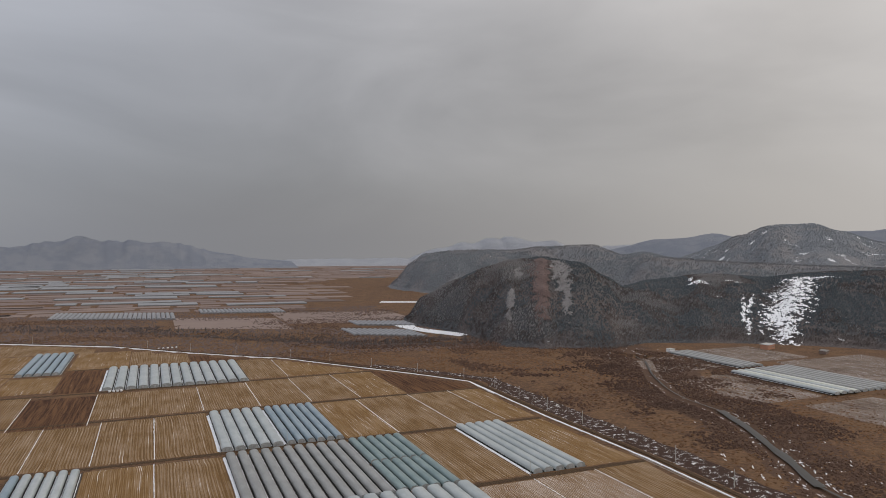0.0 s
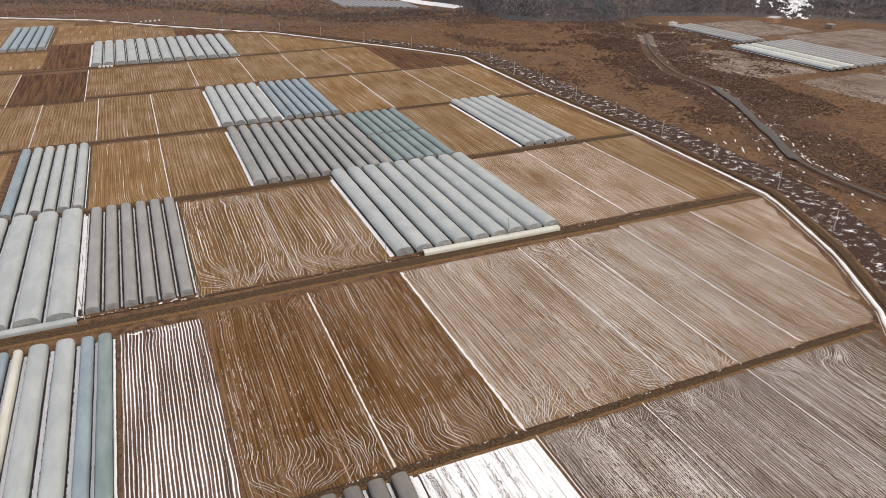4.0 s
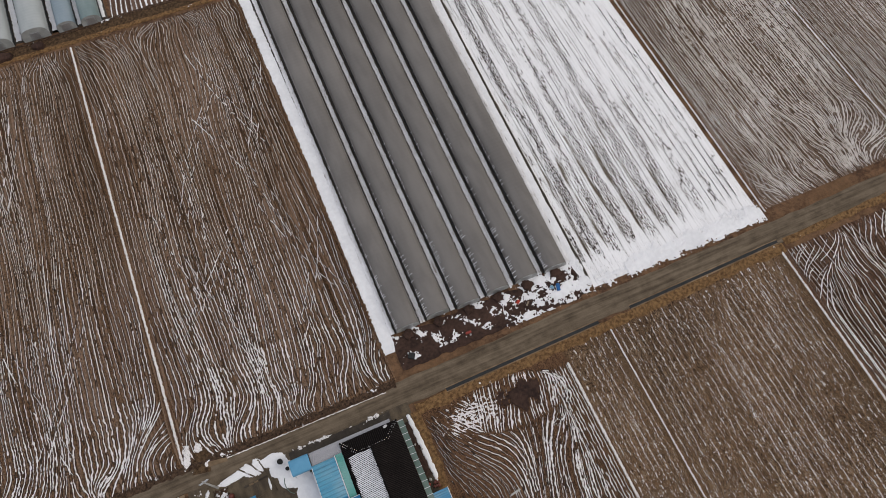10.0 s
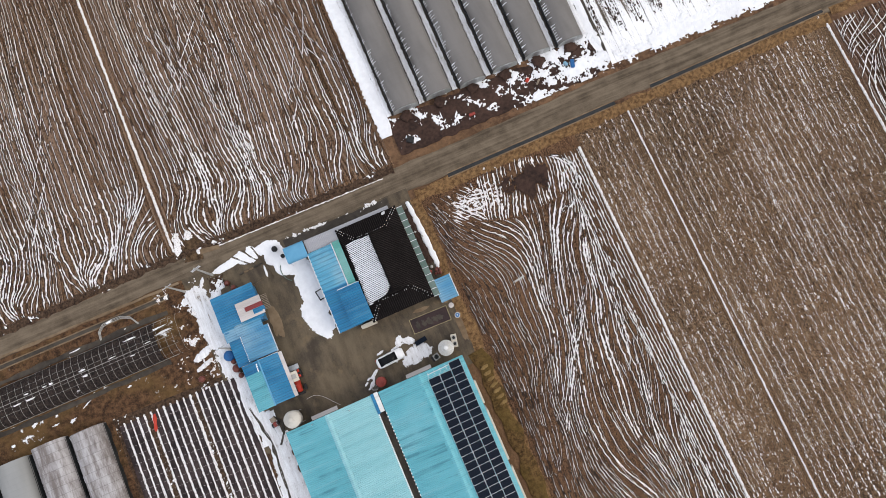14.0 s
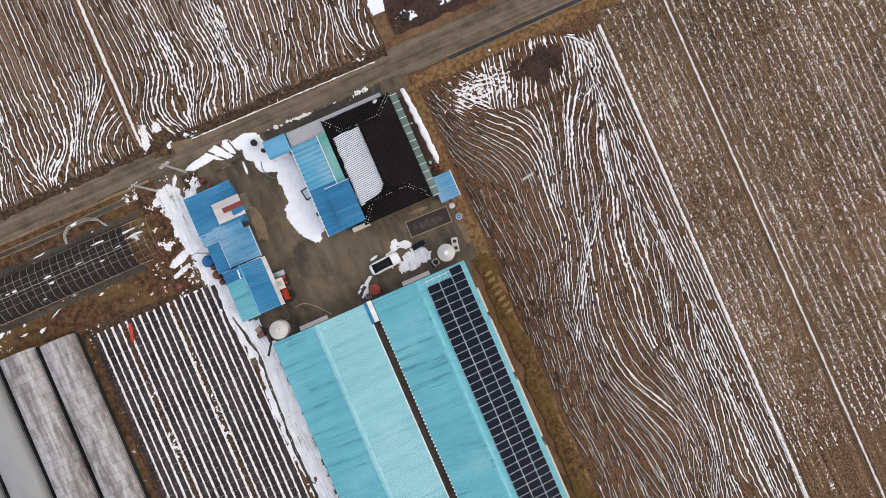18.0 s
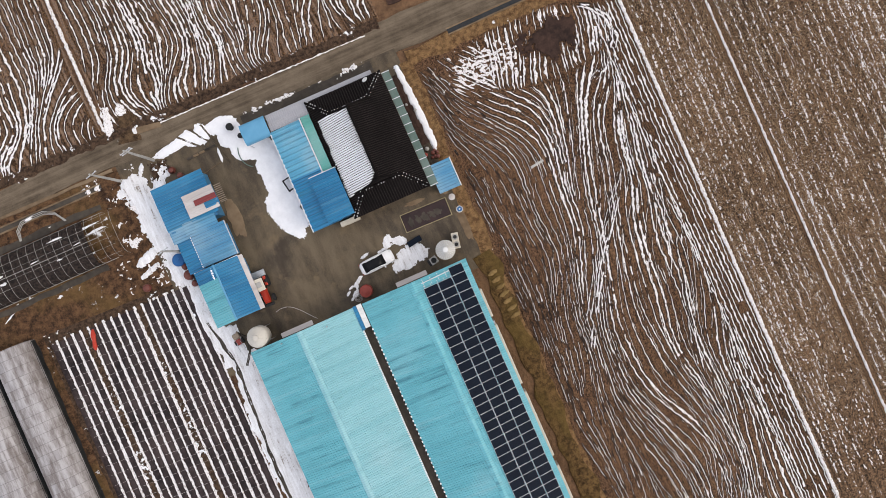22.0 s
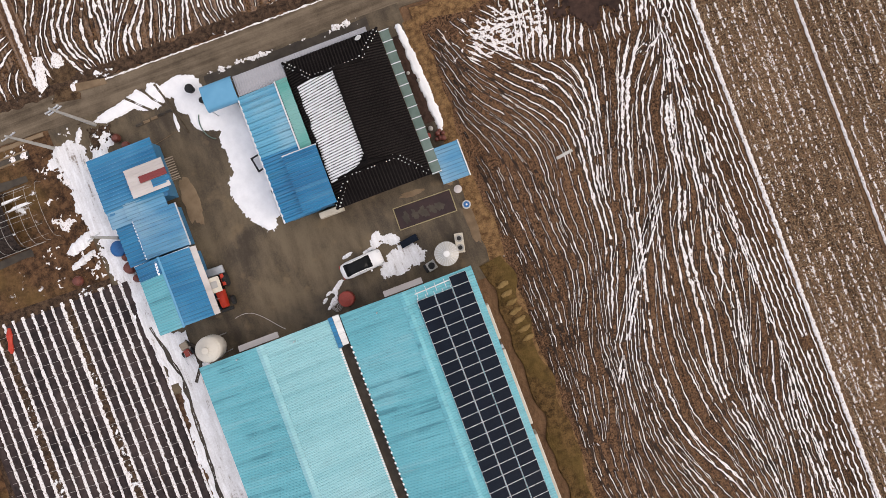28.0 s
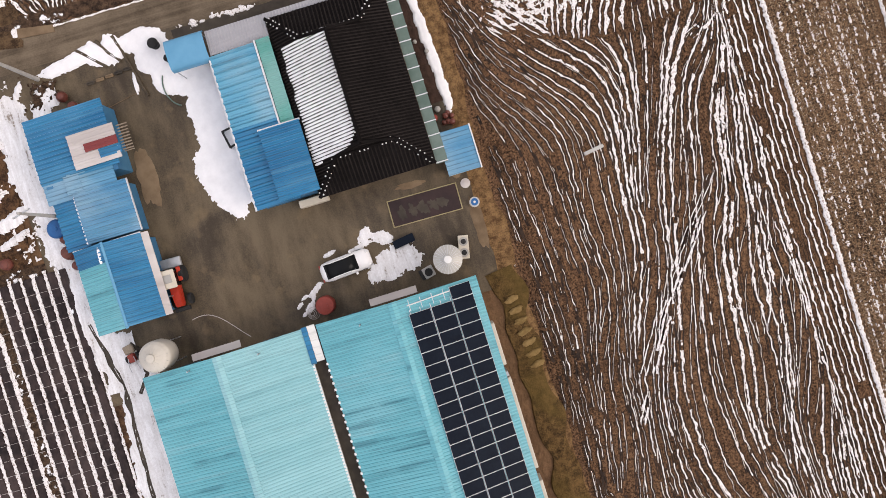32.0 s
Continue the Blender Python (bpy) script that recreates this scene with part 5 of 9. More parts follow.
# paler still, for the haze before the broad mountain
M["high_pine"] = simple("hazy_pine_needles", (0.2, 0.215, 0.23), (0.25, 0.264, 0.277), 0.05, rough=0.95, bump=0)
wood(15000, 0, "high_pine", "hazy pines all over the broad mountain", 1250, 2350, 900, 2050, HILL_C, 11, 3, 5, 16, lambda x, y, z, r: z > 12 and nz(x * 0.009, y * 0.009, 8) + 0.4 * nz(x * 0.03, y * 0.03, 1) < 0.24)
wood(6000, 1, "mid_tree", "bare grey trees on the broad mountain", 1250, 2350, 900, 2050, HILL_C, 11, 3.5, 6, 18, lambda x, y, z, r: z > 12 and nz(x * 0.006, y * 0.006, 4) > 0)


# clearings: snow and bare earth on the slopes
def clearing(name, material, rows, hrows, rough, box_, label, cell, seed, rag=0.5, scale=0.06):
    f0 = pools(rows, rag, scale, seed)
    return make(name, drift(*box_, f0, cell, 0.5, 1.3, lambda x, y: hill_z(hrows, x, y, rough)), M[material], label=label, category="clearing", kind="structure")


clearing("snow_slope", "snow", [(905, 770, 20, 40, -49), (868, 748, 22, 40, -49), (830, 722, 22, 42, -49), (792, 700, 18, 40, -48), (772, 672, 12, 34, -49), (958, 790, 34, 9, -52), (770, 742, 3, 34, -46), (792, 752, 2.5, 40, -52), (748, 712, 3, 30, -44)], HILL_A, 9, (690, 1010, 610, 880), "snowy clearing on the wooded slope", 2.2, 1, 1.5, 0.13)
clearing("snow_slope", "snow", [(800, 864, 12, 13, -42), (856, 845, 14, 5, -42), (820, 900, 4, 14, -42)], HILL_A, 9, (770, 900, 800, 950), "snowy track on the wooded slope", 2.5, 2, 0.7, 0.09)
clearing("bare_slope", "scar", [(524, 884, 13, 44, -30), (536, 903, 17, 30, -30), (500, 840, 11, 56, -30), (478, 800, 9, 36, -30)], HILL_A, 9, (440, 600, 760, 940), "bare brown strip down the hillside", 2.5, 3, 0.8, 0.09)
M["pale_slope"] = simple("pale_snowy_litter", (0.135, 0.122, 0.118), (0.225, 0.212, 0.207), 0.5, rough=0.95, bump=0.4, dist=0.5)
make("pale_slope", drift(400, 600, 740, 940, pale_slope, 2.5, 0.4, 1.2, lambda x, y: hill_z(HILL_A, x, y, 9)), M["pale_slope"], label="pale thinly wooded strips of the hillside", category="clearing", kind="structure")
clearing("snow_slope", "snow", [(1190, 1330, 20, 9, 0), (1330, 1190, 40, 7, -10)], HILL_B, 12, (1100, 1450, 1150, 1400), "small snow clearings on the ridge", 6.0, 5, 0.6, 0.03)


# ---- reeds and shrubs on the flood plain ----
M["reed"] = simple("dry_reeds", (0.1, 0.05, 0.024), (0.215, 0.116, 0.055), 0.05, rough=0.95, bump=0)
M["shrub"] = simple("bare_shrubs", (0.065, 0.037, 0.026), (0.13, 0.077, 0.053), 0.04, rough=0.95, bump=0)


def clumps(count, material, label, size, seed, where, x0=150, x1=620, y0=-60, y1=900, flat=0.6):
    r = random.Random(seed)
    got, tries = [], 0
    while len(got) < count and tries < count * 10:
        tries += 1
        x, y = r.uniform(x0, x1), r.uniform(y0, y1)
        d = x - levee_x(y)
        if d < 9 or d > 330 or not where(x, y, d):
            continue
        z = land_z(x, y)
        if river_d(x, y) < 8:
            continue
        s = size * (0.5 + r.random())
        v, f = [], []
        n = 6
        for i in range(n):
            a = 2 * math.pi * (i + r.random() * 0.7) / n
            w = s * (0.5 + 0.6 * r.random())
            v.append((x + w * math.cos(a), y + w * math.sin(a), z - 0.1))
        for i in range(n):
            a = 2 * math.pi * (i + r.random()) / n
            w = s * (0.25 + 0.4 * r.random())
            v.append((x + w * math.cos(a), y + w * math.sin(a), z + s * flat * (0.6 + 0.8 * r.random())))
        v.append((x, y, z + s * flat * 1.1))
        for i in range(n):
            j = (i + 1) % n
            f += [(i, j, n + j, n + i), (n + i, n + j, 2 * n)]
        got.append((v, f))
    return make("reed_bed" if material == "reed" else "shrubs", join(*got), M[material], label=label, category="reeds" if material == "reed" else "shrubs", kind="stuff")


clumps(16000, "reed", "tawny dry reeds on the flood plain", 1.1, 21, lambda x, y, d: nz(x * 0.012, y * 0.008, 4) > -0.25, flat=0.35)
clumps(24000, "shrub", "dark leafless shrubs along the river", 1.1, 22, lambda x, y, d: d < 22 + 6 * nz(x * 0.1, y * 0.1) or river_d(x, y) < (18 if x < 340 and y < 330 else 40) + 42 * nz(x * 0.015, y * 0.015, 6) + 12 * nz(x * 0.2, y * 0.2))
clumps(9000, "shrub", "dark shrubs under the hill", 1.3, 23, lambda x, y, d: 0.5 * nz(x * 0.012, y * 0.012, 3) + 0.3 * nz(x * 0.04, y * 0.04, 8) + (hill_z(HILL_A, x, y, 0) + 4) / 2.5 > 0.12 + 0.3 * nz(x * 0.3, y * 0.3), 300, 1100, 420, 960)


def plain_scrub(count, material, label, size, seed, lo):
    """Scrub on the flats beyond the river."""
    r = random.Random(seed)
    got = []
    while len(got) < count:
        x, y = r.uniform(-520, 430), r.uniform(780, 1400)
        if x < levee_x(y) + 8 or nz(x * 0.006, y * 0.012, seed) < lo:
            continue
        s = size * (0.5 + r.random())
        z = land_z(x, y)
        v = [(x + s * (0.6 + 0.5 * r.random()) * math.cos(i * 1.257), y + s * (0.6 + 0.5 * r.random()) * math.sin(i * 1.257), z - 0.1) for i in range(5)] + [(x + 0.3 * s, y, z + s * 0.55), (x - 0.35 * s, y, z + s * 0.5)]
        got.append((v, [(0, 1, 5), (1, 2, 5), (2, 6, 5), (2, 3, 6), (3, 4, 6), (4, 5, 6), (4, 0, 5)]))
    return make("scrub", join(*got), M[material], label=label, category="scrub", kind="stuff")


plain_scrub(9000, "far_dark", "brown scrub on the flats beyond the river", 1.9, 51, -0.15)
plain_scrub(7000, "shrub", "dark scrub on the flats beyond the river", 1.5, 52, 0.1)


def stream_wood(count):
    """A belt of leafless trees and scrub along the stream."""
    r = random.Random(57)
    got = []
    while len(got) < count:
        i = r.randrange(12, len(RIVER_P) - 1)
        a, b = RIVER_P[i], RIVER_P[i + 1]
        p = a + (b - a) * r.random()
        n = Vector((-(b - a).y, (b - a).x)).normalized() * (r.gauss(0, 20) + 26 * nz(p.x * 0.01, p.y * 0.01, 9))
        x, y = p.x + n.x, p.y + n.y
        if x < levee_x(y) + 16 or abs(n.length) < 4:
            continue
        got.append(tree_piece(x, y, land_z(x, y) - 0.2, r.uniform(1.5, 5.0), 1, r))
    return make("stream_wood", join(*got), M["bare_tree"], label="belt of leafless brown trees along the stream", category="trees", kind="stuff")


stream_wood(5000)

# ---- plastic greenhouses ----
def arch(w, h, n=14):
    """Profile of a hooped greenhouse: short upright sides and a round top."""
    out = []
    for i in range(n + 1):
        a = math.pi * i / n
        out.append((-w / 2 * math.copysign(abs(math.cos(a)) ** 0.85, math.cos(a)), h * abs(math.sin(a)) ** 0.5))
    return out


def cover_piece(w, h, length, seed, step=8.0):
    prof = arch(w, h)
    ys = arange(0, length, step)
    v, f = [], []
    n = len(prof)
    for k, y in enumerate(ys):
        s = 1 + 0.012 * nz(y * 0.15, seed)
        for x, z in prof:
            v.append((x + 0.06 * nz(y * 0.1, seed, 3), y, z * s))
        if k:
            for i in range(n - 1):
                o = (k - 1) * n + i
                f.append((o, o + 1, o + n + 1, o + n))
    return v, f


def end_piece(w, h, y, face):
    prof = [(x, y, z) for x, z in arch(w, h)]
    q = tuple(range(len(prof)))
    back = [(x, y + 0.05, z) for x, _, z in prof]
    n = len(prof)
    f = [q, tuple(range(2 * n - 1, n - 1, -1))] + [(i, n + i, n + i + 1, i + 1) for i in range(n - 1)]
    return prof + back, f


def tunnel(w, h, length, film, seed, label, group):
    t = thing("greenhouse_tunnel", label, "greenhouse", group=group)
    part("cover", cover_piece(w, h, length, seed), M[film], t, smooth=True)
    for y in (0.0, length - 0.05):
        e = part("end_wall", end_piece(w - 0.04, h - 0.03, y, 1), M["film_end"], t)
        part("door", box(-0.9, 0.9, y - 0.05, y + 0.1, 0.02, 1.9, 0.02), M["steel"], e)
    for s in (-1, 1):
        part("side_rail", box(s * w / 2 - 0.06, s * w / 2 + 0.06, 0.1, length - 0.1, 0.0, 0.72, 0.02), M["black_strip"], t)
        part("roll_bar", rod((s * (w / 2 - 0.05), 0.2, 0.95), (s * (w / 2 - 0.05), length - 0.2, 0.95), 0.04, 5), M["black_strip"], t)
    return t


def cluster(x0, x1, y0, y1, n, h, films, label, group, gap=0.9, snow=True, gutter="snow", strip_w=0.7):
    """A row of tunnels side by side, with snow or dark shaded soil in the gutters between."""
    pitch = (x1 - x0) / n
    first = {}
    for i in range(n):
        film = films[i % len(films)]
        xc = x0 + pitch * (i + 0.5)
        if film not in first:
            t = tunnel(pitch - gap, h, y1 - y0, film, i + x0, label, group)
            t.matrix_basis = pose(xc, y0, 0.04)
            first[film] = t
        else:
            copy_thing(first[film], pose(xc, y0 + 0.6 * nz(i, x0), 0.04))
    for i in range(n + 1):
        xg = x0 + pitch * i
        # gutter soil kept dark: shade between the tunnels is in its colour
        make("gutter_ground", ribbon([(xg, y0 + 0.5), (xg, y1 - 0.5)], gap + 0.3, 0.05, 4, 0.05, 0, 0.1), M["dark_gap"], label="dark soil and painted shade between two greenhouses", category="soil", kind="structure")
        if snow:
            make("gutter_snow", ribbon([(xg - 0.1, y0 + 1), (xg - 0.1, y1 - 1)], strip_w, 0.12, 0.5 if y0 < 200 else 1.2, 0.3, 0.05, 0.1, i + x0, 1.6 if y0 < 200 else 0.5), M[gutter], label="line of old snow lying between two greenhouses", category="snow", kind="structure")


def grey_x(k, y):
    """The line of gutter k of the grey greenhouses, which spread towards their far ends."""
    return 7.7 + 5.57 * k + (0.6 + 0.34 * k) * (y - 35.2) / 85.0


first = None
for k in range(6):
    a, b = (grey_x(k, 35.2) + grey_x(k + 1, 35.2)) / 2, (grey_x(k, 120.2) + grey_x(k + 1, 120.2)) / 2
    m = pose(a, 35.2 + 0.4 * nz(k, 7.6), 0.04, 0, 0, -math.degrees(math.atan2(b - a, 85.0)))
    if first is None:
        first = tunnel(4.2, 2.1, 85.0, "film_gray", 7.6, "long grey plastic greenhouse with snow along its foot", "grey greenhouses by the road")
        first.matrix_basis = m
    else:
        copy_thing(first, m)
for k in range(7):
    line = [(grey_x(k, y), y) for y in (35.4, 60.0, 90.0, 119.8)]
    # dark soil colour includes the shade beside the gutter snow
    make("gutter_ground", ribbon(line, 1.9, 0.05, 4, 0.05, 0, 0.1), M["dark_gap"], label="dark soil and painted shade between two greenhouses", category="soil", kind="structure")
    make("gutter_snow", ribbon([(x - 0.05, y) for x, y in line], 0.78, 0.12, 0.22, 0.22, 0.05, 0.1, k + 7.6, 4.5), M["trampled_snow"], label="line of old snow lying between two greenhouses", category="snow", kind="structure")
cluster(-54.5, -46.8, 123.6, 213, 2, 2.6, ["film_blue", "film_cream"], "bluish plastic greenhouse with a rounded roof", "mixed greenhouses", gap=1.17)
cluster(-46.8, -32.0, 123.8, 213, 2, 3.1, ["film_pale"], "wide pale plastic greenhouse with snowy gutters", "mixed greenhouses", gap=1.95, strip_w=1.1)
cluster(-32.0, -27.0, 123.8, 213, 1, 2.4, ["film_blue"], "bluish plastic greenhouse, long and narrow", "mixed greenhouses", gap=1.17)
cluster(-27.0, -22.0, 123.4, 213, 1, 2.4, ["film_teal"], "dark teal plastic greenhouse, long and narrow", "mixed greenhouses", gap=0.91)
cluster(-62.5, -33.4, 230, 325.5, 3, 3.4, ["film_pale"], "broad pale plastic greenhouse beside the track", "broad greenhouses", gap=1.56, strip_w=0.7)
cluster(-90, -62.5, 230, 325.5, 3, 3.4, ["film_pale"], "broad pale plastic greenhouse beside the track", "broad greenhouses", gap=1.56, strip_w=0.7)
cluster(-31.6, 5.0, 231.5, 325, 6, 2.6, ["film_mid"], "grey plastic greenhouse with littered ends", "grey greenhouses in a row", gap=1.69, gutter="furrow_snow", strip_w=0.5)
cluster(79.6, 155, 231.5, 330, 9, 3.3, ["film_pale"], "long pale grey plastic greenhouse", "large pale greenhouses", gap=1.43, strip_w=0.4)
cluster(-68, -33.5, 330.5, 429, 6, 2.8, ["film_blue", "film_pale", "film_pale", "film_pale", "film_pale", "film_pale"], "pale bluish plastic greenhouse in a row", "pale greenhouses", gap=1.30, strip_w=0.35)
cluster(41.5, 115.5, 331, 430, 11, 2.7, ["film_mid"], "dusty grey plastic greenhouse with dark gutters", "dusty greenhouses", gap=1.56, gutter="furrow_snow", strip_w=0.5)
cluster(116.5, 152, 333, 381, 6, 2.7, ["film_teal"], "short dark teal greenhouse", "teal greenhouses", gap=1.17, strip_w=0.3)
cluster(116.5, 152, 383, 432, 6, 2.7, ["film_teal"], "short dark teal greenhouse", "teal greenhouses", gap=1.17, strip_w=0.3)
cluster(193.6, 228.5, 333, 438, 5, 2.8, ["film_pale"], "pale teal plastic greenhouse", "greenhouses by the levee", gap=1.30, strip_w=0.35)
cluster(40.5, 78.5, 440, 541, 5, 3.0, ["film_pale"], "pale plastic greenhouse with snowy gutters", "pale greenhouses beyond the track", gap=1.30)
cluster(80, 117, 441, 542, 6, 2.8, ["film_blue"], "blue grey plastic greenhouse in a row", "blue greenhouses", gap=1.30, strip_w=0.35)
cluster(-38, 85, 663, 776, 13, 3.2, ["film_pale"], "distant pale plastic greenhouse", "distant greenhouses", gap=1.82, strip_w=0.5)
cluster(-118, -79, 762, 900, 5, 3.0, ["film_blue"], "distant blue plastic greenhouse", "distant blue greenhouses", gap=1.43, strip_w=0.4)
cluster(528, 560, 412, 525, 4, 2.6, ["film_pale", "film_cream"], "white streaked greenhouse beyond the river", "greenhouses beyond the river", gap=1.82)
cluster(562, 610, 412, 528, 6, 2.6, ["film_mid"], "grey greenhouse beyond the river", "greenhouses beyond the river", gap=1.56)
cluster(556, 588, 540, 648, 4, 2.6, ["film_mid"], "grey greenhouse beyond the river", "greenhouses beyond the river", gap=1.56)

# snow strips at the outer sides of the clusters
for k, (x, y0, y1, w) in enumerate(((6.3, 32.5, 119, 2.1), (78.6, 232, 324, 1.3), (41.2, 331, 428, 1.6), (192.6, 334, 434, 1.4), (-32.8, 236, 322, 1.0), (39.4, 441, 538, 1.2), (79.2, 442, 540, 1.0), (-38.8, 664, 772, 1.4))):
    make("snow_strip", ribbon([(x, y0), (x + 0.3, (y0 + y1) / 2), (x, y1)], w, 0.1, 0.25, 0.16, 0.08, 0.15, k * 2.3, 4.0), M["snow"], label="strip of snow beside the greenhouses", category="snow", kind="structure")

# a white film sausage along the front of the large greenhouses
make("film_roll", moved(cover_piece(3.6, 1.7, 62, 2.0, 3.0), pose(152.5, 229.3, 0.04, 0, 0, 90)), M["film_cream"], smooth=True, label="long low white film cover along the greenhouse fronts", category="cover")
make("film_roll", moved(cover_piece(3.4, 1.6, 26, 5.0, 3.0), pose(-33, 227.9, 0.04, 0, 0, 90)), M["film_pale"], smooth=True, label="low pale film cover along the greenhouse fronts", category="cover")

# ---- the farmyard ----
def slope(x0, z0, x1, z1, y0, y1, pitch=0.36, amp=0.065, thick=0.05):
    """A ribbed roof sheet that falls along x; its ribs stand side by side along y."""
    v, f = [], []
    n = max(2, round((y1 - y0) / pitch))
    ys = []
    for i in range(n):
        a = y0 + (y1 - y0) * i / n
        p = (y1 - y0) / n
        ys += [(a, 0), (a + 0.52 * p, 0), (a + 0.62 * p, amp), (a + 0.9 * p, amp)]
    ys.append((y1, 0))
    for y, h in ys:
        v += [(x0, y, z0 + h), (x1, y, z1 + h), (x0, y, z0 - thick), (x1, y, z1 - thick)]
    for i in range(len(ys) - 1):
        o = i * 4
        f += [(o, o + 1, o + 5, o + 4), (o + 2, o + 6, o + 7, o + 3), (o, o + 4, o + 6, o + 2), (o + 1, o + 3, o + 7, o + 5)]
    o = (len(ys) - 1) * 4
    f += [(0, 2, 3, 1), (o, o + 1, o + 3, o + 2)]
    return v, f


def slope_y(y0, z0, y1, z1, x0, x1, pitch=0.33, amp=0.04, thick=0.05):
    v, f = slope(y0, z0, y1, z1, x0, x1, pitch, amp, thick)
    return [(b, a, c) for a, b, c in v], [tuple(reversed(q)) for q in f]


# ---- yard ground ----
make("yard", sheet([(-29.5, -4, 0.085), (5.4, -4, 0.085), (5.6, 24.0, 0.085), (-30.5, 24.4, 0.085)], 0.25), M["yard"], label="worn muddy concrete farmyard with damp stains", category="yard", kind="structure")


def patch_of(name, material, label, category, rows, kind="structure"):
    """Irregular flat patches: (x, y, rx, ry, turn, thickness)."""
    for k, (x, y, rx, ry, rot, h) in enumerate(rows):
        make(name, blob(x, y, rx, ry, h, rot, 0.3, x * 1.3 + y), M[material], label=label, category=category, kind=kind)


def snow_sheet(label, box_, rows, rough=0.25, scale=0.7, seed=0.0, cell=0.16, h=0.14, base=0.1, mat="snow"):
    return make("snow_patch", drift(*box_, pools(rows, rough, scale, seed), cell, h, base), M[mat], label=label, category="snow", kind="structure", smooth=True)


snow_sheet("long patch of deep snow before the lean-to shed", (-19, -11.2, 7, 24), [
    (-13.2, 15.5, 1.9, 5.2, 3), (-14.0, 11.0, 1.9, 3.2, 14), (-14.3, 20.5, 2.0, 2.3, 12), (-13.2, 18.5, 1.2, 2.0, 0), (-13.6, 8.9, 0.9, 1.2, 0)], 0.2, 0.7, 1)
snow_sheet("fan of snow at the yard gate, cut by wheel tracks", (-26.5, -13.2, 18.2, 25.3), [
    (-17.0, 23.9, 2.0, 1.05, -3), (-16.4, 22.3, 1.75, 1.6, 0), (-15.9, 20.6, 1.25, 1.8, 12), (-23.3, 23.75, 2.8, 0.62, 6), (-20.9, 23.8, 1.7, 1.05, -30), (-19.5, 24.0, 0.85, 1.25, 10), (-18.5, 20.7, 0.22, 1.0, -5)], 0.2, 0.8, 2)
for k, line in enumerate((((-22.3, 24.6), (-21.1, 23.4), (-20.3, 22.6)), ((-20.6, 24.9), (-19.8, 23.6), (-19.1, 22.7)), ((-19.2, 24.9), (-18.7, 23.2), (-17.8, 19.4)))):
    make("wheel_track", ribbon(line, 0.17, 0.255, 0.2, 0.4, -0.02, 0.12, k * 2.0, 2.0), M["yard"], label="bare wheel track cut through the snow", category="track", kind="structure")
snow_sheet("thin grey snow melting round the parked car", (-11.9, 1.5, -2.3, 4.6), [
    (-3.0, 0.5, 2.1, 1.2, 22), (-1.5, 0.6, 1.2, 1.2, 0), (-4.5, 3.3, 0.85, 0.45, 35), (-3.1, 2.7, 0.85, 0.6, -20), (-4.9, 2.6, 0.9, 0.25, 10), (-9.5, 0.3, 0.95, 0.28, 30), (-10.6, -0.1, 0.4, 0.16, 30), (-7.6, 2.75, 0.6, 0.2, 12),
    (-10.3, -0.9, 0.55, 0.32, 40), (-11.1, -0.6, 0.4, 0.18, 30), (-10.9, -1.4, 0.4, 0.16, 30), (-9.9, -0.35, 0.2, 0.4, -20)], 0.32, 1.1, 3, 0.12, 0.06, mat="trampled_snow")
snow_sheet("broad trampled snow between the sheds and the beds", (-33, -24.8, -3, 24), [
    (-28.8, 17.0, 2.0, 5.2, 4), (-28.3, 11.0, 1.5, 3.6, 0), (-27.6, 4.0, 1.5, 5.5, 2), (-29.6, 21.3, 1.9, 1.4, 10), (-31.2, 13.0, 2.4, 0.6, 25), (-31.6, 11.4, 1.6, 0.4, 18), (-25.8, 0.4, 1.9, 1.4, 0), (-26.3, -2.2, 1.8, 2.2, 6),
    (-25.6, 21.8, 1.4, 1.0, 20), (-26.6, 20.6, 0.8, 1.3, 10), (-28.0, 22.6, 1.2, 0.3, 60)], 0.34, 0.8, 4, 0.17, mat="trampled_snow")
snow_sheet("strip of snow between the barn and the beds", (-29, -23.4, -62, -2), [(-26.1, -12, 2.0, 11.5, 0), (-26.0, -32, 1.9, 14, 0), (-26.0, -52, 1.8, 12, 0), (-25.6, -3.2, 1.8, 2.6, 0)], 0.3, 0.7, 5, 0.2, mat="trampled_snow")
snow_sheet("narrow strip of snow in the garden bed", (4.3, 6.2, 10.8, 22.4), [(4.95, 20.6, 0.42, 1.7, 2), (5.1, 18.2, 0.5, 2.0, 2), (5.25, 15.6, 0.52, 2.2, 2), (5.3, 13.2, 0.5, 2.0, 0), (5.35, 11.8, 0.42, 1.0, 0)], 0.3, 1.3, 6, 0.11, 0.2)
make("weed_patch", drift(-28.4, -23.8, 19.8, 24.0, lambda x, y: 0.8 * nz(x * 1.3, y * 1.3, 21) + 0.6 * nz(x * 4, y * 4, 8) + 0.35 - 0.45 * math.hypot(x + 26.0, (y - 21.9) * 0.9), 0.11, 0.12, 0.24), M["clods"], label="dark flattened weeds poking through the snow", category="weeds", kind="structure")
make("culvert_slab", sheet([(-26.5, 26.9, 0.15), (-23.5, 26.6, 0.15), (-23.5, 27.2, 0.15), (-26.4, 27.7, 0.15)], 0.12), M["sand"], label="worn concrete slab over the roadside drain", category="slab", kind="structure")
make("field_entry", ribbon([(-27.8, 26.4), (-27.5, 28.0), (-27.2, 29.8)], 2.3, 0.11, 0.5, 0.3, 0.02, 0.1, 4.0, 1.0), M["dirt_road"], label="muddy entry from the road into the field", category="track", kind="structure")
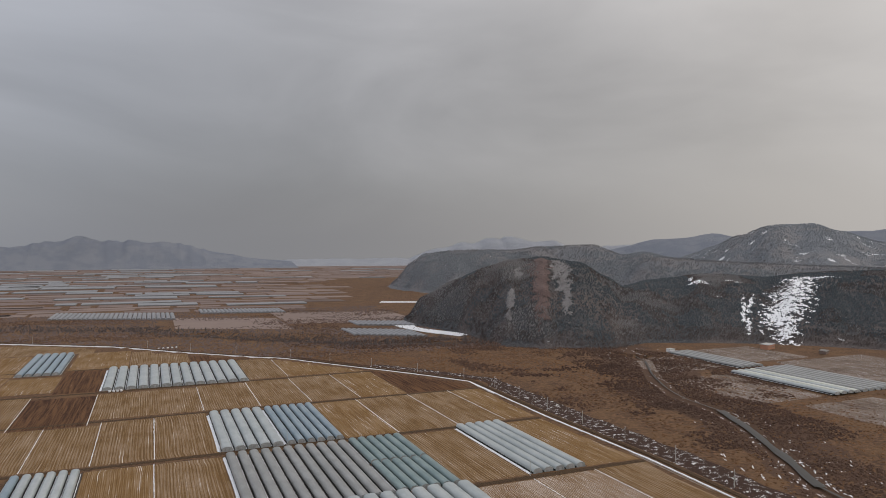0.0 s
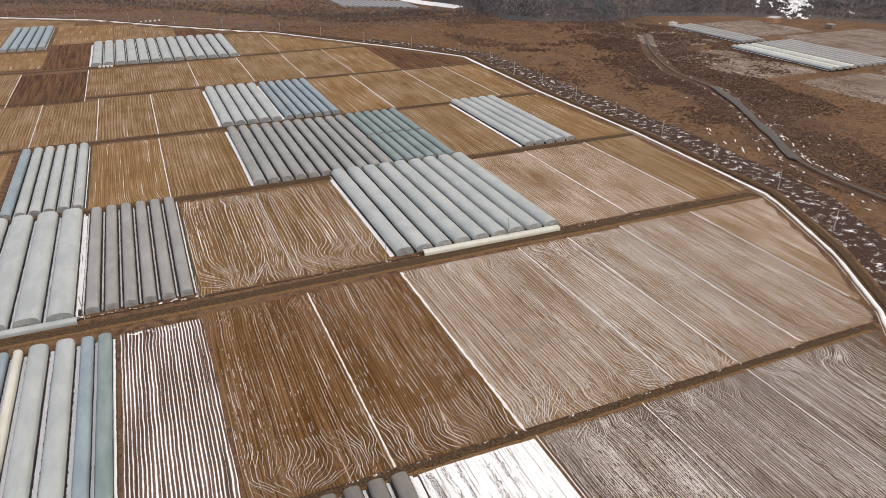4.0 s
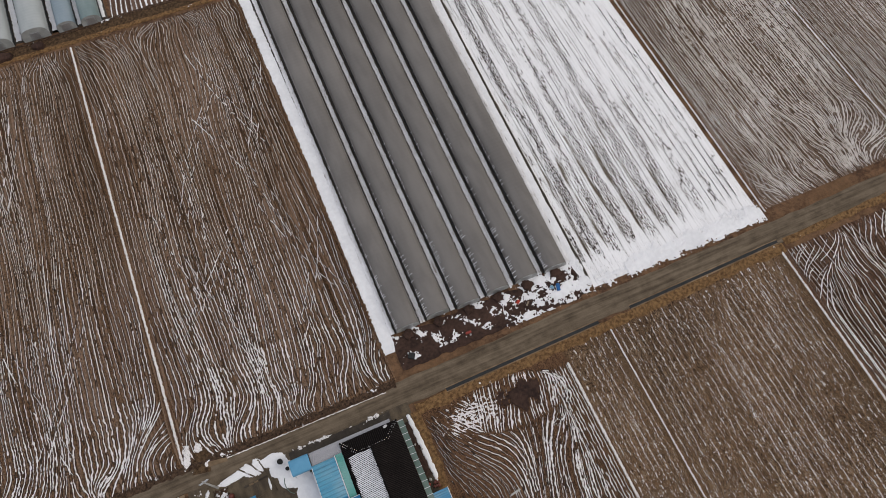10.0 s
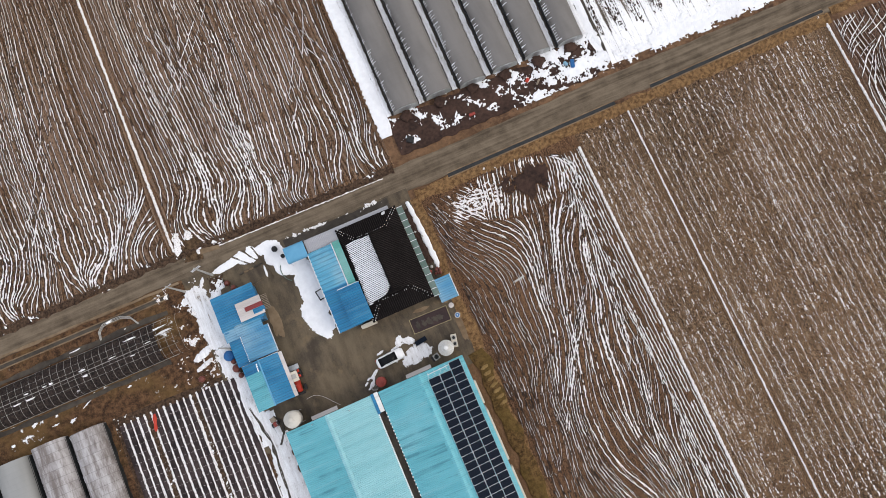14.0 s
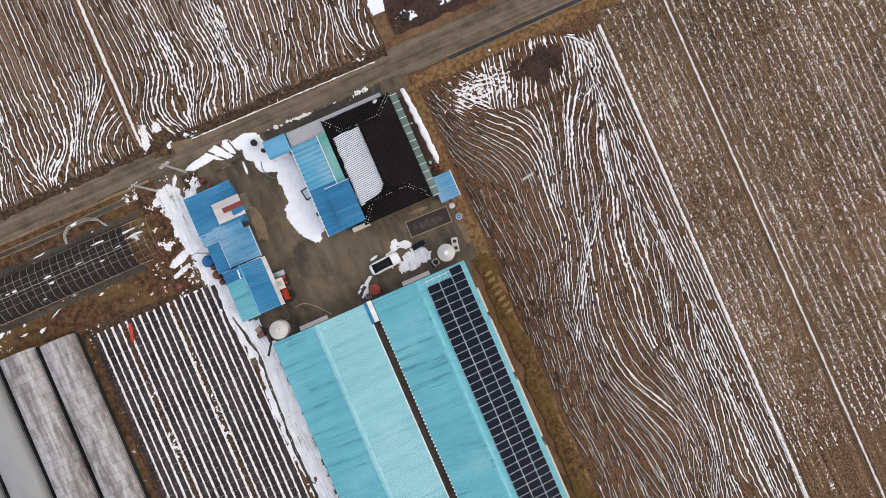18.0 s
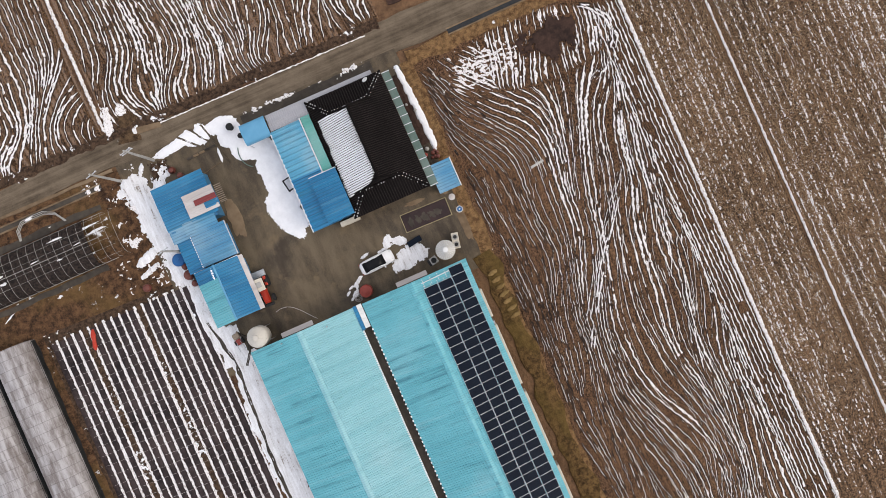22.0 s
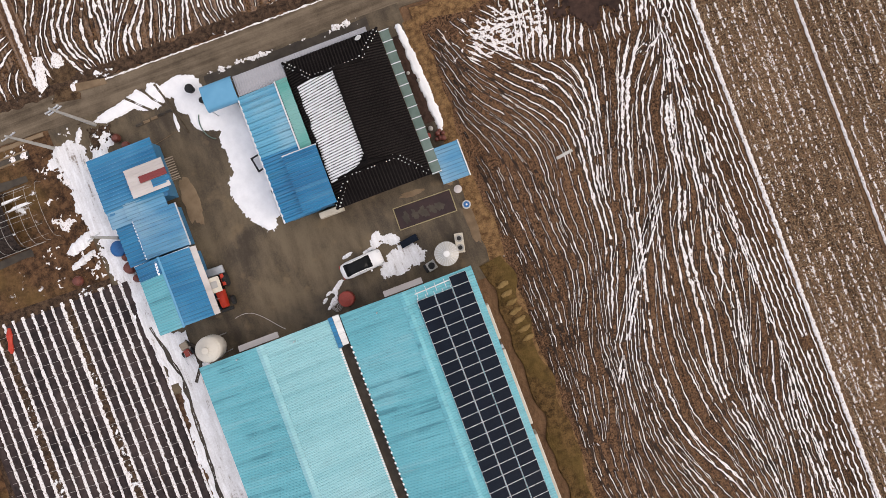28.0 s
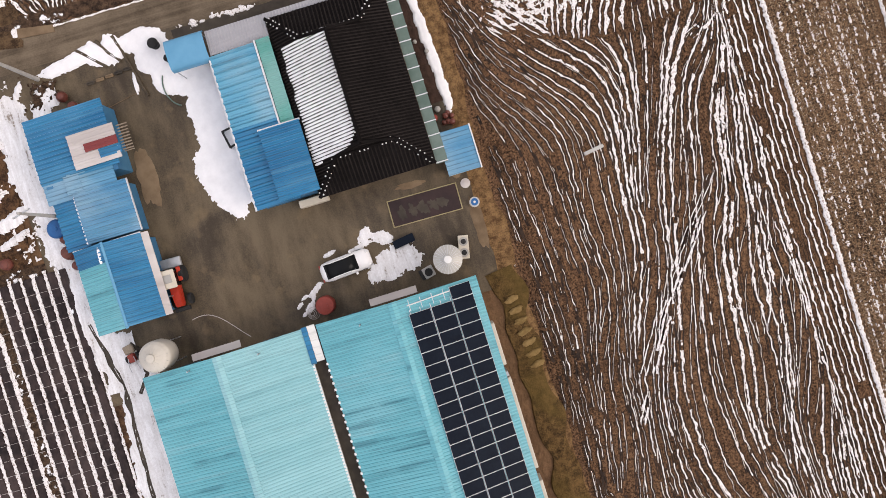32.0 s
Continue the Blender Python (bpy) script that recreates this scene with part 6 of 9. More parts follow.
make("ditch", ribbon([(-27.9, 3), (-26.7, -2.5), (-27.0, -8), (-27.3, -16), (-27.0, -30), (-27, -60)], 0.3, 0.29, 0.5, 0.7, -0.05, 0.1, 3.0, 0.9), M["dark_gap"], label="narrow dark drain through the snow", category="drain", kind="structure")
make("ditch", ribbon([(-25.2, 0.6), (-24.3, -0.6), (-24.6, -2.2), (-25.6, -3.6)], 0.28, 0.29, 0.4, 0.4, -0.05, 0.1, 8.0, 0.9), M["dark_gap"], label="narrow dark drain through the snow", category="drain", kind="structure")
patch_of("earth_patch", "sand", "damp tan earth beside the shed", "earth", [(-19.9, 13.0, 0.9, 2.8, 0, 0.12), (4.9, 1.4, 0.6, 2.4, 0, 0.12), (4.3, 6.0, 0.4, 0.5, 0, 0.11), (0.4, 6.2, 1.6, 0.35, -2, 0.1)])
make("earth_strip", ribbon([(6.2, 22), (5.9, 8), (6.0, -2), (6.1, -60)], 1.6, 0.09, 0.8, 0.3, 0.06, 0.15, 1.0, 0.5), M["verge"], label="rough dead grass along the field edge", category="grass", kind="structure")
make("moss_strip", ribbon([(5.3, -2.6), (5.6, -5), (5.7, -20), (5.8, -60)], 2.3, 0.13, 0.4, 0.35, 0.12, 0.15, 2.0, 0.4), M["moss"], label="mossy green brown strip beside the barn", category="grass", kind="structure")
for k in range(7):
    make("straw_bundle", blob(5.6 + 0.07 * k, -5.2 - 0.95 * k, 0.7, 0.27, 0.4, 12, 0.3, k * 3.3), M["straw"], label="low golden brown straw bundle beside the barn", category="straw bundle", group="straw bundles beside the barn")
make("garden_bed", ribbon([(4.4, 21), (4.5, 12)], 1.1, 0.12, 0.6, 0.2, 0.06, 0.1, 4.0, 0.8), M["mud"], label="bare dark garden bed beside the house", category="garden", kind="structure")
make("rough_strip", sheet([(-300, 8.6, 0.07), (-31, 8.6, 0.07), (-29.5, 24.0, 0.07), (-300, 23.6, 0.07)], 0.2), M["rough_grass"], label="rough dead grass with scraps of snow", category="grass", kind="structure")


# ---- the barn ----
barn = thing("barn", "long twin-gabled teal steel barn with rows of solar panels", "barn")
YB, YE = -2.25, -62.0
part("wall", box(-23.2, -10.75, YE + 0.3, YB - 0.3, 0.05, 3.5), M["wall_gray"], barn)
part("wall", box(-9.55, 2.85, YE + 0.3, YB - 0.3, 0.05, 3.5), M["wall_gray"], barn)
for x0, x1, xr in ((-23.2, -10.75, -17.2), (-9.55, 2.85, -3.5)):
    for y in (YB - 0.3, YE + 0.3):
        g = ([(x0, y, 3.5), (x1, y, 3.5), (xr, y, 4.95), (x0, y - 0.06, 3.5), (x1, y - 0.06, 3.5), (xr, y - 0.06, 4.95)], [(0, 1, 2), (5, 4, 3), (0, 3, 4, 1), (1, 4, 5, 2), (2, 5, 3, 0)])
        part("gable", g, M["wall_gray"], barn)
part("roof_sheet", slope(-23.58, 3.55, -17.2, 5.15, YE, YB, 0.26, 0.055), M["teal"], barn)
part("roof_sheet", slope(-17.2, 5.15, -10.68, 3.6, YE, YB, 0.26, 0.055), M["mint"], barn, "mint roof sheets, coloured paler for the lit slope")
part("roof_sheet", slope(-9.72, 3.55, -3.5, 5.15, YE, YB, 0.26, 0.055), M["teal"], barn)
part("roof_sheet", slope(-3.5, 5.15, 3.2, 3.5, YE, YB, 0.26, 0.055), M["teal"], barn)
part("ridge_cap", sheet([(-17.55, YE, 5.12), (-17.2, YE, 5.24), (-17.2, YB, 5.24), (-17.55, YB, 5.12)], 0.03), M["mint"], barn)
part("ridge_cap", sheet([(-17.2, YE, 5.24), (-16.85, YE, 5.12), (-16.85, YB, 5.12), (-17.2, YB, 5.24)], 0.03), M["mint"], barn)
part("ridge_cap", sheet([(-3.85, YE, 5.12), (-3.5, YE, 5.25), (-3.5, YB, 5.25), (-3.85, YB, 5.12)], 0.03), M["teal"], barn)
part("ridge_cap", sheet([(-3.5, YE, 5.25), (-3.15, YE, 5.12), (-3.15, YB, 5.12), (-3.5, YB, 5.25)], 0.03), M["teal"], barn)
part("gutter", box(-10.74, -9.6, YE, YB - 0.1, 2.9, 2.98), M["dark_gap"], barn, "dark gutter between the two roofs")
part("gutter_edge", box(-10.86, -10.66, YE, -5.0, 3.54, 3.66, 0.02), M["white_sheet"], barn)
part("valley_cover", sheet([(-10.85, -5.1, 3.74), (-10.42, -5.1, 3.76), (-10.42, -2.15, 3.76), (-10.85, -2.15, 3.74)], 0.04), M["blue"], barn, "blue cover sheet at the end of the gutter")
part("valley_cover", slope(-10.4, 3.72, -9.8, 3.64, -5.0, -2.15, 0.6, 0.05), M["white_sheet"], barn, "white cover sheet at the end of the gutter")
for k in range(110):
    y = -5.4 - 0.52 * k
    part("bracket", box(-9.79, -9.63, y - 0.09, y + 0.09, 3.54, 3.68), M["mortar"], barn)
for a, b in ((-9.6, -6.2), (-18, -10.6), (-27, -19), (-40, -28.2), (-58, -41.5)):
    part("side_curtain", box(3.1, 3.48, a, b, 1.5, 3.3, 0.05), M["cream"], barn, "rolled cream side curtain")
part("side_post", box(3.1, 3.4, -10.5, -10.1, 0.1, 3.3, 0.03), M["steel"], barn)
part("awning", sheet([(-5.3, -2.2, 3.1), (-5.3, -1.65, 3.0), (-1.5, -1.65, 3.0), (-1.5, -2.2, 3.1)][::-1], 0.06), M["fibre"], barn)
part("awning", sheet([(-19.7, -2.2, 3.1), (-19.7, -1.65, 3.0), (-15.8, -1.65, 3.0), (-15.8, -2.2, 3.1)][::-1], 0.06), M["fibre"], barn)
for x0, x1 in ((-22.6, -20.2), (-14.8, -11.4), (-8.2, -6.0), (-1.0, 1.6)):
    d = part("door", box(x0, x1, YB - 0.32, YB - 0.22, 0.1, 2.7, 0.02), M["wall_blue"], barn)
    part("door_rail", box(x0 - 0.1, x1 + 0.1, YB - 0.3, YB - 0.16, 2.7, 2.82), M["steel"], d)
for x, y in ((-19.6, -2.7), (-14.2, -3.0), (-6.3, -3.2)):
    part("vent_pipe", rod((x, y, 4.0), (x, y, 5.1), 0.06, 8), M["steel"], barn)


def roof_z(x):
    return 5.15 + (x + 3.5) * (3.5 - 5.15) / 6.7


# solar panels in three columns on the outer slope
array = thing("solar_array", "dark blue solar panels in three columns on the barn roof", "solar panels")
ang = math.degrees(math.atan2(3.5 - 5.15, 6.7))
pan_me = bpy.data.meshes.new("panel")
pv, pf = box(-0.845, 0.845, -0.506, 0.506, 0, 0.04, 0.004)
pan_me.from_pydata(pv, [], pf)
pan_me.materials.append(M["alu"])
cell_me = bpy.data.meshes.new("cell_sheet")
pv, pf = box(-0.825, 0.825, -0.484, 0.484, 0.038, 0.046)
cell_me.from_pydata(pv, [], pf)
cell_me.materials.append(M["panel_blue"])
for c, xc in enumerate((-1.7, 0.015, 1.73)):
    for r in range(54):
        y = -4.02 - 1.03 * r + (1.03 if c == 2 else 0)
        p = new("panel", pan_me)
        p.parent = array
        p.matrix_basis = pose(xc, y, roof_z(xc) + 0.16, 0, -ang, 0)
        q = new("cell_sheet", cell_me)
        q.parent = p
for c in range(7):
    x = -2.4 + 0.8 * c
    part("rail", box(x - 0.025, x + 0.025, -58, -3.2 if x < 1 else -2.5, roof_z(x) + 0.08, roof_z(x) + 0.14), M["alu"], array)
part("frame_rail", tube([(-2.5, -2.85, 4.95), (0.9, -2.75, 4.35)], 0.05, 6), M["white_sheet"], array)
for x in (-2.3, -1.4, -0.5, 0.4):
    part("frame_post", tube([(x, -3.3, roof_z(x) + 0.2), (x, -2.45, roof_z(x) + 0.28)], 0.03, 5), M["alu"], array)


# ---- the house ----
house = thing("house", "single-storey house under a black tiled hip-and-gable roof", "house")
EX0, EX1, EY0, EY1, EZ = -6.55, 2.85, 7.0, 21.5, 2.95
RX, RZ, GZ = -2.15, 5.25, 4.1
HY0, HY1 = 9.55, 18.95          # feet of the small gables
SW = (RZ - EZ) / (RX - EX0)
SE = (RZ - EZ) / (EX1 - RX)
GX0, GX1 = EX0 + (GZ - EZ) / SW, EX1 - (GZ - EZ) / SE
part("wall", box(-5.9, 2.2, 7.7, 20.9, 0.08, 2.95), M["cream"], house)
T = 0.12
west = sheet([(EX0, EY0, EZ), (GX0, HY0, GZ), (RX, HY0 + 0.3, RZ), (RX, HY1 - 0.3, RZ), (GX0, HY1, GZ), (EX0, EY1, EZ)], T)
east = sheet([(EX1, EY1, EZ), (GX1, HY1, GZ), (RX, HY1 - 0.3, RZ), (RX, HY0 + 0.3, RZ), (GX1, HY0, GZ), (EX1, EY0, EZ)], T)
north = sheet([(EX1, EY1, EZ), (EX0, EY1, EZ), (GX0, HY1, GZ), (GX1, HY1, GZ)], T)
south = sheet([(EX0, EY0, EZ), (EX1, EY0, EZ), (GX1, HY0, GZ), (GX0, HY0, GZ)], T)
for p in (west, east, north, south):
    part("roof_slope", p, M["tile"], house)
for y in (HY0, HY1):
    part("gable", ([(GX0, y, GZ), (GX1, y, GZ), (RX, y + (0.3 if y < 12 else -0.3), RZ)], [(0, 1, 2)]), M["tile"], house)


def tile_bar(a, b, r=0.062):
    """A half-round row of cover tiles, stepped where tile laps over tile."""
    a, b = Vector(a), Vector(b)
    n = max(1, round((b - a).length / 0.6))
    return tube([tuple(a + (b - a) * (i / n)) for i in range(n + 1)], r, 5)


def west_bar(y):
    t0 = 0.0
    if y < HY0:
        top = EX0 + (GX0 - EX0) * (y - EY0) / (HY0 - EY0)
    elif y > HY1:
        top = EX0 + (GX0 - EX0) * (EY1 - y) / (EY1 - HY1)
    else:
        top = RX
    return top


for k in range(58):
    y = EY0 + 0.15 + 0.25 * k
    if y > EY1 - 0.05:
        break
    x = west_bar(y)
    if x - EX0 > 0.15:
        part("cover_tile", tile_bar((EX0, y, EZ + 0.02), (x, y, EZ + 0.02 + (x - EX0) * SW)), M["tile_top"], house)
    q = (x - EX0) / (RX - EX0)
    x2 = EX1 - q * (EX1 - RX)
    if EX1 - x2 > 0.15:
        part("cover_tile", tile_bar((EX1, y, EZ + 0.02), (x2, y, EZ + 0.02 + (EX1 - x2) * SE)), M["tile_top"], house)
for k in range(32):
    x = EX0 + 0.15 + 0.3 * k
    if x > EX1 - 0.05:
        break
    for ye, yg in ((EY0, HY0), (EY1, HY1)):
        q = 1.0
        if x < GX0:
            q = (x - EX0) / (GX0 - EX0)
        elif x > GX1:
            q = (EX1 - x) / (EX1 - GX1)
        if q > 0.06:
            part("cover_tile", tile_bar((x, ye, EZ + 0.02), (x, ye + (yg - ye) * q, EZ + 0.02 + (GZ - EZ) * q)), M["tile_top"], house)
HIPS = [((EX0, EY0, EZ), (GX0, HY0, GZ)), ((EX1, EY0, EZ), (GX1, HY0, GZ)), ((EX0, EY1, EZ), (GX0, HY1, GZ)), ((EX1, EY1, EZ), (GX1, HY1, GZ)), ((RX, HY0 + 0.3, RZ), (RX, HY1 - 0.3, RZ)),
        ((GX0, HY0, GZ), (GX1, HY0, GZ)), ((GX0, HY1, GZ), (GX1, HY1, GZ)), ((GX0, HY0, GZ), (RX, HY0 + 0.3, RZ)), ((GX1, HY0, GZ), (RX, HY0 + 0.3, RZ)), ((GX0, HY1, GZ), (RX, HY1 - 0.3, RZ)), ((GX1, HY1, GZ), (RX, HY1 - 0.3, RZ))]
hr = random.Random(8)
for k, (a, b) in enumerate(HIPS):
    up = Vector((0, 0, 0.1))
    a, b = Vector(a) + up, Vector(b) + up
    cap = part("ridge_tile", tile_bar(a, b, 0.14), M["tile"], house)
    if k in (7, 8, 9, 10):
        continue
    n = round((b - a).length / 0.36)
    for i in range(1, n):
        p = a + (b - a) * ((i + 0.25 * hr.random()) / n)
        for s in (-1, 1):
            if k == 4 and s < 0:
                continue
            d = Vector((-(b - a).y, (b - a).x, 0)).normalized() * 0.17 * s
            w = 0.045 + 0.035 * hr.random()
            if hr.random() < 0.82:
                part("mortar_plug", moved(lathe([(0.02, -w), (w, 0), (0.02, w)], 6), pose(*(p + d + Vector((0, 0, 0.05))), 0, 0, 0)), M["mortar"], cap)
# snow lying between the tile rows of the shaded slope
sr = random.Random(5)
rows = []
for k in range(57):
    y = EY0 + 0.275 + 0.25 * k
    if not 7.3 < y < HY1 - 0.1:
        continue
    top = min(west_bar(y), RX) - 0.16 - 0.12 * sr.random() + 0.1 - (0 if y > 10.8 else (10.8 - y) * 0.8)
    foot = EX0 + 0.3 + 0.15 * nz(y * 0.8, 2) + 0.1 * sr.random() + 0.02 * (y - 8.0)
    if top - foot < 0.4:
        continue
    n = max(3, int((top - foot) / 0.3))
    v, f = [], []
    for i in range(n + 1):
        x = foot + (top - foot) * i / n
        w = 0.15 * (0.85 + 0.4 * sr.random()) * (0.5 if i in (0, n) else 1)
        z = EZ + (x - EX0) * SW
        v += [(x, y - w, z + 0.02), (x, y, z + 0.13), (x, y + w, z + 0.02)]
        if i:
            o = (i - 1) * 3
            f += [(o, o + 1, o + 4, o + 3), (o + 1, o + 2, o + 5, o + 4)]
    rows.append((v, [tuple(reversed(q)) for q in f]))
make("roof_snow", join(*rows), M["snow"], label="rows of snow lying between the roof tiles", category="snow", kind="stuff")
awn = part("eave_awning", box(2.9, 3.82, 6.9, 21.2, 2.62, 2.66), M["poly"], house, "green grey polycarbonate eave strip")
for k in range(14):
    part("awning_bar", box(2.88, 3.86, 6.95 + 1.09 * k, 7.03 + 1.09 * k, 2.66, 2.72), M["alu"], awn)
part("step", box(-8.6, -6.2, 6.9, 7.5, 0.08, 1.0, 0.04), M["cream"], house)
for y in (9.5, 13.2, 17.0):
    w = part("window", box(2.19, 2.27, y, y + 1.8, 1.0, 2.2, 0.02), M["alu"], house)
    part("pane", box(2.26, 2.285, y + 0.08, y + 1.72, 1.08, 2.12), M["glass_dark"], w)
for x in (-4.6, -1.4):
    w = part("window", box(x, x + 1.8, 7.62, 7.71, 1.0, 2.2, 0.02), M["alu"], house)
    part("pane", box(x + 0.08, x + 1.72, 7.605, 7.625, 1.08, 2.12), M["glass_dark"], w)
dish = thing("satellite_dish", "small white satellite dish on the house roof", "satellite dish", 0.9, 21.0, 3.25)
part("dish", moved(lathe([(0.02, -0.1), (0.2, -0.05), (0.34, 0.06), (0.33, 0.07), (0.02, -0.07)], 14), pose(0, 0, 0.35, 40, 0, 200)), M["white_sheet"], dish, smooth=True)
part("mast", rod((0, 0, -0.2), (0, 0, 0.3), 0.03), M["steel"], dish)


# ---- sheds round the house ----
def shed(label, x0, x1, y0, y1, z_lo, wall="wall_blue", inset=0.25):
    s = thing("shed", label, "shed")
    part("wall", box(x0 + inset, x1 - inset, y0 + inset, y1 - inset, 0.08, z_lo - 0.08), M[wall], s)
    return s


lean = shed("lean-to shed with faded blue and teal roof sheets against the house", -11.5, -6.7, 7.5, 20.0, 2.75)
part("roof_sheet", slope(-11.55, 2.85, -7.9, 3.15, 13.9, 20.0, 0.62, 0.13), M["blue_fold"], lean, "faded light blue sheets")
part("roof_sheet", slope(-11.55, 2.85, -7.9, 3.15, 7.5, 13.95, 0.62, 0.11), M["blue"], lean)
part("roof_sheet", slope(-7.7, 3.18, -6.6, 3.32, 13.4, 20.1, 0.3, 0.04), M["teal_green"], lean, "teal green sheets")
part("roof_sheet", slope(-9.5, 3.5, -6.25, 3.62, 7.6, 13.25, 0.36, 0.11), M["blue"], lean, "raised bright blue sheets")
part("upper_wall", box(-9.4, -6.35, 7.75, 13.15, 2.9, 3.45), M["wall_gray"], lean)
part("fascia", box(-11.66, -11.52, 7.5, 20.0, 2.7, 2.86), M["alu"], lean)
part("fascia", box(-9.55, -6.2, 13.2, 13.34, 3.38, 3.56), M["alu"], lean)
part("fascia", box(-7.88, -7.74, 13.4, 20.1, 3.1, 3.26), M["alu"], lean)
canopy = thing("canopy", "small rounded blue canopy at the gate", "canopy")
cv, cf = cover_piece(2.5, 0.75, 3.1, 1.0, 0.5)
part("roof", moved((cv, cf), pose(-11.5, 20.95, 2.45, 0, 0, 90)), M["canopy_blue"], canopy, smooth=True)
for x in (-14.4, -11.7):
    for y in (19.8, 22.05):
        part("post", rod((x, y, 0.05), (x, y, 2.6), 0.05), M["steel"], canopy)
awning = thing("grey_awning", "grey corrugated awning along the road side of the house", "awning")
part("roof_sheet", slope_y(20.05, 2.9, 22.1, 2.6, -11.4, -6.6, 0.25), M["gray_sheet"], awning)
part("roof_sheet", slope_y(21.45, 2.7, 22.1, 2.6, -6.6, 1.9, 0.25), M["gray_sheet"], awning)
part("wall", box(-11.2, 1.8, 21.8, 21.95, 0.08, 2.55), M["wall_gray"], awning)
small = thing("shed", "small outhouse with a bright blue ribbed roof", "shed")
part("wall", box(3.8, 6.0, 5.9, 9.0, 0.08, 2.35), M["white_sheet"], small)
part("roof_sheet", slope(3.55, 2.55, 6.2, 2.4, 7.45, 9.2, 0.3, 0.04), M["blue_light"], small)
part("roof_sheet", slope(3.55, 2.52, 6.2, 2.37, 5.7, 7.5, 0.3, 0.04), M["blue_light"], small)
part("fascia", box(6.18, 6.28, 5.65, 9.25, 2.28, 2.5), M["white_sheet"], small)

big = shed("long shed under bright blue roofing", -26.9, -20.6, 13.6, 19.4, 2.8)
part("roof_sheet", slope(-26.95, 2.75, -20.5, 3.05, 14.2, 19.45, 0.35, 0.08), M["blue"], big)
part("roof_sheet", slope(-26.9, 2.68, -24.6, 2.8, 12.6, 14.25, 0.4, 0.04), M["blue_light"], big)
part("patch_roof", slope(-23.85, 3.15, -20.1, 3.25, 14.55, 17.3, 0.55, 0.05), M["fibre"], big, "pale fibre cement sheets")
part("patch_sheet", slope(-22.7, 3.27, -20.05, 3.33, 15.65, 16.3, 0.33, 0.03), M["red_sheet"], big, "one dark red sheet")
part("patch_sheet", slope(-21.7, 3.27, -19.95, 3.3, 14.9, 15.62, 0.33, 0.03), M["blue"], big, "one blue sheet")
lat = part("lattice", box(-20.05, -19.25, 15.0, 15.06, 2.55, 2.62), M["wood"], big, "slatted lean-to of pale wood")
for k in range(9):
    part("slat", box(-20.1, -19.25, 15.15 + 0.24 * k, 15.24 + 0.24 * k, 2.6, 2.65), M["wood"], lat)

mid = shed("middle shed with faded light blue roof sheets", -26.6, -20.75, 8.8, 13.1, 2.6)
part("roof_sheet", slope(-24.75, 2.95, -20.6, 2.75, 8.85, 13.0, 0.34, 0.09), M["blue_light"], mid)
part("roof_sheet", slope(-26.65, 2.5, -24.65, 2.7, 8.75, 12.7, 0.42, 0.09), M["blue"], mid)
part("clear_sheet", slope(-24.8, 2.9, -21.2, 2.82, 13.0, 14.5, 0.5, 0.05), M["blue_light"], mid)
part("clear_sheet", slope(-25.1, 2.94, -23.9, 2.92, 12.9, 14.4, 0.3, 0.05), M["blue_light"], mid)
part("gutter", box(-20.65, -20.5, 8.8, 13.0, 2.6, 2.74), M["alu"], mid)

low = shed("gabled shed, one slope blue and the other teal green", -26.1, -20.5, 1.9, 8.5, 2.7)
part("roof_sheet", slope(-26.2, 2.7, -23.5, 3.55, 1.8, 7.1, 0.3, 0.08), M["teal"], low, "faded teal sheets")
part("roof_sheet", slope(-26.2, 2.7, -23.5, 3.55, 7.1, 8.65, 0.3, 0.08), M["blue"], low)
part("roof_sheet", slope(-23.5, 3.55, -20.75, 2.75, 1.85, 8.6, 0.3, 0.08), M["blue"], low)
part("ridge_cap", box(-23.62, -23.4, 1.75, 8.7, 3.56, 3.63, 0.03), M["canopy_blue"], low)
part("awning", sheet([(-20.75, 1.85, 2.72), (-20.25, 1.85, 2.5), (-20.25, 8.6, 2.5), (-20.75, 8.6, 2.72)], 0.05), M["fibre"], low, "whitish awning strip")
part("fascia", box(-26.2, -20.75, 8.58, 8.7, 2.6, 2.76), M["alu"], low)
for dx, dy in ((0, 0), (0.02, 0.55), (0.05, 1.1)):
    part("snow_scrap", moved(blob(0, 0, 0.12, 0.3, 0.05, 0, 0.3, dy), pose(-24.0 + dx, 7.3 + dy * 0.7, 3.42)), M["snow"], low)
rows = []
for k in range(13):
    rows.append(blob(-24.75 + 0.12 * nz(k, 3), 9.0 + 0.3 * k, 0.16 + 0.06 * nz(k, 9), 0.13, 0.05, 0, 0.3, k))
make("roof_snow", moved(join(*rows), pose(0, 0, 2.83)), M["snow"], label="scraps of snow in the roof valley of the shed", category="snow", kind="stuff")


# ---- silos, tanks, machines ----
def legs(parent, r, z, n=4):
    for i in range(n):
        a = 2 * math.pi * (i + 0.5) / n
        part("leg", rod((r * math.cos(a), r * math.sin(a), 0), (r * math.cos(a), r * math.sin(a), z), 0.05), M["steel"], parent)


s1 = thing("feed_silo", "round grey steel feed silo with a conical lid", "silo", 1.5, -0.45, 0.08)
part("body", lathe([(0.25, 0.7), (1.06, 1.7), (1.06, 3.5)], 24), M["silo_metal"], s1)
lid = part("lid", lathe([(1.14, 3.48), (1.14, 3.53), (0.3, 3.95), (0.3, 4.08), (0.02, 4.12)], 24), M["silo_metal"], s1)
for i in range(24):
    a = 2 * math.pi * i / 24
    part("lid_rib", rod((1.12 * math.cos(a), 1.12 * math.sin(a), 3.55), (0.32 * math.cos(a), 0.32 * math.sin(a), 3.95), 0.018, 4), M["alu"], lid)
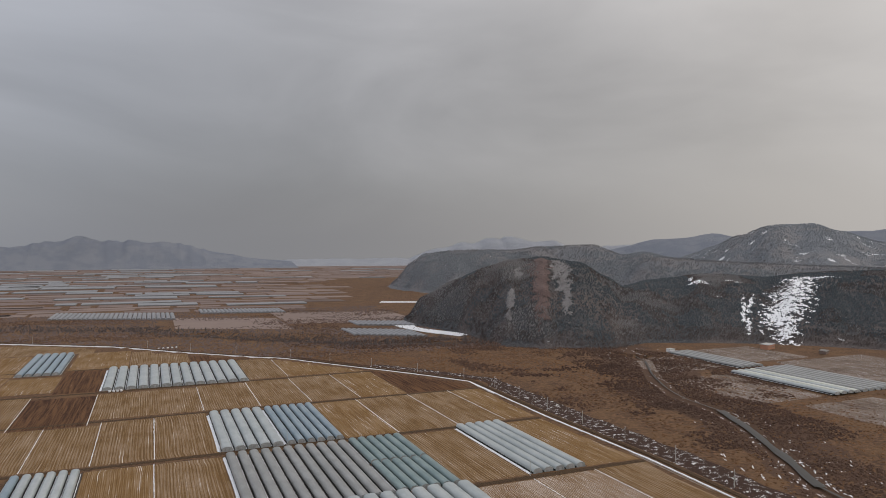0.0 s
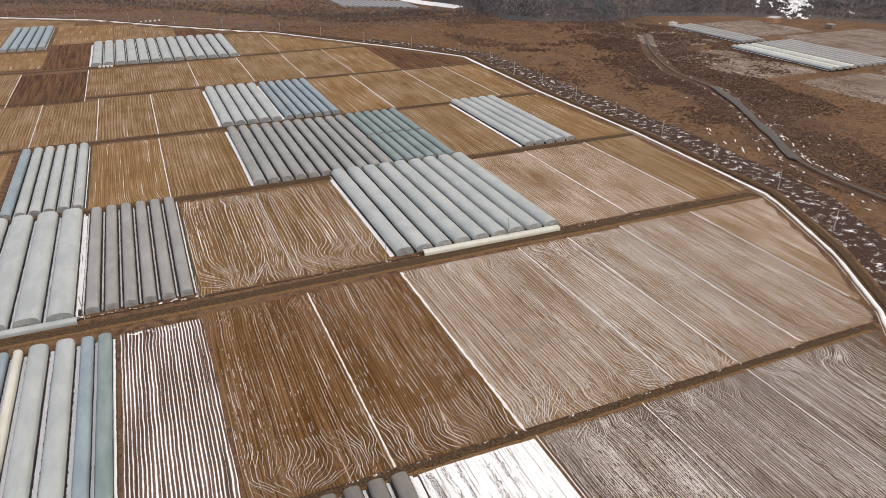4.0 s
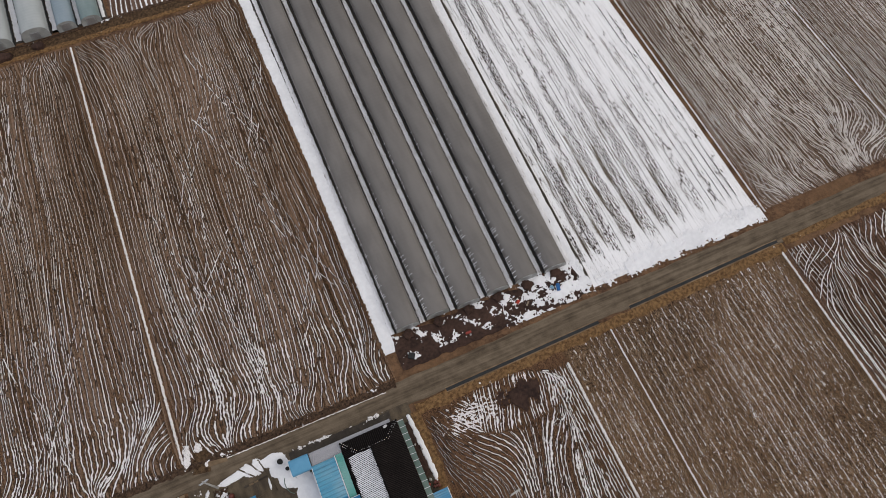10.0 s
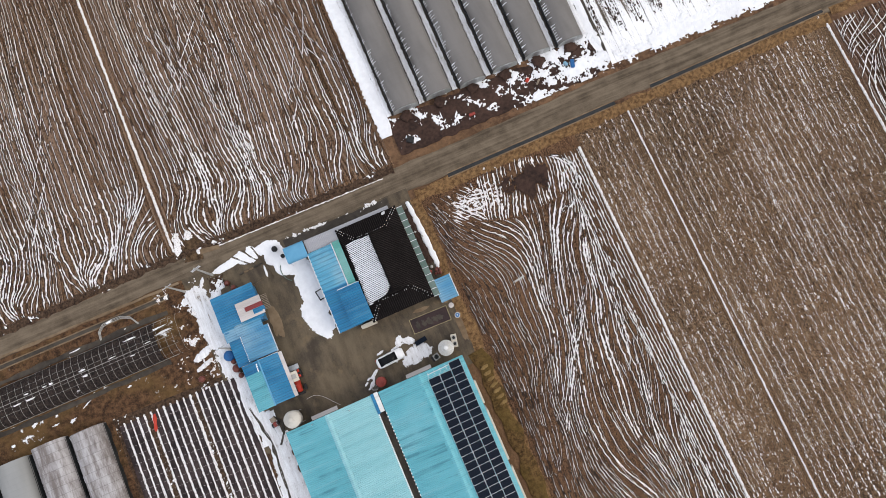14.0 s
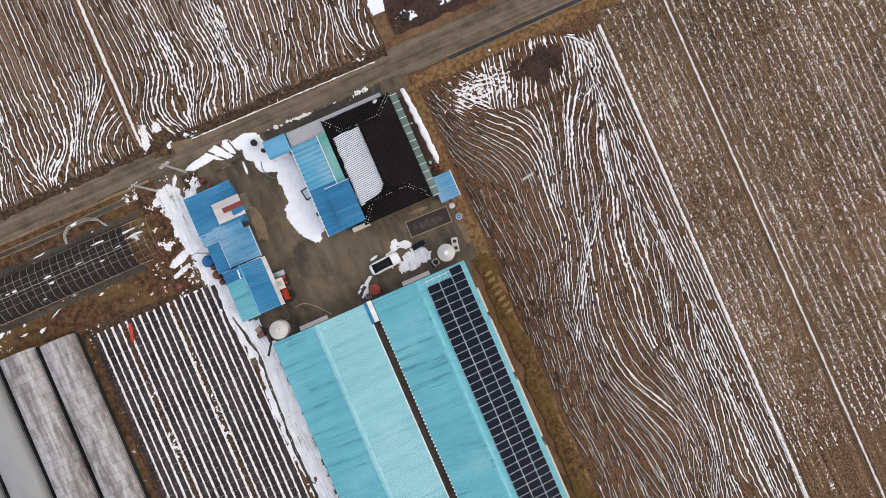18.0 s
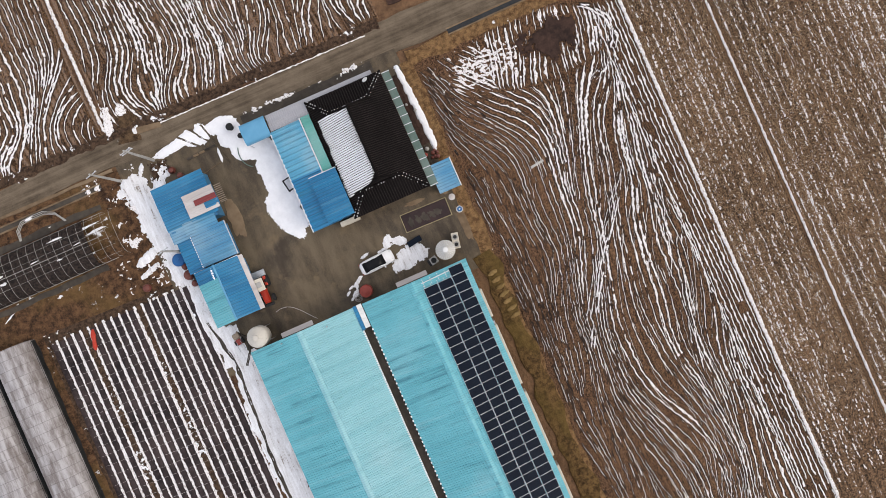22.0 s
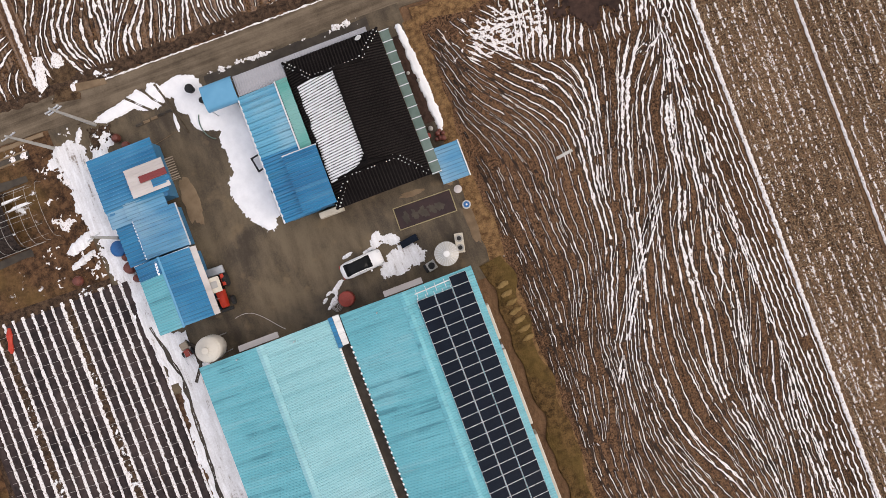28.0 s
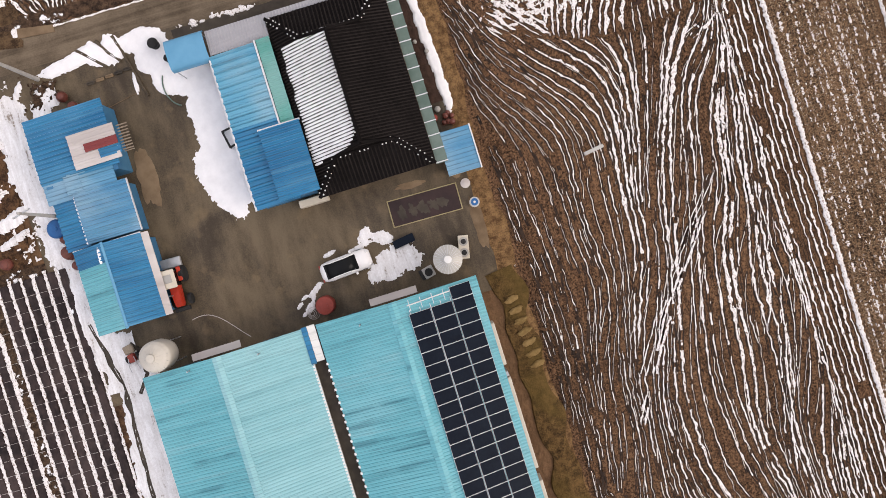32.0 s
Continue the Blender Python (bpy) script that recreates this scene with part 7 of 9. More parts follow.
part("cap", lathe([(0.3, 4.06), (0.3, 4.16), (0.02, 4.2)], 16), M["white_sheet"], s1)
legs(s1, 0.95, 1.9)
s2 = thing("feed_silo", "yellowed round feed silo with a bulging body", "silo", -22.05, -0.95, 0.08)
part("body", lathe([(0.3, 0.6), (1.1, 1.8), (1.22, 2.4), (1.22, 3.7), (1.15, 4.0)], 24), M["silo_cream"], s2, smooth=True)
lid = part("lid", lathe([(1.18, 3.95), (1.0, 4.15), (0.33, 4.6), (0.31, 4.75), (0.02, 4.78)], 24), M["silo_cream"], s2)
for i in range(12):
    a = 2 * math.pi * i / 12
    part("lid_rib", rod((1.14 * math.cos(a), 1.14 * math.sin(a), 4.02), (0.34 * math.cos(a), 0.34 * math.sin(a), 4.58), 0.022, 4), M["silo_metal"], lid)
legs(s2, 1.2, 2.2)

ac = thing("condenser_unit", "pale condenser unit with two fans beside the silo", "condenser", 3.05, 0.05, 0.08, -12)
part("case", box(-0.42, 0.42, -0.95, 0.95, 0.1, 0.95, 0.03), M["cream"], ac)
for y in (-0.45, 0.45):
    fan = part("fan_ring", lathe([(0.34, 0.94), (0.36, 1.0), (0.3, 1.0), (0.28, 0.96)], 16, 0, y), M["wall_gray"], ac)
    part("fan_hub", lathe([(0.24, 0.955), (0.1, 0.99), (0.02, 1.0)], 12, 0, y), M["rubber"], fan)
fan = thing("blower", "dark square blower unit on the snow", "blower", -0.25, -1.05, 0.08, 12)
part("case", box(-0.45, 0.45, -0.45, 0.45, 0.0, 0.8, 0.04), M["wall_gray"], fan)
part("fan_ring", lathe([(0.33, 0.79), (0.33, 0.86), (0.27, 0.86), (0.25, 0.81)], 16), M["rubber"], fan)
part("bracket", box(-0.75, -0.45, -0.4, 0.45, 0.0, 0.45, 0.03), M["rubber"], fan)
tankr = thing("red_tank", "round red metal tank beside the barn", "tank", -9.0, -1.15, 0.08)
part("body", lathe([(0.7, 0.0), (0.76, 0.08), (0.76, 1.1), (0.7, 1.2), (0.1, 1.32)], 20), M["rust_red"], tankr)
part("lid", lathe([(0.25, 1.28), (0.25, 1.36), (0.02, 1.38)], 12), M["rust_red"], tankr)
hose = thing("hose_coil", "coil of pale hose lying beside the red tank", "hose", -10.35, -1.5, 0.1)
for k in range(4):
    r = 0.18 + 0.11 * k
    part("loop", tube([(r * math.cos(t * 0.42) + 0.04 * k, r * math.sin(t * 0.42), 0.03 + 0.03 * (k % 2)) for t in range(16)], 0.022, 5), M["fibre"], hose)
make("hose", tube([(-19.9 + 0.35 * i, 0.9 + 0.75 * math.sin(i * 0.33) - 0.18 * i, 0.11) for i in range(13)], 0.03, 5), M["fibre"], label="pale hose lying on the yard", category="hose")
# a loose solar panel on the snow, built as a shallow box
bx = thing("trough", "dark solar panel lying half under snow", "trough", -1.45, 1.95, 0.08, 8)
part("body", box(-0.85, 0.85, -0.3, 0.3, 0, 0.4, 0.04), M["rubber"], bx)
part("rim", box(-0.9, 0.9, -0.34, 0.34, 0.36, 0.42, 0.02), M["panel_blue"], bx)


def jar(label, x, y, r, mat="jar", group="jars behind the house"):
    j = thing("jar", label, "jar", x, y, 0.1, group=group)
    part("body", lathe([(0.6 * r, 0), (r, r * 0.9), (0.95 * r, 1.4 * r), (0.62 * r, 1.9 * r)], 12), M[mat], j, smooth=True)
    part("lid", lathe([(0.72 * r, 1.88 * r), (0.74 * r, 1.98 * r), (0.3 * r, 2.2 * r), (0.02, 2.22 * r)], 12), M[mat], j)


for x, y, r, m in ((3.9, 10.8, 0.28, "rust_red"), (4.35, 11.4, 0.26, "wall_gray"), (4.8, 10.7, 0.27, "jar"), (5.2, 10.1, 0.28, "jar"), (5.05, 10.9, 0.22, "jar"), (4.55, 10.2, 0.22, "jar"), (4.9, 10.2, 0.25, "jar"), (5.3, 10.6, 0.22, "jar"), (4.9, 16.2, 0.2, "wall_gray"), (4.2, 17.2, 0.18, "wall_gray")):
    jar("glazed storage jar beside the house", x, y, r, m)
for x, y, r in ((-27.4, 9.0, 0.62), (-27.5, 10.15, 0.42), (-27.2, 7.85, 0.42), (-23.7, 20.2, 0.42), (-32.6, 9.6, 0.5)):
    jar("large rust brown jar standing in the snow", x, y, r, "jar", "jars beside the sheds")
bt = thing("water_tank", "round blue plastic water tank beside the shed", "tank", -27.75, 11.1, 0.1)
part("body", lathe([(0.7, 0), (0.78, 0.1), (0.78, 0.9), (0.6, 1.05), (0.05, 1.1)], 18), M["plastic_blue"], bt, smooth=True)
part("lid", lathe([(0.2, 1.06), (0.2, 1.16), (0.02, 1.18)], 12), M["plastic_blue"], bt)
well = thing("well_cover", "round well cover with a blue centre", "well", 5.0, 3.3, 0.1)
part("ring", lathe([(0.42, 0), (0.42, 0.35), (0.3, 0.36)], 18), M["concrete"], well)
part("lid", lathe([(0.3, 0.33), (0.3, 0.38), (0.02, 0.4)], 18), M["plastic_blue"], well)
part("knob", lathe([(0.1, 0.39), (0.1, 0.46), (0.02, 0.47)], 10), M["white_sheet"], well)
post = thing("round_lid", "pale round lid beside the outhouse", "lid", 4.75, 5.0, 0.1)
part("lid", lathe([(0.4, 0), (0.4, 0.12), (0.1, 0.2), (0.02, 0.2)], 16), M["fibre"], post)
sc = thing("weigh_plate", "brown wet plate with peeling marks inside a yellow edge", "weigh plate", 1.05, 4.25, 0.09, -1.5)
part("plate", box(-2.85, 2.85, -1.05, 1.05, 0, 0.03), M["scale_plate"], sc)
for a in (box(-2.95, 2.95, -1.13, -1.05, 0, 0.07), box(-2.95, 2.95, 1.05, 1.13, 0, 0.07), box(-2.95, -2.86, -1.05, 1.05, 0, 0.07), box(2.86, 2.95, -1.05, 1.05, 0, 0.07)):
    part("edge", a, M["yellow"], sc)
for k in range(5):
    part("worn_patch", blob(-1.9 + 0.85 * k, 0.12 * nz(k, 4) - 0.1, 0.42, 0.6, 0.036, 10 * k, 0.6, k * 2.2), M["dark_gap"], sc)

# ---- the car ----
car = thing("car", "white saloon car with a black glass roof, parked on the yard", "car", -6.5, 1.45, 0.08, 3.5)
car.scale = (0.92, 0.92, 0.92)


def loft(sections):
    """A body through sections of (x, half width, z low, z high, inset at the top)."""
    v, f = [], []
    for x, w, zl, zh, i in sections:
        v += [(x, -w, zl), (x, -w, zl + (zh - zl) * 0.6), (x, -w + i, zh), (x, w - i, zh), (x, w, zl + (zh - zl) * 0.6), (x, w, zl)]
    n = len(sections)
    for k in range(n - 1):
        for i in range(6):
            j = (i + 1) % 6
            f.append((k * 6 + i, k * 6 + j, k * 6 + 6 + j, k * 6 + 6 + i))
    f += [tuple(range(5, -1, -1)), tuple(range(6 * n - 6, 6 * n))]
    return v, f


part("body", loft([(-2.3, 0.5, 0.35, 0.75, 0.15), (-2.22, 0.68, 0.3, 0.86, 0.14), (-2.0, 0.82, 0.25, 0.94, 0.12), (-1.5, 0.9, 0.22, 0.98, 0.1), (-0.8, 0.91, 0.2, 0.98, 0.08), (0.6, 0.91, 0.2, 0.96, 0.08), (1.3, 0.9, 0.22, 0.9, 0.12), (1.9, 0.86, 0.25, 0.8, 0.16), (2.2, 0.72, 0.3, 0.68, 0.2), (2.3, 0.55, 0.35, 0.55, 0.15)]), M["car_white"], car, smooth=True)
roof = part("cabin", loft([(-1.85, 0.64, 0.93, 0.98, 0.05), (-1.2, 0.7, 0.93, 1.36, 0.12), (-0.4, 0.72, 0.93, 1.46, 0.14), (0.3, 0.72, 0.93, 1.42, 0.14), (1.05, 0.66, 0.92, 0.98, 0.06)]), M["glass_dark"], car, "black glass roof and windows", smooth=True)
for s in (-1, 1):
    part("roof_rail", tube([(-1.75, s * 0.72, 1.02), (-1.15, s * 0.655, 1.36), (-0.4, s * 0.655, 1.465), (0.3, s * 0.655, 1.42), (1.0, s * 0.72, 1.0)], 0.05, 6), M["car_white"], roof)
    part("mirror", moved(box(-0.1, 0.1, -0.12, 0.12, -0.07, 0.07, 0.03), pose(0.75, s * 1.0, 0.98)), M["car_white"], car)
    part("headlight", moved(box(-0.16, 0.12, -0.14, 0.14, -0.05, 0.05, 0.03), pose(2.05, s * 0.58, 0.7, 0, 20, s * 20)), M["alu"], car)
    part("tail_light", box(-2.3, -2.18, s * 0.62 - 0.16, s * 0.62 + 0.16, 0.72, 0.84, 0.02), M["rust_red"], car)
    for x in (-1.4, 1.4):
        wv = moved(lathe([(0.2, -0.1), (0.33, -0.1), (0.34, 0), (0.33, 0.1), (0.2, 0.1)], 18), pose(x, s * 0.82, 0.33, 90, 0, 0))
        wheel = part("wheel", wv, M["rubber"], car)
        part("rim", moved(lathe([(0.21, -0.105), (0.2, 0.0), (0.21, 0.105)], 14), pose(x, s * 0.82, 0.33, 90, 0, 0)), M["alu"], wheel)

# ---- the tractor ----
tr = thing("tractor", "red farm tractor with a cream cab roof beside the shed", "tractor", -20.05, 4.1, 0.08, 89)
part("hood", loft([(-1.9, 0.3, 0.7, 1.15, 0.1), (-1.7, 0.36, 0.6, 1.3, 0.1), (-0.6, 0.4, 0.6, 1.42, 0.1), (-0.2, 0.42, 0.6, 1.42, 0.1)]), M["red_paint"], tr)
part("chassis", box(-1.7, 1.1, -0.25, 0.25, 0.45, 0.75, 0.04), M["rubber"], tr)
cabin = part("cab", box(-0.2, 1.0, -0.55, 0.55, 0.8, 2.1, 0.06), M["glass_dark"], tr)
part("cab_roof", box(-0.35, 1.15, -0.68, 0.68, 2.1, 2.25, 0.07), M["cream"], cabin)
part("hatch", box(0.1, 0.75, -0.4, 0.4, 2.24, 2.29, 0.02), M["wall_gray"], cabin)
for s in (-1, 1):
    part("fender", box(0.1, 1.25, s * 0.72 - 0.17, s * 0.72 + 0.17, 1.2, 1.32, 0.04), M["red_paint"], tr)
    for x, r, w in ((0.65, 0.68, 0.2), (-1.45, 0.45, 0.15)):
        wv = moved(lathe([(r * 0.5, -w), (r * 0.95, -w), (r, -w * 0.5), (r, w * 0.5), (r * 0.95, w), (r * 0.5, w)], 18), pose(x, s * 0.8, r, 90, 0, 0))
        wheel = part("wheel", wv, M["rubber"], tr)
        part("rim", moved(lathe([(r * 0.52, -w * 0.9), (r * 0.3, 0), (r * 0.52, w * 0.9)], 12), pose(x, s * 0.8, r, 90, 0, 0)), M["cream"], wheel)
part("exhaust", rod((-0.9, 0.2, 1.3), (-0.9, 0.2, 2.1), 0.05), M["steel"], tr)
part("implement", box(1.3, 2.1, -0.9, 0.9, 0.35, 0.7, 0.05), M["steel"], tr, "grey tiller on the rear linkage")
part("front_weight", box(-2.3, -1.95, -0.6, 0.6, 0.3, 0.75, 0.06), M["rubber"], tr)

tl = thing("tiller", "red walking tiller half buried in snow", "tiller", -25.2, -0.6, 0.1, 100)
part("engine", box(-0.35, 0.35, -0.28, 0.28, 0.35, 0.8, 0.08), M["rust_red"], tl)
part("seat_box", box(0.4, 1.1, -0.4, 0.4, 0.3, 0.6, 0.06), M["wood"], tl)
for s in (-1, 1):
    part("wheel", moved(lathe([(0.12, -0.09), (0.32, -0.09), (0.33, 0), (0.32, 0.09), (0.12, 0.09)], 14), pose(0, s * 0.45, 0.33, 90, 0, 0)), M["rubber"], tl)
    part("handlebar", tube([(0.2, s * 0.2, 0.7), (-0.6, s * 0.35, 1.0), (-1.1, s * 0.38, 0.95)], 0.03), M["steel"], tl)

# ---- poles, timber and scraps by the gate ----
def pole(x, y, h, label, arms=1, group="", r=0.14):
    p = thing("utility_pole", label, "pole", x, y, 0.0, 15, group)
    part("post", lathe([(r * 1.3, 0), (r * 0.75, h), (0.02, h + 0.04)], 10), M["pole"], p)
    for k in range(arms):
        a = part("crossarm", box(-0.7, 0.7, -0.05, 0.05, h - 0.5 - 0.5 * k, h - 0.4 - 0.5 * k), M["steel"], p)
        for s in (-0.6, 0.0, 0.6):
            part("insulator", lathe([(0.05, h - 0.4 - 0.5 * k), (0.06, h - 0.3 - 0.5 * k), (0.02, h - 0.2 - 0.5 * k)], 6, s, 0), M["mortar"], a)
    return p


pole(-27.0, 11.9, 7.0, "slender concrete pole beside the sheds")
pole(-26.0, 23.3, 8.0, "concrete utility pole with crossarms at the yard gate", 2)
pole(-30.6, 22.6, 7.5, "concrete utility pole beside the road")
for k in range(5):
    make("stone_block", box(-22.3 + 0.8 * k, -21.62 + 0.8 * k, 21.6 + 0.06 * k, 21.86 + 0.06 * k, 0.08, 0.26, 0.06), M["sand" if k in (1, 2) else "dark_gap"], label="rough dark kerb block at the gate", category="kerb block", group="kerb blocks at the gate")
make("gate_rail", rod((-21.5, 19.35, 0.14), (-18.6, 19.9, 0.14), 0.025), M["sand"], label="thin rusty gate rail lying across the yard", category="rail")
fr = thing("table_frame", "dark square table frame standing in the snow", "table", -12.3, 14.1, 0.1, 10)
part("rim", box(-0.5, 0.5, 0.62, 0.78, 0.5, 0.6, 0.02), M["rubber"], fr)
part("rim", box(-0.5, 0.5, -0.78, -0.62, 0.5, 0.6, 0.02), M["rubber"], fr)
part("rim", box(-0.5, -0.34, -0.62, 0.62, 0.5, 0.6, 0.02), M["rubber"], fr)
for x in (-0.42, 0.42):
    for y in (-0.7, 0.7):
        part("leg", box(x - 0.05, x + 0.05, y - 0.05, y + 0.05, 0, 0.5), M["rubber"], fr)
make("hose", tube([(-14.9 + 1.5 * math.cos(a * 0.16 + 2.6), 19.6 + 1.9 * math.sin(a * 0.16 + 2.6), 0.3) for a in range(12)], 0.06, 6), M["poly"], label="dark green hose curving over the snow by the canopy", category="hose")
bl = thing("bollard", "black round bin in the snow by the gate", "bin", -15.3, 21.7, 0.1)
part("body", lathe([(0.26, 0), (0.3, 0.6), (0.02, 0.64)], 14), M["rubber"], bl)
st = make("steel_beam", moved(box(-0.85, 0.85, -0.15, 0.15, 0, 0.3, 0.03), pose(15.6, 4.5, 0.1, 0, 0, 8)), M["concrete"], label="short concrete beam lying in the furrows", category="beam")


make("clay_jar", moved(lathe([(0.3, 0.0), (0.52, 0.35), (0.56, 0.7), (0.4, 0.95), (0.42, 1.0), (0.1, 1.06)], 20), pose(-24.35, 21.2, 0.1) @ Matrix.Scale(0.8, 4)), M["jar"], smooth=True, label="large red brown clay jar standing by the shed wall", category="jar")
make("rubbish_bin", moved(lathe([(0.34, 0.0), (0.4, 0.7), (0.44, 0.72), (0.42, 0.78), (0.05, 0.86)], 18), pose(-16.0, 23.1, 0.2)), M["rubber"], smooth=True, label="black round rubbish bin standing in the snow", category="bin")
# ---- left of the yard: rows under black film, greenhouses, net tunnel ----
ROW_X = [-45.7 + 1.0 * k for k in range(18)]
for k, x in enumerate(ROW_X):
    wide = 0.6
    if k in (4, 11):
        continue
    make("mulch_bed", ribbon([(x, 8.0 + 0.3 * nz(k, 3)), (x + 0.05, -20), (x, -62)], wide, 0.2, 0.7, 0.1, 0.06, 0.2, k * 1.3, 0.9), M["black_mulch"], label="raised bed under black mulch film", category="bed", group="beds beside the barn")
for k, x in enumerate(ROW_X):
    make("furrow_snow", ribbon([(x + 0.5, 8.3 + 0.5 * nz(k, 7)), (x + 0.52, -20), (x + 0.5, -62)], (0.27, 0.2, 0.36, 0.24)[k % 4], 0.15, 0.14, 0.5, 0.02, 0.04, k * 2.9, 4.5), M["furrow_snow"], label="line of snow in the furrow between two beds", category="snow", kind="structure")
make("bed_soil", sheet([(-47, -62, 0.08), (-28.3, -62, 0.08), (-28.6, 8.8, 0.08), (-46.6, 9.4, 0.08)], 0.1), M["clods"], label="dark soil between the mulched beds", category="soil", kind="structure")
make("soil_strip", ribbon([(-47.0, 9), (-47.0, -62)], 0.9, 0.12, 0.8, 0.25, 0.05, 0.1, 3.0, 0.7), M["rough_grass"], label="dry brown strip beside the greenhouse", category="grass", kind="structure")
wires = []
for k in range(46):
    y = 7.2 - 1.25 * k
    wires.append(tube([(-45.9 + 0.2, y, 0.3), (-38, y - 0.35, 0.31), (-29.2, y - 0.6, 0.3)], 0.012, 4))
make("hold_down_cords", join(*wires), M["fibre"], label="pale cords stretched across the mulched beds", category="cords", kind="stuff")
rag = thing("red_sack", "crumpled red sack lying between the beds", "sack", -41.0, 6.6, 0.22, -14)
part("bag", moved(loft([(-1.3, 0.1, 0, 0.1, 0.03), (-0.9, 0.26, 0, 0.28, 0.1), (-0.2, 0.2, 0, 0.22, 0.1), (0.5, 0.3, 0, 0.3, 0.1), (1.2, 0.12, 0, 0.1, 0.04)]), pose(0, 0, 0, 0, 0, 90)), M["red_paint"], rag)
for k, (x0, x1, film) in enumerate(((-52.4, -47.6, "film_old"), (-58.0, -53.2, "film_old"), (-63.6, -58.8, "film_mid"), (-69.2, -64.4, "film_mid"), (-74.8, -70.0, "film_mid"))):
    t = tunnel(x1 - x0, 2.4, 72, film, k * 2.0, "old patched plastic greenhouse beside the beds" if film == "film_old" else "grey brown plastic greenhouse with slumped snow", "old greenhouses beside the beds")
    t.matrix_basis = pose((x0 + x1) / 2, -62.5 + (0.4 if k == 1 else 0), 0.06)
    xg = x1 + 0.4
    # near-black ground: shade of the narrow gap put into the colour
    make("gutter_ground", ribbon([(xg, 9), (xg, -62)], 1.05, 0.1, 2, 0.1, 0, 0.1, k), M["black_strip"], label="dark soil and painted shade between two greenhouses", category="soil", kind="structure")
    if k:
        make("gutter_snow", ribbon([(xg, 9.5), (xg + 0.1, -10), (xg, -62)], 0.34, 0.2, 0.6, 0.6, 0.05, 0.1, k * 4.0, 0.8), M["snow"], label="line of old snow between two greenhouses", category="snow", kind="structure")
nr = random.Random(12)
slump = []
for k in range(26):
    y = 6 - 0.75 * k
    slump.append(blob(-63.2 + 0.1 * nr.random(), y, 0.45 + 0.25 * nr.random(), 0.26, 0.15, 10, 0.3, k))
make("slumped_snow", moved(join(*slump), pose(0, 0, 1.0)), M["snow"], label="lumps of snow slumped on the greenhouse side", category="snow", kind="stuff")

net = thing("net_tunnel", "low tunnel of pale hoops over black shade net", "tunnel")
cv, cf = cover_piece(5.6, 1.7, 57, 3.0, 1.2)
part("net", moved((cv, cf), pose(-36.4, 17.2, 0.02, 0, 0, 90)), M["black_net"], net, smooth=True)
prof = arch(5.7, 1.78, 12)
for k in range(58):
    x = -32.9 - 1.06 * k + 0.12 * nz(k, 4)
    part("hoop", tube([(x, 17.2 + a, z + 0.04) for a, z in prof], 0.02, 4), M["wall_gray"], net)
for a in (-2.4, -1.4, -0.5, 0.6, 1.5, 2.4):
    z = 1.78 * math.sqrt(max(0.0, 1 - (a / 2.85) ** 2)) ** 0.8 + 0.08
    part("wire", rod((-33.4, 17.2 + a, z), (-94.4, 17.2 + a, z), 0.014, 4), M["wall_gray"], net)
for a in (-2.86, 2.86, 0.0):
    part("rail", rod((-34.4, 17.2 + a, 1.8 if a == 0 else 0.35), (-94.5, 17.2 + a, 1.8 if a == 0 else 0.35), 0.035, 5), M["wall_gray"], net)
stack = thing("hoop_stack", "bundle of grey spare greenhouse hoops lying on the verge", "hoops", -41.3, 20.7, 0.1)
for k in range(3):
    part("hoop", tube([(-2.9 - 0.1 * k, 0.1, 0.1), (-2.7 - 0.1 * k, 1.2 + 0.05 * k, 0.1 + 0.1 * k), (-2.0, 1.85 + 0.15 * k, 0.12 + 0.1 * k), (-0.6, 2.0 + 0.16 * k, 0.12 + 0.1 * k), (0.8, 1.95 + 0.16 * k, 0.12 + 0.1 * k), (2.1, 1.3 + 0.16 * k, 0.12 + 0.1 * k), (2.75 + 0.1 * k, 0.2, 0.1)], 0.05, 5), M["wall_gray"], stack)
make("snow_patch", blob(-42.4, 22.85, 0.55, 0.2, 0.42, 8, 0.4, 3.0, 20), M["snow"], label="snow caught on the spare hoops", category="snow", kind="structure")
for k in range(9):
    make("snow_patch", blob(nr.uniform(-62, -34), nr.choice((nr.uniform(11, 13.8), nr.uniform(20.6, 21.6))), nr.uniform(0.2, 0.8), nr.uniform(0.08, 0.25), 0.12, nr.uniform(-10, 30), 0.7, k * 2.1, 20), M["snow"], label="scrap of snow in the dead grass", category="snow", kind="structure")
net_snow = [moved(blob(0, 0, nr.uniform(0.2, 0.7), nr.uniform(0.06, 0.16), 0.05, nr.uniform(-4, 6), 0.5, k * 1.1, 16), pose(nr.uniform(-62, -35), 17.2 + d, 1.72 if abs(d) < 0.9 else 1.42)) for k, d in enumerate([nr.choice((-1.4, -0.6, 0.3, 1.3)) for _ in range(26)])]
net_snow += [moved(blob(0, 0, l, 0.14, 0.06, a, 0.6, l, 30), pose(x, y, z)) for x, y, z, l, a in ((-36.6, 18.9, 1.45, 1.9, 2), (-35.3, 18.2, 1.1, 1.2, 3), (-39.8, 19.0, 1.5, 1.1, -2))]
make("net_snow", join(*net_snow), M["snow"], label="streaks of snow lying on the black net", category="snow", kind="stuff")
for x0, x1, y in ((-95, -33.5, 22.6), (-95, -33, 23.3)):
    make("ditch_lip", ribbon([(x0, y), (x1, y)], 0.13, 0.16, 0.6, 0.4, 0.0, 0.2), M["sand"], label="thin concrete lip of the roadside drain", category="drain", kind="structure")
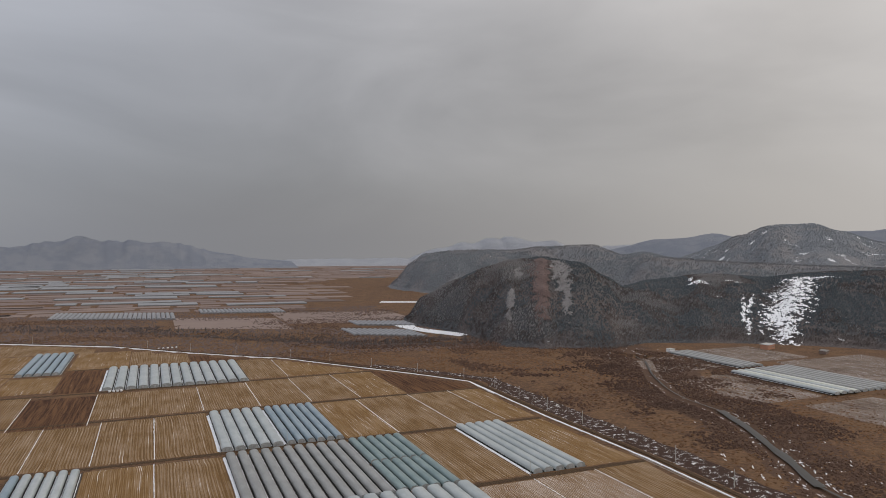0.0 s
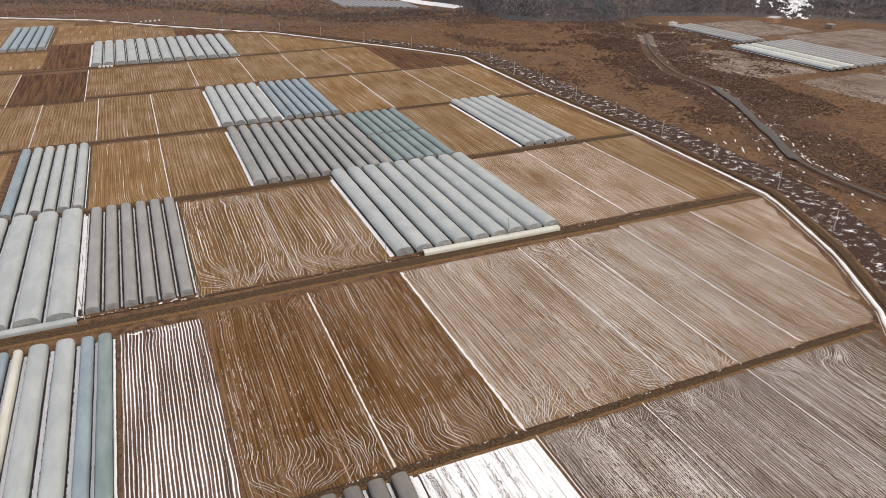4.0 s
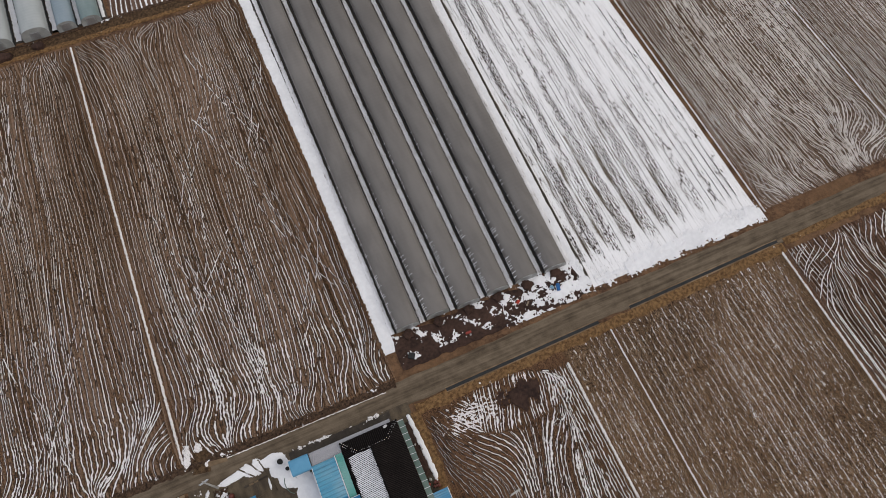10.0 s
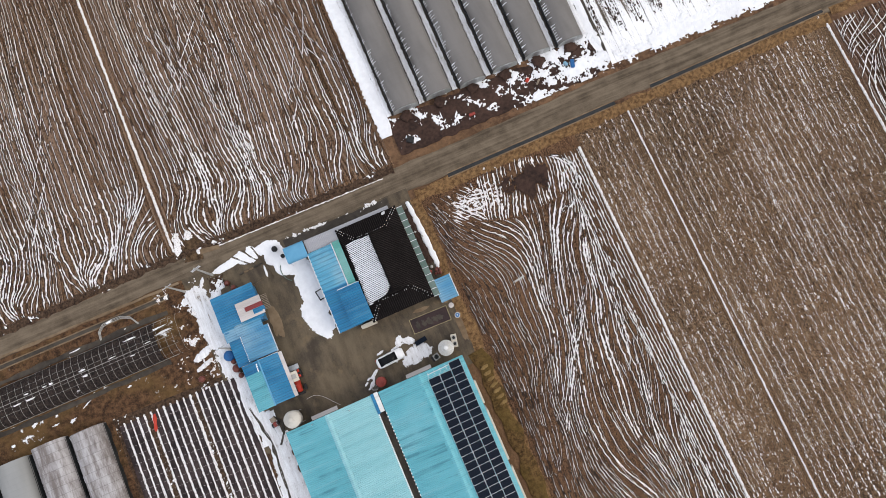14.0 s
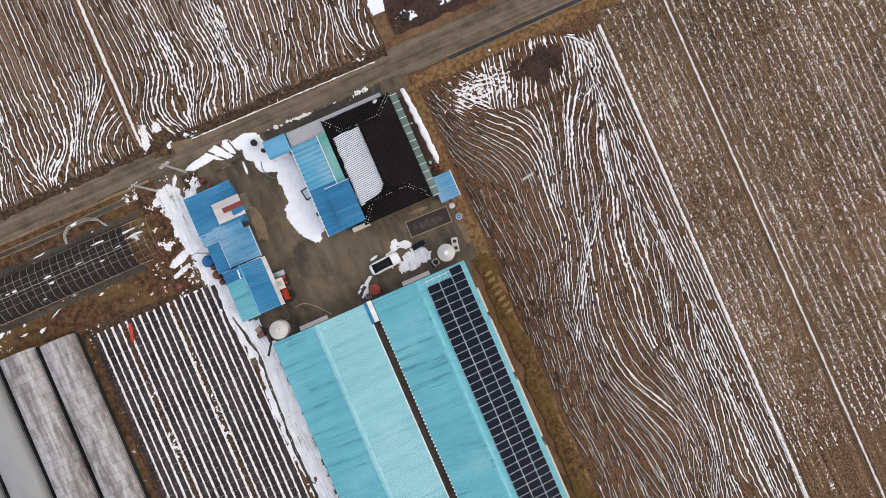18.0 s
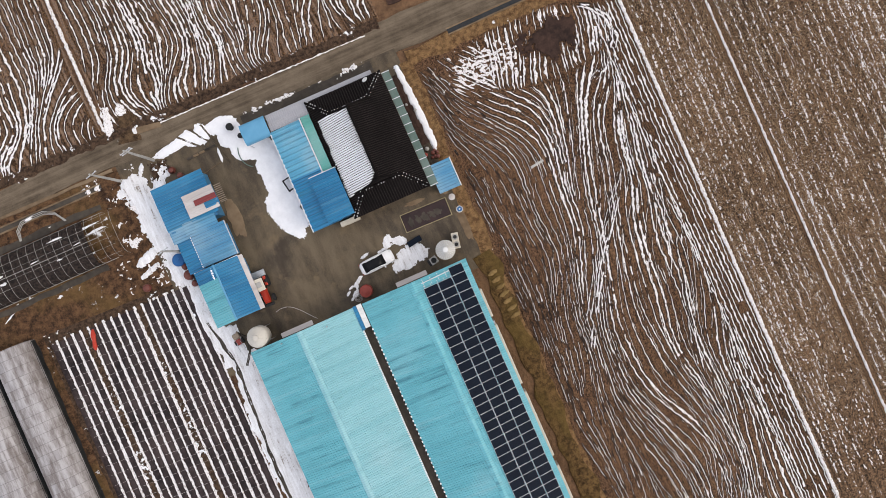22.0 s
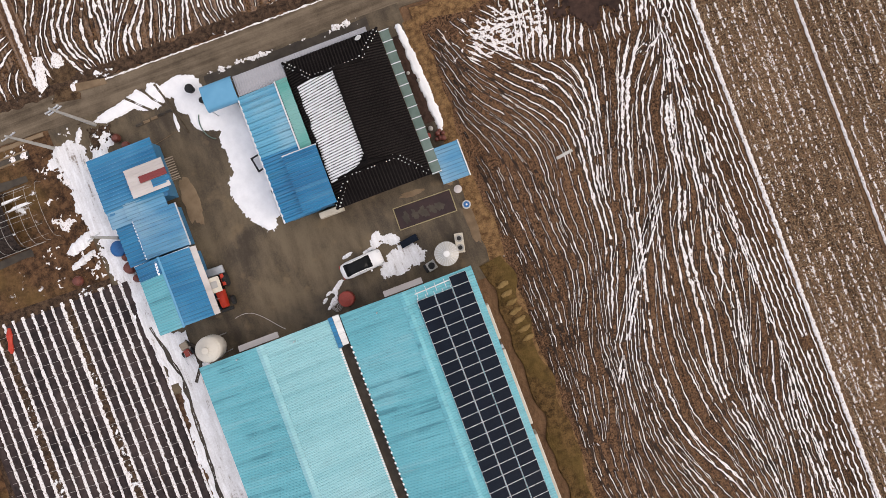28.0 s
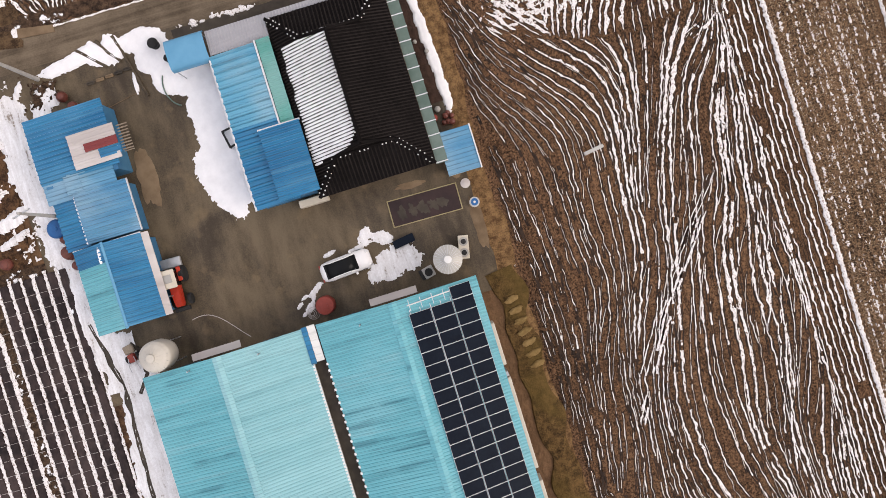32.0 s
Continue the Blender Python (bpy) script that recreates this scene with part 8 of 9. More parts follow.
for x1, y, w in ((-34, 20.75, 0.8), (-36, 13.75, 0.7)):
    make("ditch", ribbon([(-95, y), (x1, y)], w, 0.115, 0.8, 0.35, -0.02, 0.1, y, 0.5), M["dark_gap"], label="dark wet gutter along the net tunnel", category="drain", kind="structure")
make("ditch", ribbon([(-95, 22.95), (-33, 22.95)], 0.5, 0.11, 3, 0.05, -0.02, 0.1), M["dark_gap"], label="dark roadside drain", category="drain", kind="structure")
for x0, x1, y0, y1 in ((12.2, 40.6, 23.25, 23.55), (46.8, 77.4, 23.75, 24.15)):
    make("ditch", ribbon([(x0, y0), (x1, y1)], 0.55, 0.135, 2, 0.03, -0.02, 0.1), M["black_strip"], label="dark open drain beside the road", category="drain", kind="structure")
    for d in (-0.36, 0.34):
        make("ditch_lip", ribbon([(x0, y0 + d), (x1, y1 + d)], 0.15, 0.17, 0.5, 0.3, 0.0, 0.2), M["sand"], label="thin lip of the roadside drain", category="drain", kind="structure")
make("road_edge", ribbon([(-60, 24.35), (-31, 24.2)], 0.35, 0.12, 1, 0.5, 0.02, 0.1, 2, 0.6), M["sand"], label="crumbling edge of the road", category="road edge", kind="structure")
make("snow_edge", drift(-14.4, 2.0, 22.8, 24.9, lambda x, y: 0.75 * nz(x * 0.5, y * 0.9, 13) + 0.6 * nz(x * 1.7, y * 2.2, 5) + 0.4 * nz(x * 5, y * 5, 8) + 0.08 - 1.1 * abs(y - 24.0 + 0.012 * (x + 14)), 0.1, 0.08, 0.12), M["furrow_snow"], label="ragged line of snow along the wall foot", category="snow", kind="structure")
# flat dark strip: the awning wall's shadow put into the colour
make("wall_foot", ribbon([(-14.5, 23.1), (2.3, 22.9)], 1.7, 0.12, 0.8, 0.1, 0.0, 0.1, 2, 0.6), M["dark_gap"], label="dark strip along the awning wall for its shadow", category="soil", kind="structure")

# ---- clutter before the grey greenhouses ----
make("trampled_soil", ribbon([(7, 31.9), (42, 31.7)], 5.8, 0.09, 0.7, 0.1, 0.05, 0.1, 3, 0.6), M["mud"], label="dark trampled soil before the greenhouses", category="soil", kind="structure")
cr = random.Random(9)
make("snow_patch", drift(7, 43, 28.6, 35.8, lambda x, y: 0.9 * nz(x * 0.45, y * 0.5, 3) + 0.55 * nz(x * 1.4, y * 1.6, 5) + 0.45 * nz(x * 4, y * 4, 8) - 0.12 + 0.3 * min(1, max(-0.6, (x - 25) / 12)) - (0.5 if y < 30 and x < 26 else 0), 0.16, 0.14, 0.12), M["snow"],
     label="trampled snow and litter before the greenhouses", category="snow", kind="structure")
for k in range(6):
    xc = grey_x(k + 0.5, 35.2)
    make("earth_mound", blob(xc - 0.3, 34.4, 1.0, 0.9, 0.7, 0, 0.35, k * 5.1), M["mud"], label="heap of dark brown soil at a greenhouse end", category="heap", group="heaps at the greenhouse ends")
for k, (x, y, m, w, h) in enumerate(((19.5, 30.6, "rust_red", 1.0, 0.4), (29.6, 32.2, "red_paint", 0.7, 0.5), (37.2, 31.9, "plastic_blue", 1.3, 0.6), (36.2, 32.3, "blue_light", 0.7, 0.5), (9.2, 30.7, "rubber", 1.1, 1.0), (12.3, 35, "rust_red", 0.2, 0.2), (31.0, 31.3, "wood", 0.9, 0.3))):
    make("crate" if m != "rubber" else "tarpaulin_heap", moved(box(-w / 2, w / 2, -h / 2, h / 2, 0, 0.45, 0.07), pose(x, y, 0.14, 0, 0, 37 * k)), M[m], label="discarded %s by the greenhouses" % ("crate in worn paint" if m != "rubber" else "black tarpaulin"), category="crate")
lumps = []
for k in range(6):
    for i in range(90):
        y = 35.8 + 0.42 * i
        xl = grey_x(k, y) + 0.7
        if cr.random() < 0.75 * math.exp(-i / 38) + 0.1:
            w = (0.25 + 0.4 * cr.random()) * (1.2 if i < 30 else 0.6)
            v, f = [], []
            for t in range(5):          # a tongue of snow lying on the curve of the film
                u = t / 4
                x = xl + w * u
                a = max(0.02, (x - xl + 0.1) / 2.06)
                z = 2.1 * abs(math.sin(math.acos(max(-1.0, min(1.0, 1 - a))))) ** 0.6 + 0.1
                g = 0.11 * (1 - 0.8 * u) * (0.6 + 0.8 * cr.random())
                v += [(x, y - g, z), (x, y + g, z)]
                if t:
                    o = 2 * t - 2
                    f.append((o, o + 2, o + 3, o + 1))
            lumps.append((v, f))
make("slumped_snow", join(*lumps), M["snow"], label="small lumps of snow slumped on the greenhouse sides", category="snow", kind="stuff")
make("snow_strip", ribbon([(42.0, 31), (43.1, 70), (44.6, 119)], 1.5, 0.1, 0.8, 0.35, 0.05, 0.1, 6, 0.6), M["snow"], label="strip of snow beside the greenhouses", category="snow", kind="structure")
make("soil_strip", ribbon([(42.9, 31), (43.9, 70), (45.5, 119)], 0.4, 0.16, 1.0, 0.3, 0.03, 0.1, 9, 0.6), M["dark_gap"], label="dark strip between the snow field and the greenhouses", category="soil", kind="structure")
make("snow_edge", drift(44, 78.4, 28.4, 33, lambda x, y: 0.5 * nz(x * 0.4, y * 0.9, 3) + 0.4 * nz(x * 1.3, y * 2.5, 5) + 0.3 * nz(x * 4, y * 4, 8) + 0.5 - 0.28 * abs(y - 30.4) - (0.3 if x < 50 else 0), 0.2, 0.12, 0.1), M["snow"], label="bank of snow at the end of the snow field", category="snow", kind="structure")


# ---- snow lying in the furrows of the near fields ----
def flow_lines(x0, x1, y0, y1, sep, angle, seed, hole=None, least=1.2, step=0.2, near=0.42):
    """Lines that follow a plough's direction at an even distance from one another, ending where two would meet."""
    r = random.Random(seed)
    cell = 0.5
    nx, ny = int((x1 - x0) / cell) + 2, int((y1 - y0) / cell) + 2
    turns = [[angle(x0 + i * cell, y0 + j * cell) for i in range(nx)] for j in range(ny)]
    used, lines = {}, []
    near2 = (near * sep) ** 2

    def clear(x, y, d2):
        a, b = int(x / sep), int(y / sep)
        for i in (a - 1, a, a + 1):
            for j in (b - 1, b, b + 1):
                for p, q in used.get((i, j), ()):
                    if (p - x) ** 2 + (q - y) ** 2 < d2:
                        return False
        return True

    def grow(x, y, way):
        out = []
        dx, dy = 0.0, way
        for _ in range(700):
            t = radians(turns[int((y - y0) / cell + 0.5)][int((x - x0) / cell + 0.5)])
            a, b = math.sin(t), math.cos(t)
            if a * dx + b * dy < 0:
                a, b = -a, -b
            dx, dy = a, b
            x, y = x + a * step, y + b * step
            if not (x0 < x < x1 and y0 < y < y1) or (hole and hole(x, y)) or not clear(x, y, near2):
                break
            out.append((x, y))
        return out

    seeds = [(x0 + (x1 - x0) * (k + 0.5) / int((x1 - x0) / sep), y0 + (y1 - y0) * q) for q in (0.5, 0.8, 0.25) for k in range(int((x1 - x0) / sep))]
    more = [(r.uniform(x0, x1), r.uniform(y0, y1)) for _ in range(int((x1 - x0) * (y1 - y0) / sep / sep * 1.2))]
    for x, y in [(min(x1 - 0.01, max(x0 + 0.01, x + 0.3 * sep * r.uniform(-1, 1))), y) for x, y in seeds] + more:
        if (hole and hole(x, y)) or not clear(x, y, (0.95 * sep) ** 2):
            continue
        line = grow(x, y, -1.0)[::-1] + [(x, y)] + grow(x, y, 1.0)
        if len(line) * step < least:
            continue
        lines.append(line)
        for p in line:
            used.setdefault((int(p[0] / sep), int(p[1] / sep)), []).append(p)
    return lines


def furrow_snow(lines, width, seed, gap, label, edge=0.0, z=0.1, beads=0.5, mat="furrow_snow"):
    """Beaded ribbons of snow along the lines, and dark strips beside them for wet soil and furrow shade."""
    r = random.Random(seed)
    v, f, ev, ef = [], [], [], []
    for k, line in enumerate(lines):
        n = len(line)
        own = r.uniform(0.45, 1.25)
        last = elast = None
        for i, (x, y) in enumerate(line):
            a, b = line[max(0, i - 1)], line[min(n - 1, i + 1)]
            l = math.hypot(b[0] - a[0], b[1] - a[1]) or 1.0
            px, py = (b[1] - a[1]) / l, -(b[0] - a[0]) / l
            taper = min(1.0, 0.25 + 0.2 * min(i, n - 1 - i))
            w = width(x, y) * own * taper
            g = w * (0.45 + 1.8 * abs(nz(x * 1.1, y * 1.1, k + seed))) * (1 + beads * r.uniform(-0.8, 0.8)) * 0.5
            h = w * (0.45 + 1.8 * abs(nz(x * 1.1, y * 1.1, k + 40 + seed))) * (1 + beads * r.uniform(-0.8, 0.8)) * 0.5
            s = 0.14 * nz(x * 1.3, y * 1.3, seed)
            x, y = x + s, y + 0.5 * s
            lack = nz(i * 0.09, k * 3.7, seed) + 0.3 * nz(i * 0.3, k * 5.1, seed + 3) - gap(x, y)
            if lack < -0.18:
                elast = None
            # dark strip on both sides: the furrow's shade laid down as colour
            elif edge and i % 2 == 0:
                o = len(ev)
                for d in (-1, 1):
                    m = d * (w * 0.5 + 0.35 * edge)
                    e = edge * r.uniform(0.3, 0.9)
                    ev += [(x + px * (m - e), y + py * (m - e), z - 0.005), (x + px * (m + e), y + py * (m + e), z - 0.005)]
                if elast is not None:
                    ef += [(elast, elast + 1, o + 1, o), (elast + 2, elast + 3, o + 3, o + 2)]
                elast = o
            if lack < 0:
                last = None
                continue
            o = len(v)
            v += [(x - px * g, y - py * g, z), (x, y, z + 0.012 + 0.05 * w), (x + px * h, y + py * h, z)]
            if last is not None:
                f += [(last, last + 1, o + 1, o), (last + 1, last + 2, o + 2, o + 1)]
            last = o
    make("furrow_snow", (v, f), M[mat], label=label, category="snow", kind="stuff")
    if edge:
        make("furrow_edge", (ev, ef), M["furrow_shade_soil"], label="dark strips of wet soil and painted shade along the furrows", category="soil", kind="stuff")


def streaks(name, x0, x1, y0, y1, spacing, width, label, seed, keep, lo, hi, step=0.12, jitter=0.2, worn=None, lean=0.0, mat="furrow_snow"):
    """Short broken dashes of snow along straight rows, thicker here and thinner there."""
    r = random.Random(seed)
    v, f = [], []
    for i in range(int((x1 - x0) / spacing)):
        u = x0 + spacing * (i + 0.5)
        y = y0 + r.uniform(0, 1)
        while y < y1:
            length = r.uniform(lo, hi)
            dense = keep * (worn(u, y) if worn else 1 + 1.1 * nz(u * 0.11, y * 0.07, seed) + 0.7 * nz(u * 0.5, y * 0.3, seed + 2))
            if r.random() < dense:
                w = width * r.uniform(0.5, 1.3)
                du = r.uniform(-jitter, jitter) * spacing + 0.3 * nz(u * 0.08, y * 0.03, 4)
                m = max(2, int(length / step))
                for k in range(m + 1):
                    yy = y + length * k / m
                    g = w * (0.35 if k in (0, m) else 1) * r.uniform(0.3, 0.75)
                    xx = u + du + r.uniform(-0.35, 0.35) * w + lean * (yy - y0) / (y1 - y0) * (x1 - u) / (x1 - x0)
                    v += [(xx - g, yy, 0.085), (xx + 0.2 * g, yy, 0.105), (xx + g * r.uniform(0.4, 1.5), yy, 0.085)]
                    if k:
                        o = len(v) - 6
                        f += [(o, o + 1, o + 4, o + 3), (o + 1, o + 2, o + 5, o + 4)]
            y += length + r.uniform(0.03, 0.3)
    return make(name, (v, f), M[mat], label=label, category="snow" if mat == "furrow_snow" else "soil", kind="stuff")


M["frost_rows"] = simple("thin_frost_on_soil", (0.38, 0.325, 0.28), (0.62, 0.58, 0.55), 0.9, rough=0.85, bump=0.3, dist=0.03)
M["old_snow"] = simple("old_furrow_snow", (0.43, 0.36, 0.3), (0.76, 0.72, 0.685), 0.9, rough=0.85, bump=0.3, dist=0.03)
# dark wet soil colour that doubles as the shade at furrow edges
M["furrow_shade_soil"] = simple("shaded_furrow_soil", (0.011, 0.0065, 0.0045), (0.055, 0.032, 0.02), 2.5, rough=0.85, bump=0.4, dist=0.03)
LW, LT = "wavering lines of snow in the ploughed furrows", "thin broken lines of snow in the furrows"

# where the plough swung aside in the field beside the yard: x, y, degrees off the rows
SWINGS = [(12.4, 13.2, -36), (16.7, 12.4, -75), (13.2, 18.2, -45), (22.8, 14.0, 10), (22.8, 8.3, 23), (25.5, 10.4, 50), (20.8, 5.3, 23), (19.4, -1.2, 5), (25.8, 5.3, 14), (21.9, -3.7, 28),
          (15.1, -11.1, 30), (19.9, -13.2, 10), (28.8, -19.9, 30), (17.8, -27.9, -25), (19.8, -31.6, -42), (22.5, -34.3, 15), (11.5, -19.5, 5), (8.1, -0.2, -8), (20, -20, -2), (9.0, -6.3, 0)]


def swing_yard(x, y):
    s, t = 0.9, 13 * nz(x * 0.07, y * 0.05, 1) + 14 * nz(x * 0.3, y * 0.13, 2)
    for a, b, c in SWINGS:
        w = 3.0 * math.exp(-((x - a) ** 2 + ((y - b) * 0.8) ** 2) / 14.0)
        s, t = s + w, t + w * c
    t = t / s + 13 * nz(x * 0.33, y * 0.16, 12)
    return t * min(1.0, max(0.0, (29.5 - x) / 2.5))


def churned(x, y):
    return ((x - 20.8) / 10.2) ** 2 + ((y - 17.3 + 0.06 * (x - 21)) / 4.2) ** 2 < 1 + 0.25 * nz(x * 0.5, y * 0.5, 2)


def dark_heap(x, y):
    return 1 - math.hypot((x - 23.0) / 3.4, (y - 17.6) / 2.2) + 0.7 * nz(x * 0.6, y * 0.6, 4) + 0.35 * nz(x * 1.9, y * 1.9, 6) > 0


def wide_yard(x, y):
    if x > 28.6:
        return 0.15
    return 0.075 + 0.21 * min(1.0, max(0.0, (x - 11.0) / 8.0)) * (0.8 + 0.8 * nz(x * 0.12, y * 0.07, 5)) * (1 if y > -12 else 0.6)


furrow_snow(flow_lines(7.2, 29.2, -60, 20.6, 0.7, swing_yard, 41, churned), wide_yard, 41, lambda x, y: -0.45 if x > 17 else -0.45 + 0.035 * (17 - x), LW, 0.11)
furrow_snow(flow_lines(7.4, 29.0, -60, 20.2, 0.8, lambda x, y: swing_yard(x, y) + 16 * nz(x * 0.12, y * 0.07, 31) + 5, 43, churned, 2.0), lambda x, y: 0.085 + 0.05 * nz(x * 0.2, y * 0.1, 6), 43, lambda x, y: -0.12 if x > 15 else 0.02, "thin older lines of snow crossing the furrows", 0.07, 0.096, mat="old_snow")
furrow_snow(flow_lines(28.6, 32.2, -60, 19.4, 0.46, lambda x, y: 1.5 * nz(x * 0.2, y * 0.05), 42), lambda x, y: 0.19, 42, lambda x, y: -0.4, "close straight lines of snow in the furrows", 0.05)
furrow_snow(flow_lines(9.6, 31.6, 12.2, 21.7, 0.46, lambda x, y: 12 + 30 * nz(x * 0.13, y * 0.2, 6) - (55 if x < 15 else 0), 47, lambda x, y: not churned(x, y) or dark_heap(x, y), 0.6), lambda x, y: 0.27, 47, lambda x, y: -0.5, "churned ridges of snow at the head of the field", 0.07)

GATE = (-29.4, 29.0)


def swing_north(seed):
    """Rows along the field, that circle round the gate and swirl at both headlands."""
    def f(x, y):
        t = 9 * nz(x * 0.06, y * 0.04, seed) + 6 * nz(x * 0.2, y * 0.1, seed + 1)
        head = max(0.0, min(1.0, (43 - y) / 12), min(1.0, (y - 110) / 7))
        t += head * (75 * nz(x * 0.09, y * 0.1, seed + 2) + 40 * nz(x * 0.3, y * 0.3, seed + 4))
        d = math.hypot(x - GATE[0], y - GATE[1])
        k = max(0.0, min(1.0, (12 - d) / 6)) if x < -29.5 else 0.0
        if k:
            round_ = math.degrees(math.atan2(x - GATE[0], y - GATE[1])) + 90
            round_ = (round_ - t + 90) % 180 - 90 + t
            t = t + (round_ - t) * k + 30 * k * nz(x * 0.35, y * 0.35, seed + 3)
        return t
    return f


for k, (a, b) in enumerate(((-65.4, -30.9), (-29.3, 4.7))):
    wide = lambda x, y, k=k: (0.155 - 0.0009 * max(0, y - 45)) + 0.07 * nz(x * 0.1, y * 0.05, 3 + k) + (0.07 if y < 42 else 0.0)
    rows = flow_lines(a, b, 28.4, 119.0, 0.64, swing_north(7 + 10 * k), 44 + k, None, 0.8)
    cut = lambda x: 60 + 8 * nz(x * 0.2, k) + 26 * nz(x * 1.7, k + 3)
    furrow_snow([[p for p in row if p[1] < cut(p[0])] for row in rows], wide, 44 + k, lambda x, y: -0.42 + min(0.2, max(0, y - 46) * 0.008), LW, 0.1)
    furrow_snow([[p for p in row if p[1] >= cut(p[0])] for row in rows], lambda x, y: 0.12 + 0.05 * nz(x * 0.1, y * 0.05, 3), 46 + k, lambda x, y: -0.38 + 0.2 * nz(x * 0.04, y * 0.04, 5), "thin pale lines of old snow in the furrows", 0.06, beads=0.3, mat="old_snow")
for k, (a, b, y0, y1, sep, w) in enumerate(((77.9, 113.4, -40, 21.6, 0.8, 0.2), (80.0, 112.2, 30.8, 119.6, 0.54, 0.205), (113.4, 150.8, 31.2, 120.2, 0.58, 0.205), (152.4, 188, 60, 120.8, 0.75, 0.22),
                                            (78.2, 127.6, 124.6, 219, 0.85, 0.24), (128.6, 151.3, 124.8, 219, 0.85, 0.38), (152.2, 178, 125, 220, 0.85, 0.25), (179, 217, 125.6, 221, 0.9, 0.2), (6.5, 40.6, 124.2, 216, 1.1, 0.15), (42, 76.4, 124.2, 217, 1.1, 0.15))):
    def swing_far(x, y, k=k, y0=y0, y1=y1):
        head = min(1.0, max(0.0, (y - 4) / 10)) if y < 26 else max(0.0, min(1.0, (y0 + 22 - y) / 13), min(1.0, (y - y1 + 13) / 8))
        return 5 * nz(x * 0.06, y * 0.04, k) + head * (95 * nz(x * 0.07, y * 0.075, k + 5) + 40 * nz(x * 0.25, y * 0.25, k + 8))
    far_gap = lambda x, y, k=k: -0.38 if y < 26 else 0.02 + 0.3 * nz(x * 0.05, y * 0.02, k) if k > 7 and y > 143 else -0.42 + 0.35 * nz(x * 0.03, y * 0.03, k + 2)
    far_wide = lambda x, y, k=k, w=w: w if y < 26 else w * max(0.3, 1.25 + 0.9 * nz(x * 0.025, y * 0.018, k + 7) + 0.8 * nz(x * 0.15, y * 0.02, k))
    furrow_snow(flow_lines(a, b, y0, y1, sep, swing_far, 68 + k, None, 1.2 if k < 3 else 2.5, 0.25 if k < 3 else 0.4), far_wide, 68 + k, far_gap, LT, 0.07 if k == 0 else 0.04, beads=0.5 if k == 0 else 0.25, mat="furrow_snow" if y1 < 26 else "frost_rows")

for k, (a, b) in enumerate(((32.9, 41.4), (42.4, 76.4))):
    streaks("row_snow", a, b, -45, 21.0, 1.1, 0.17, "dashes of snow in the stubble rows", 60 + k, 0.8, 0.12, 0.9, 0.08, 0.14)
    streaks("row_snow", a + 0.37, b, -45, 20.6, 1.1, 0.09, "smaller dashes of snow between the stubble rows", 64 + k, 0.4, 0.08, 0.3, 0.08, 0.35)
    streaks("row_snow", a + 0.74, b, -45, 20.6, 1.1, 0.1, "smaller dashes of snow between the stubble rows", 66 + k, 0.4, 0.08, 0.3, 0.08, 0.35)


def worn_snow(x, y):
    """How far the snow sheet is worn through: smudged bands along the field, most at the near end."""
    near = max(0.0, min(1.0, (100 - y) / 55))
    band = abs((x + 1.2 * nz(x * 0.12, y * 0.05)) / 3.7 % 1 - 0.5)
    side = min(1.0, max(0.12, (75 - x) / 15))
    corner = 0.7 if y > 92 and x < 54 else 0.0
    return max(0.0, (0.3 - band) * (6.5 if y < 55 and x < 66 else 4)) * side * max(0.0, 0.25 + near + corner + 1.5 * nz(x * 0.3, y * 0.05, 8)) * min(1.0, max(0.0, (y - 33) / 5))


def thin_worn(x, y):
    return 0.75 + 0.9 * nz(x * 0.4, y * 0.03, 3) + (0.4 if y < 80 else 0.0)


streaks("bare_streak", 43.4, 77.4, 34, 117.5, 1.23, 0.11, "thin dark lines where the ridges break the snow", 90, 0.6, 3, 16, 0.5, 0.05, thin_worn, 2.7, "furrow_shade_soil")
streaks("bare_streak", 43.4, 77.4, 33, 119, 0.29, 0.2, "gritty dark smudges worn through the snow", 91, 1.25, 0.15, 0.9, 0.12, 0.5, worn_snow, 2.7, "furrow_shade_soil")
streaks("bare_streak", 43.5, 48.5, 31, 119.5, 0.4, 0.06, "gritty dark specks at the edge of the snow", 92, 0.22, 0.1, 0.4, 0.1, 0.5, None, 2.7, "furrow_shade_soil")


def arc(cx, cy, r, a0, a1, squash=1.0, turn=0.0):
    n = max(6, int(abs(a1 - a0) * r / 0.25))
    out = []
    for i in range(n + 1):
        a = a0 + (a1 - a0) * i / n
        x, y = r * math.cos(a), squash * r * math.sin(a)
        out.append((cx + x * math.cos(turn) - y * math.sin(turn) + 0.15 * nz(x, y, r), cy + x * math.sin(turn) + y * math.cos(turn) + 0.15 * nz(x, y, r + 9)))
    return out


def track(x0, y0, x1, y1, bow):
    n = max(4, int(math.hypot(x1 - x0, y1 - y0) / 0.2))
    return [(x0 + (x1 - x0) * i / n + 4 * bow * i / n * (1 - i / n) + 0.2 * nz(i * 0.05, x0), y0 + (y1 - y0) * i / n) for i in range(n + 1)]


for k, (a, b) in enumerate(((6.4, 40.2), (41.4, 77.8))):
    def swing_mid(x, y, k=k):
        head = max(0.0, min(1.0, (262 - y) / 20), 0.7 * min(1.0, max(0.0, (y - 306) / 10)))
        return 6 * nz(x * 0.05, y * 0.03, k) + head * (120 * nz(x * 0.05, y * 0.05, k + 5) + 25 * nz(x * 0.15, y * 0.15, k + 8))
    furrow_snow(flow_lines(a, b, 230.5, 321.5, 1.25, swing_mid, 78 + k, None, 5.0, 0.5), lambda x, y: 0.2, 78 + k, lambda x, y: -0.3, "looping tractor tracks picked out in snow", 0.0)

# tracks that a tractor left across the furrows, and its loops at the headlands
crossing = []
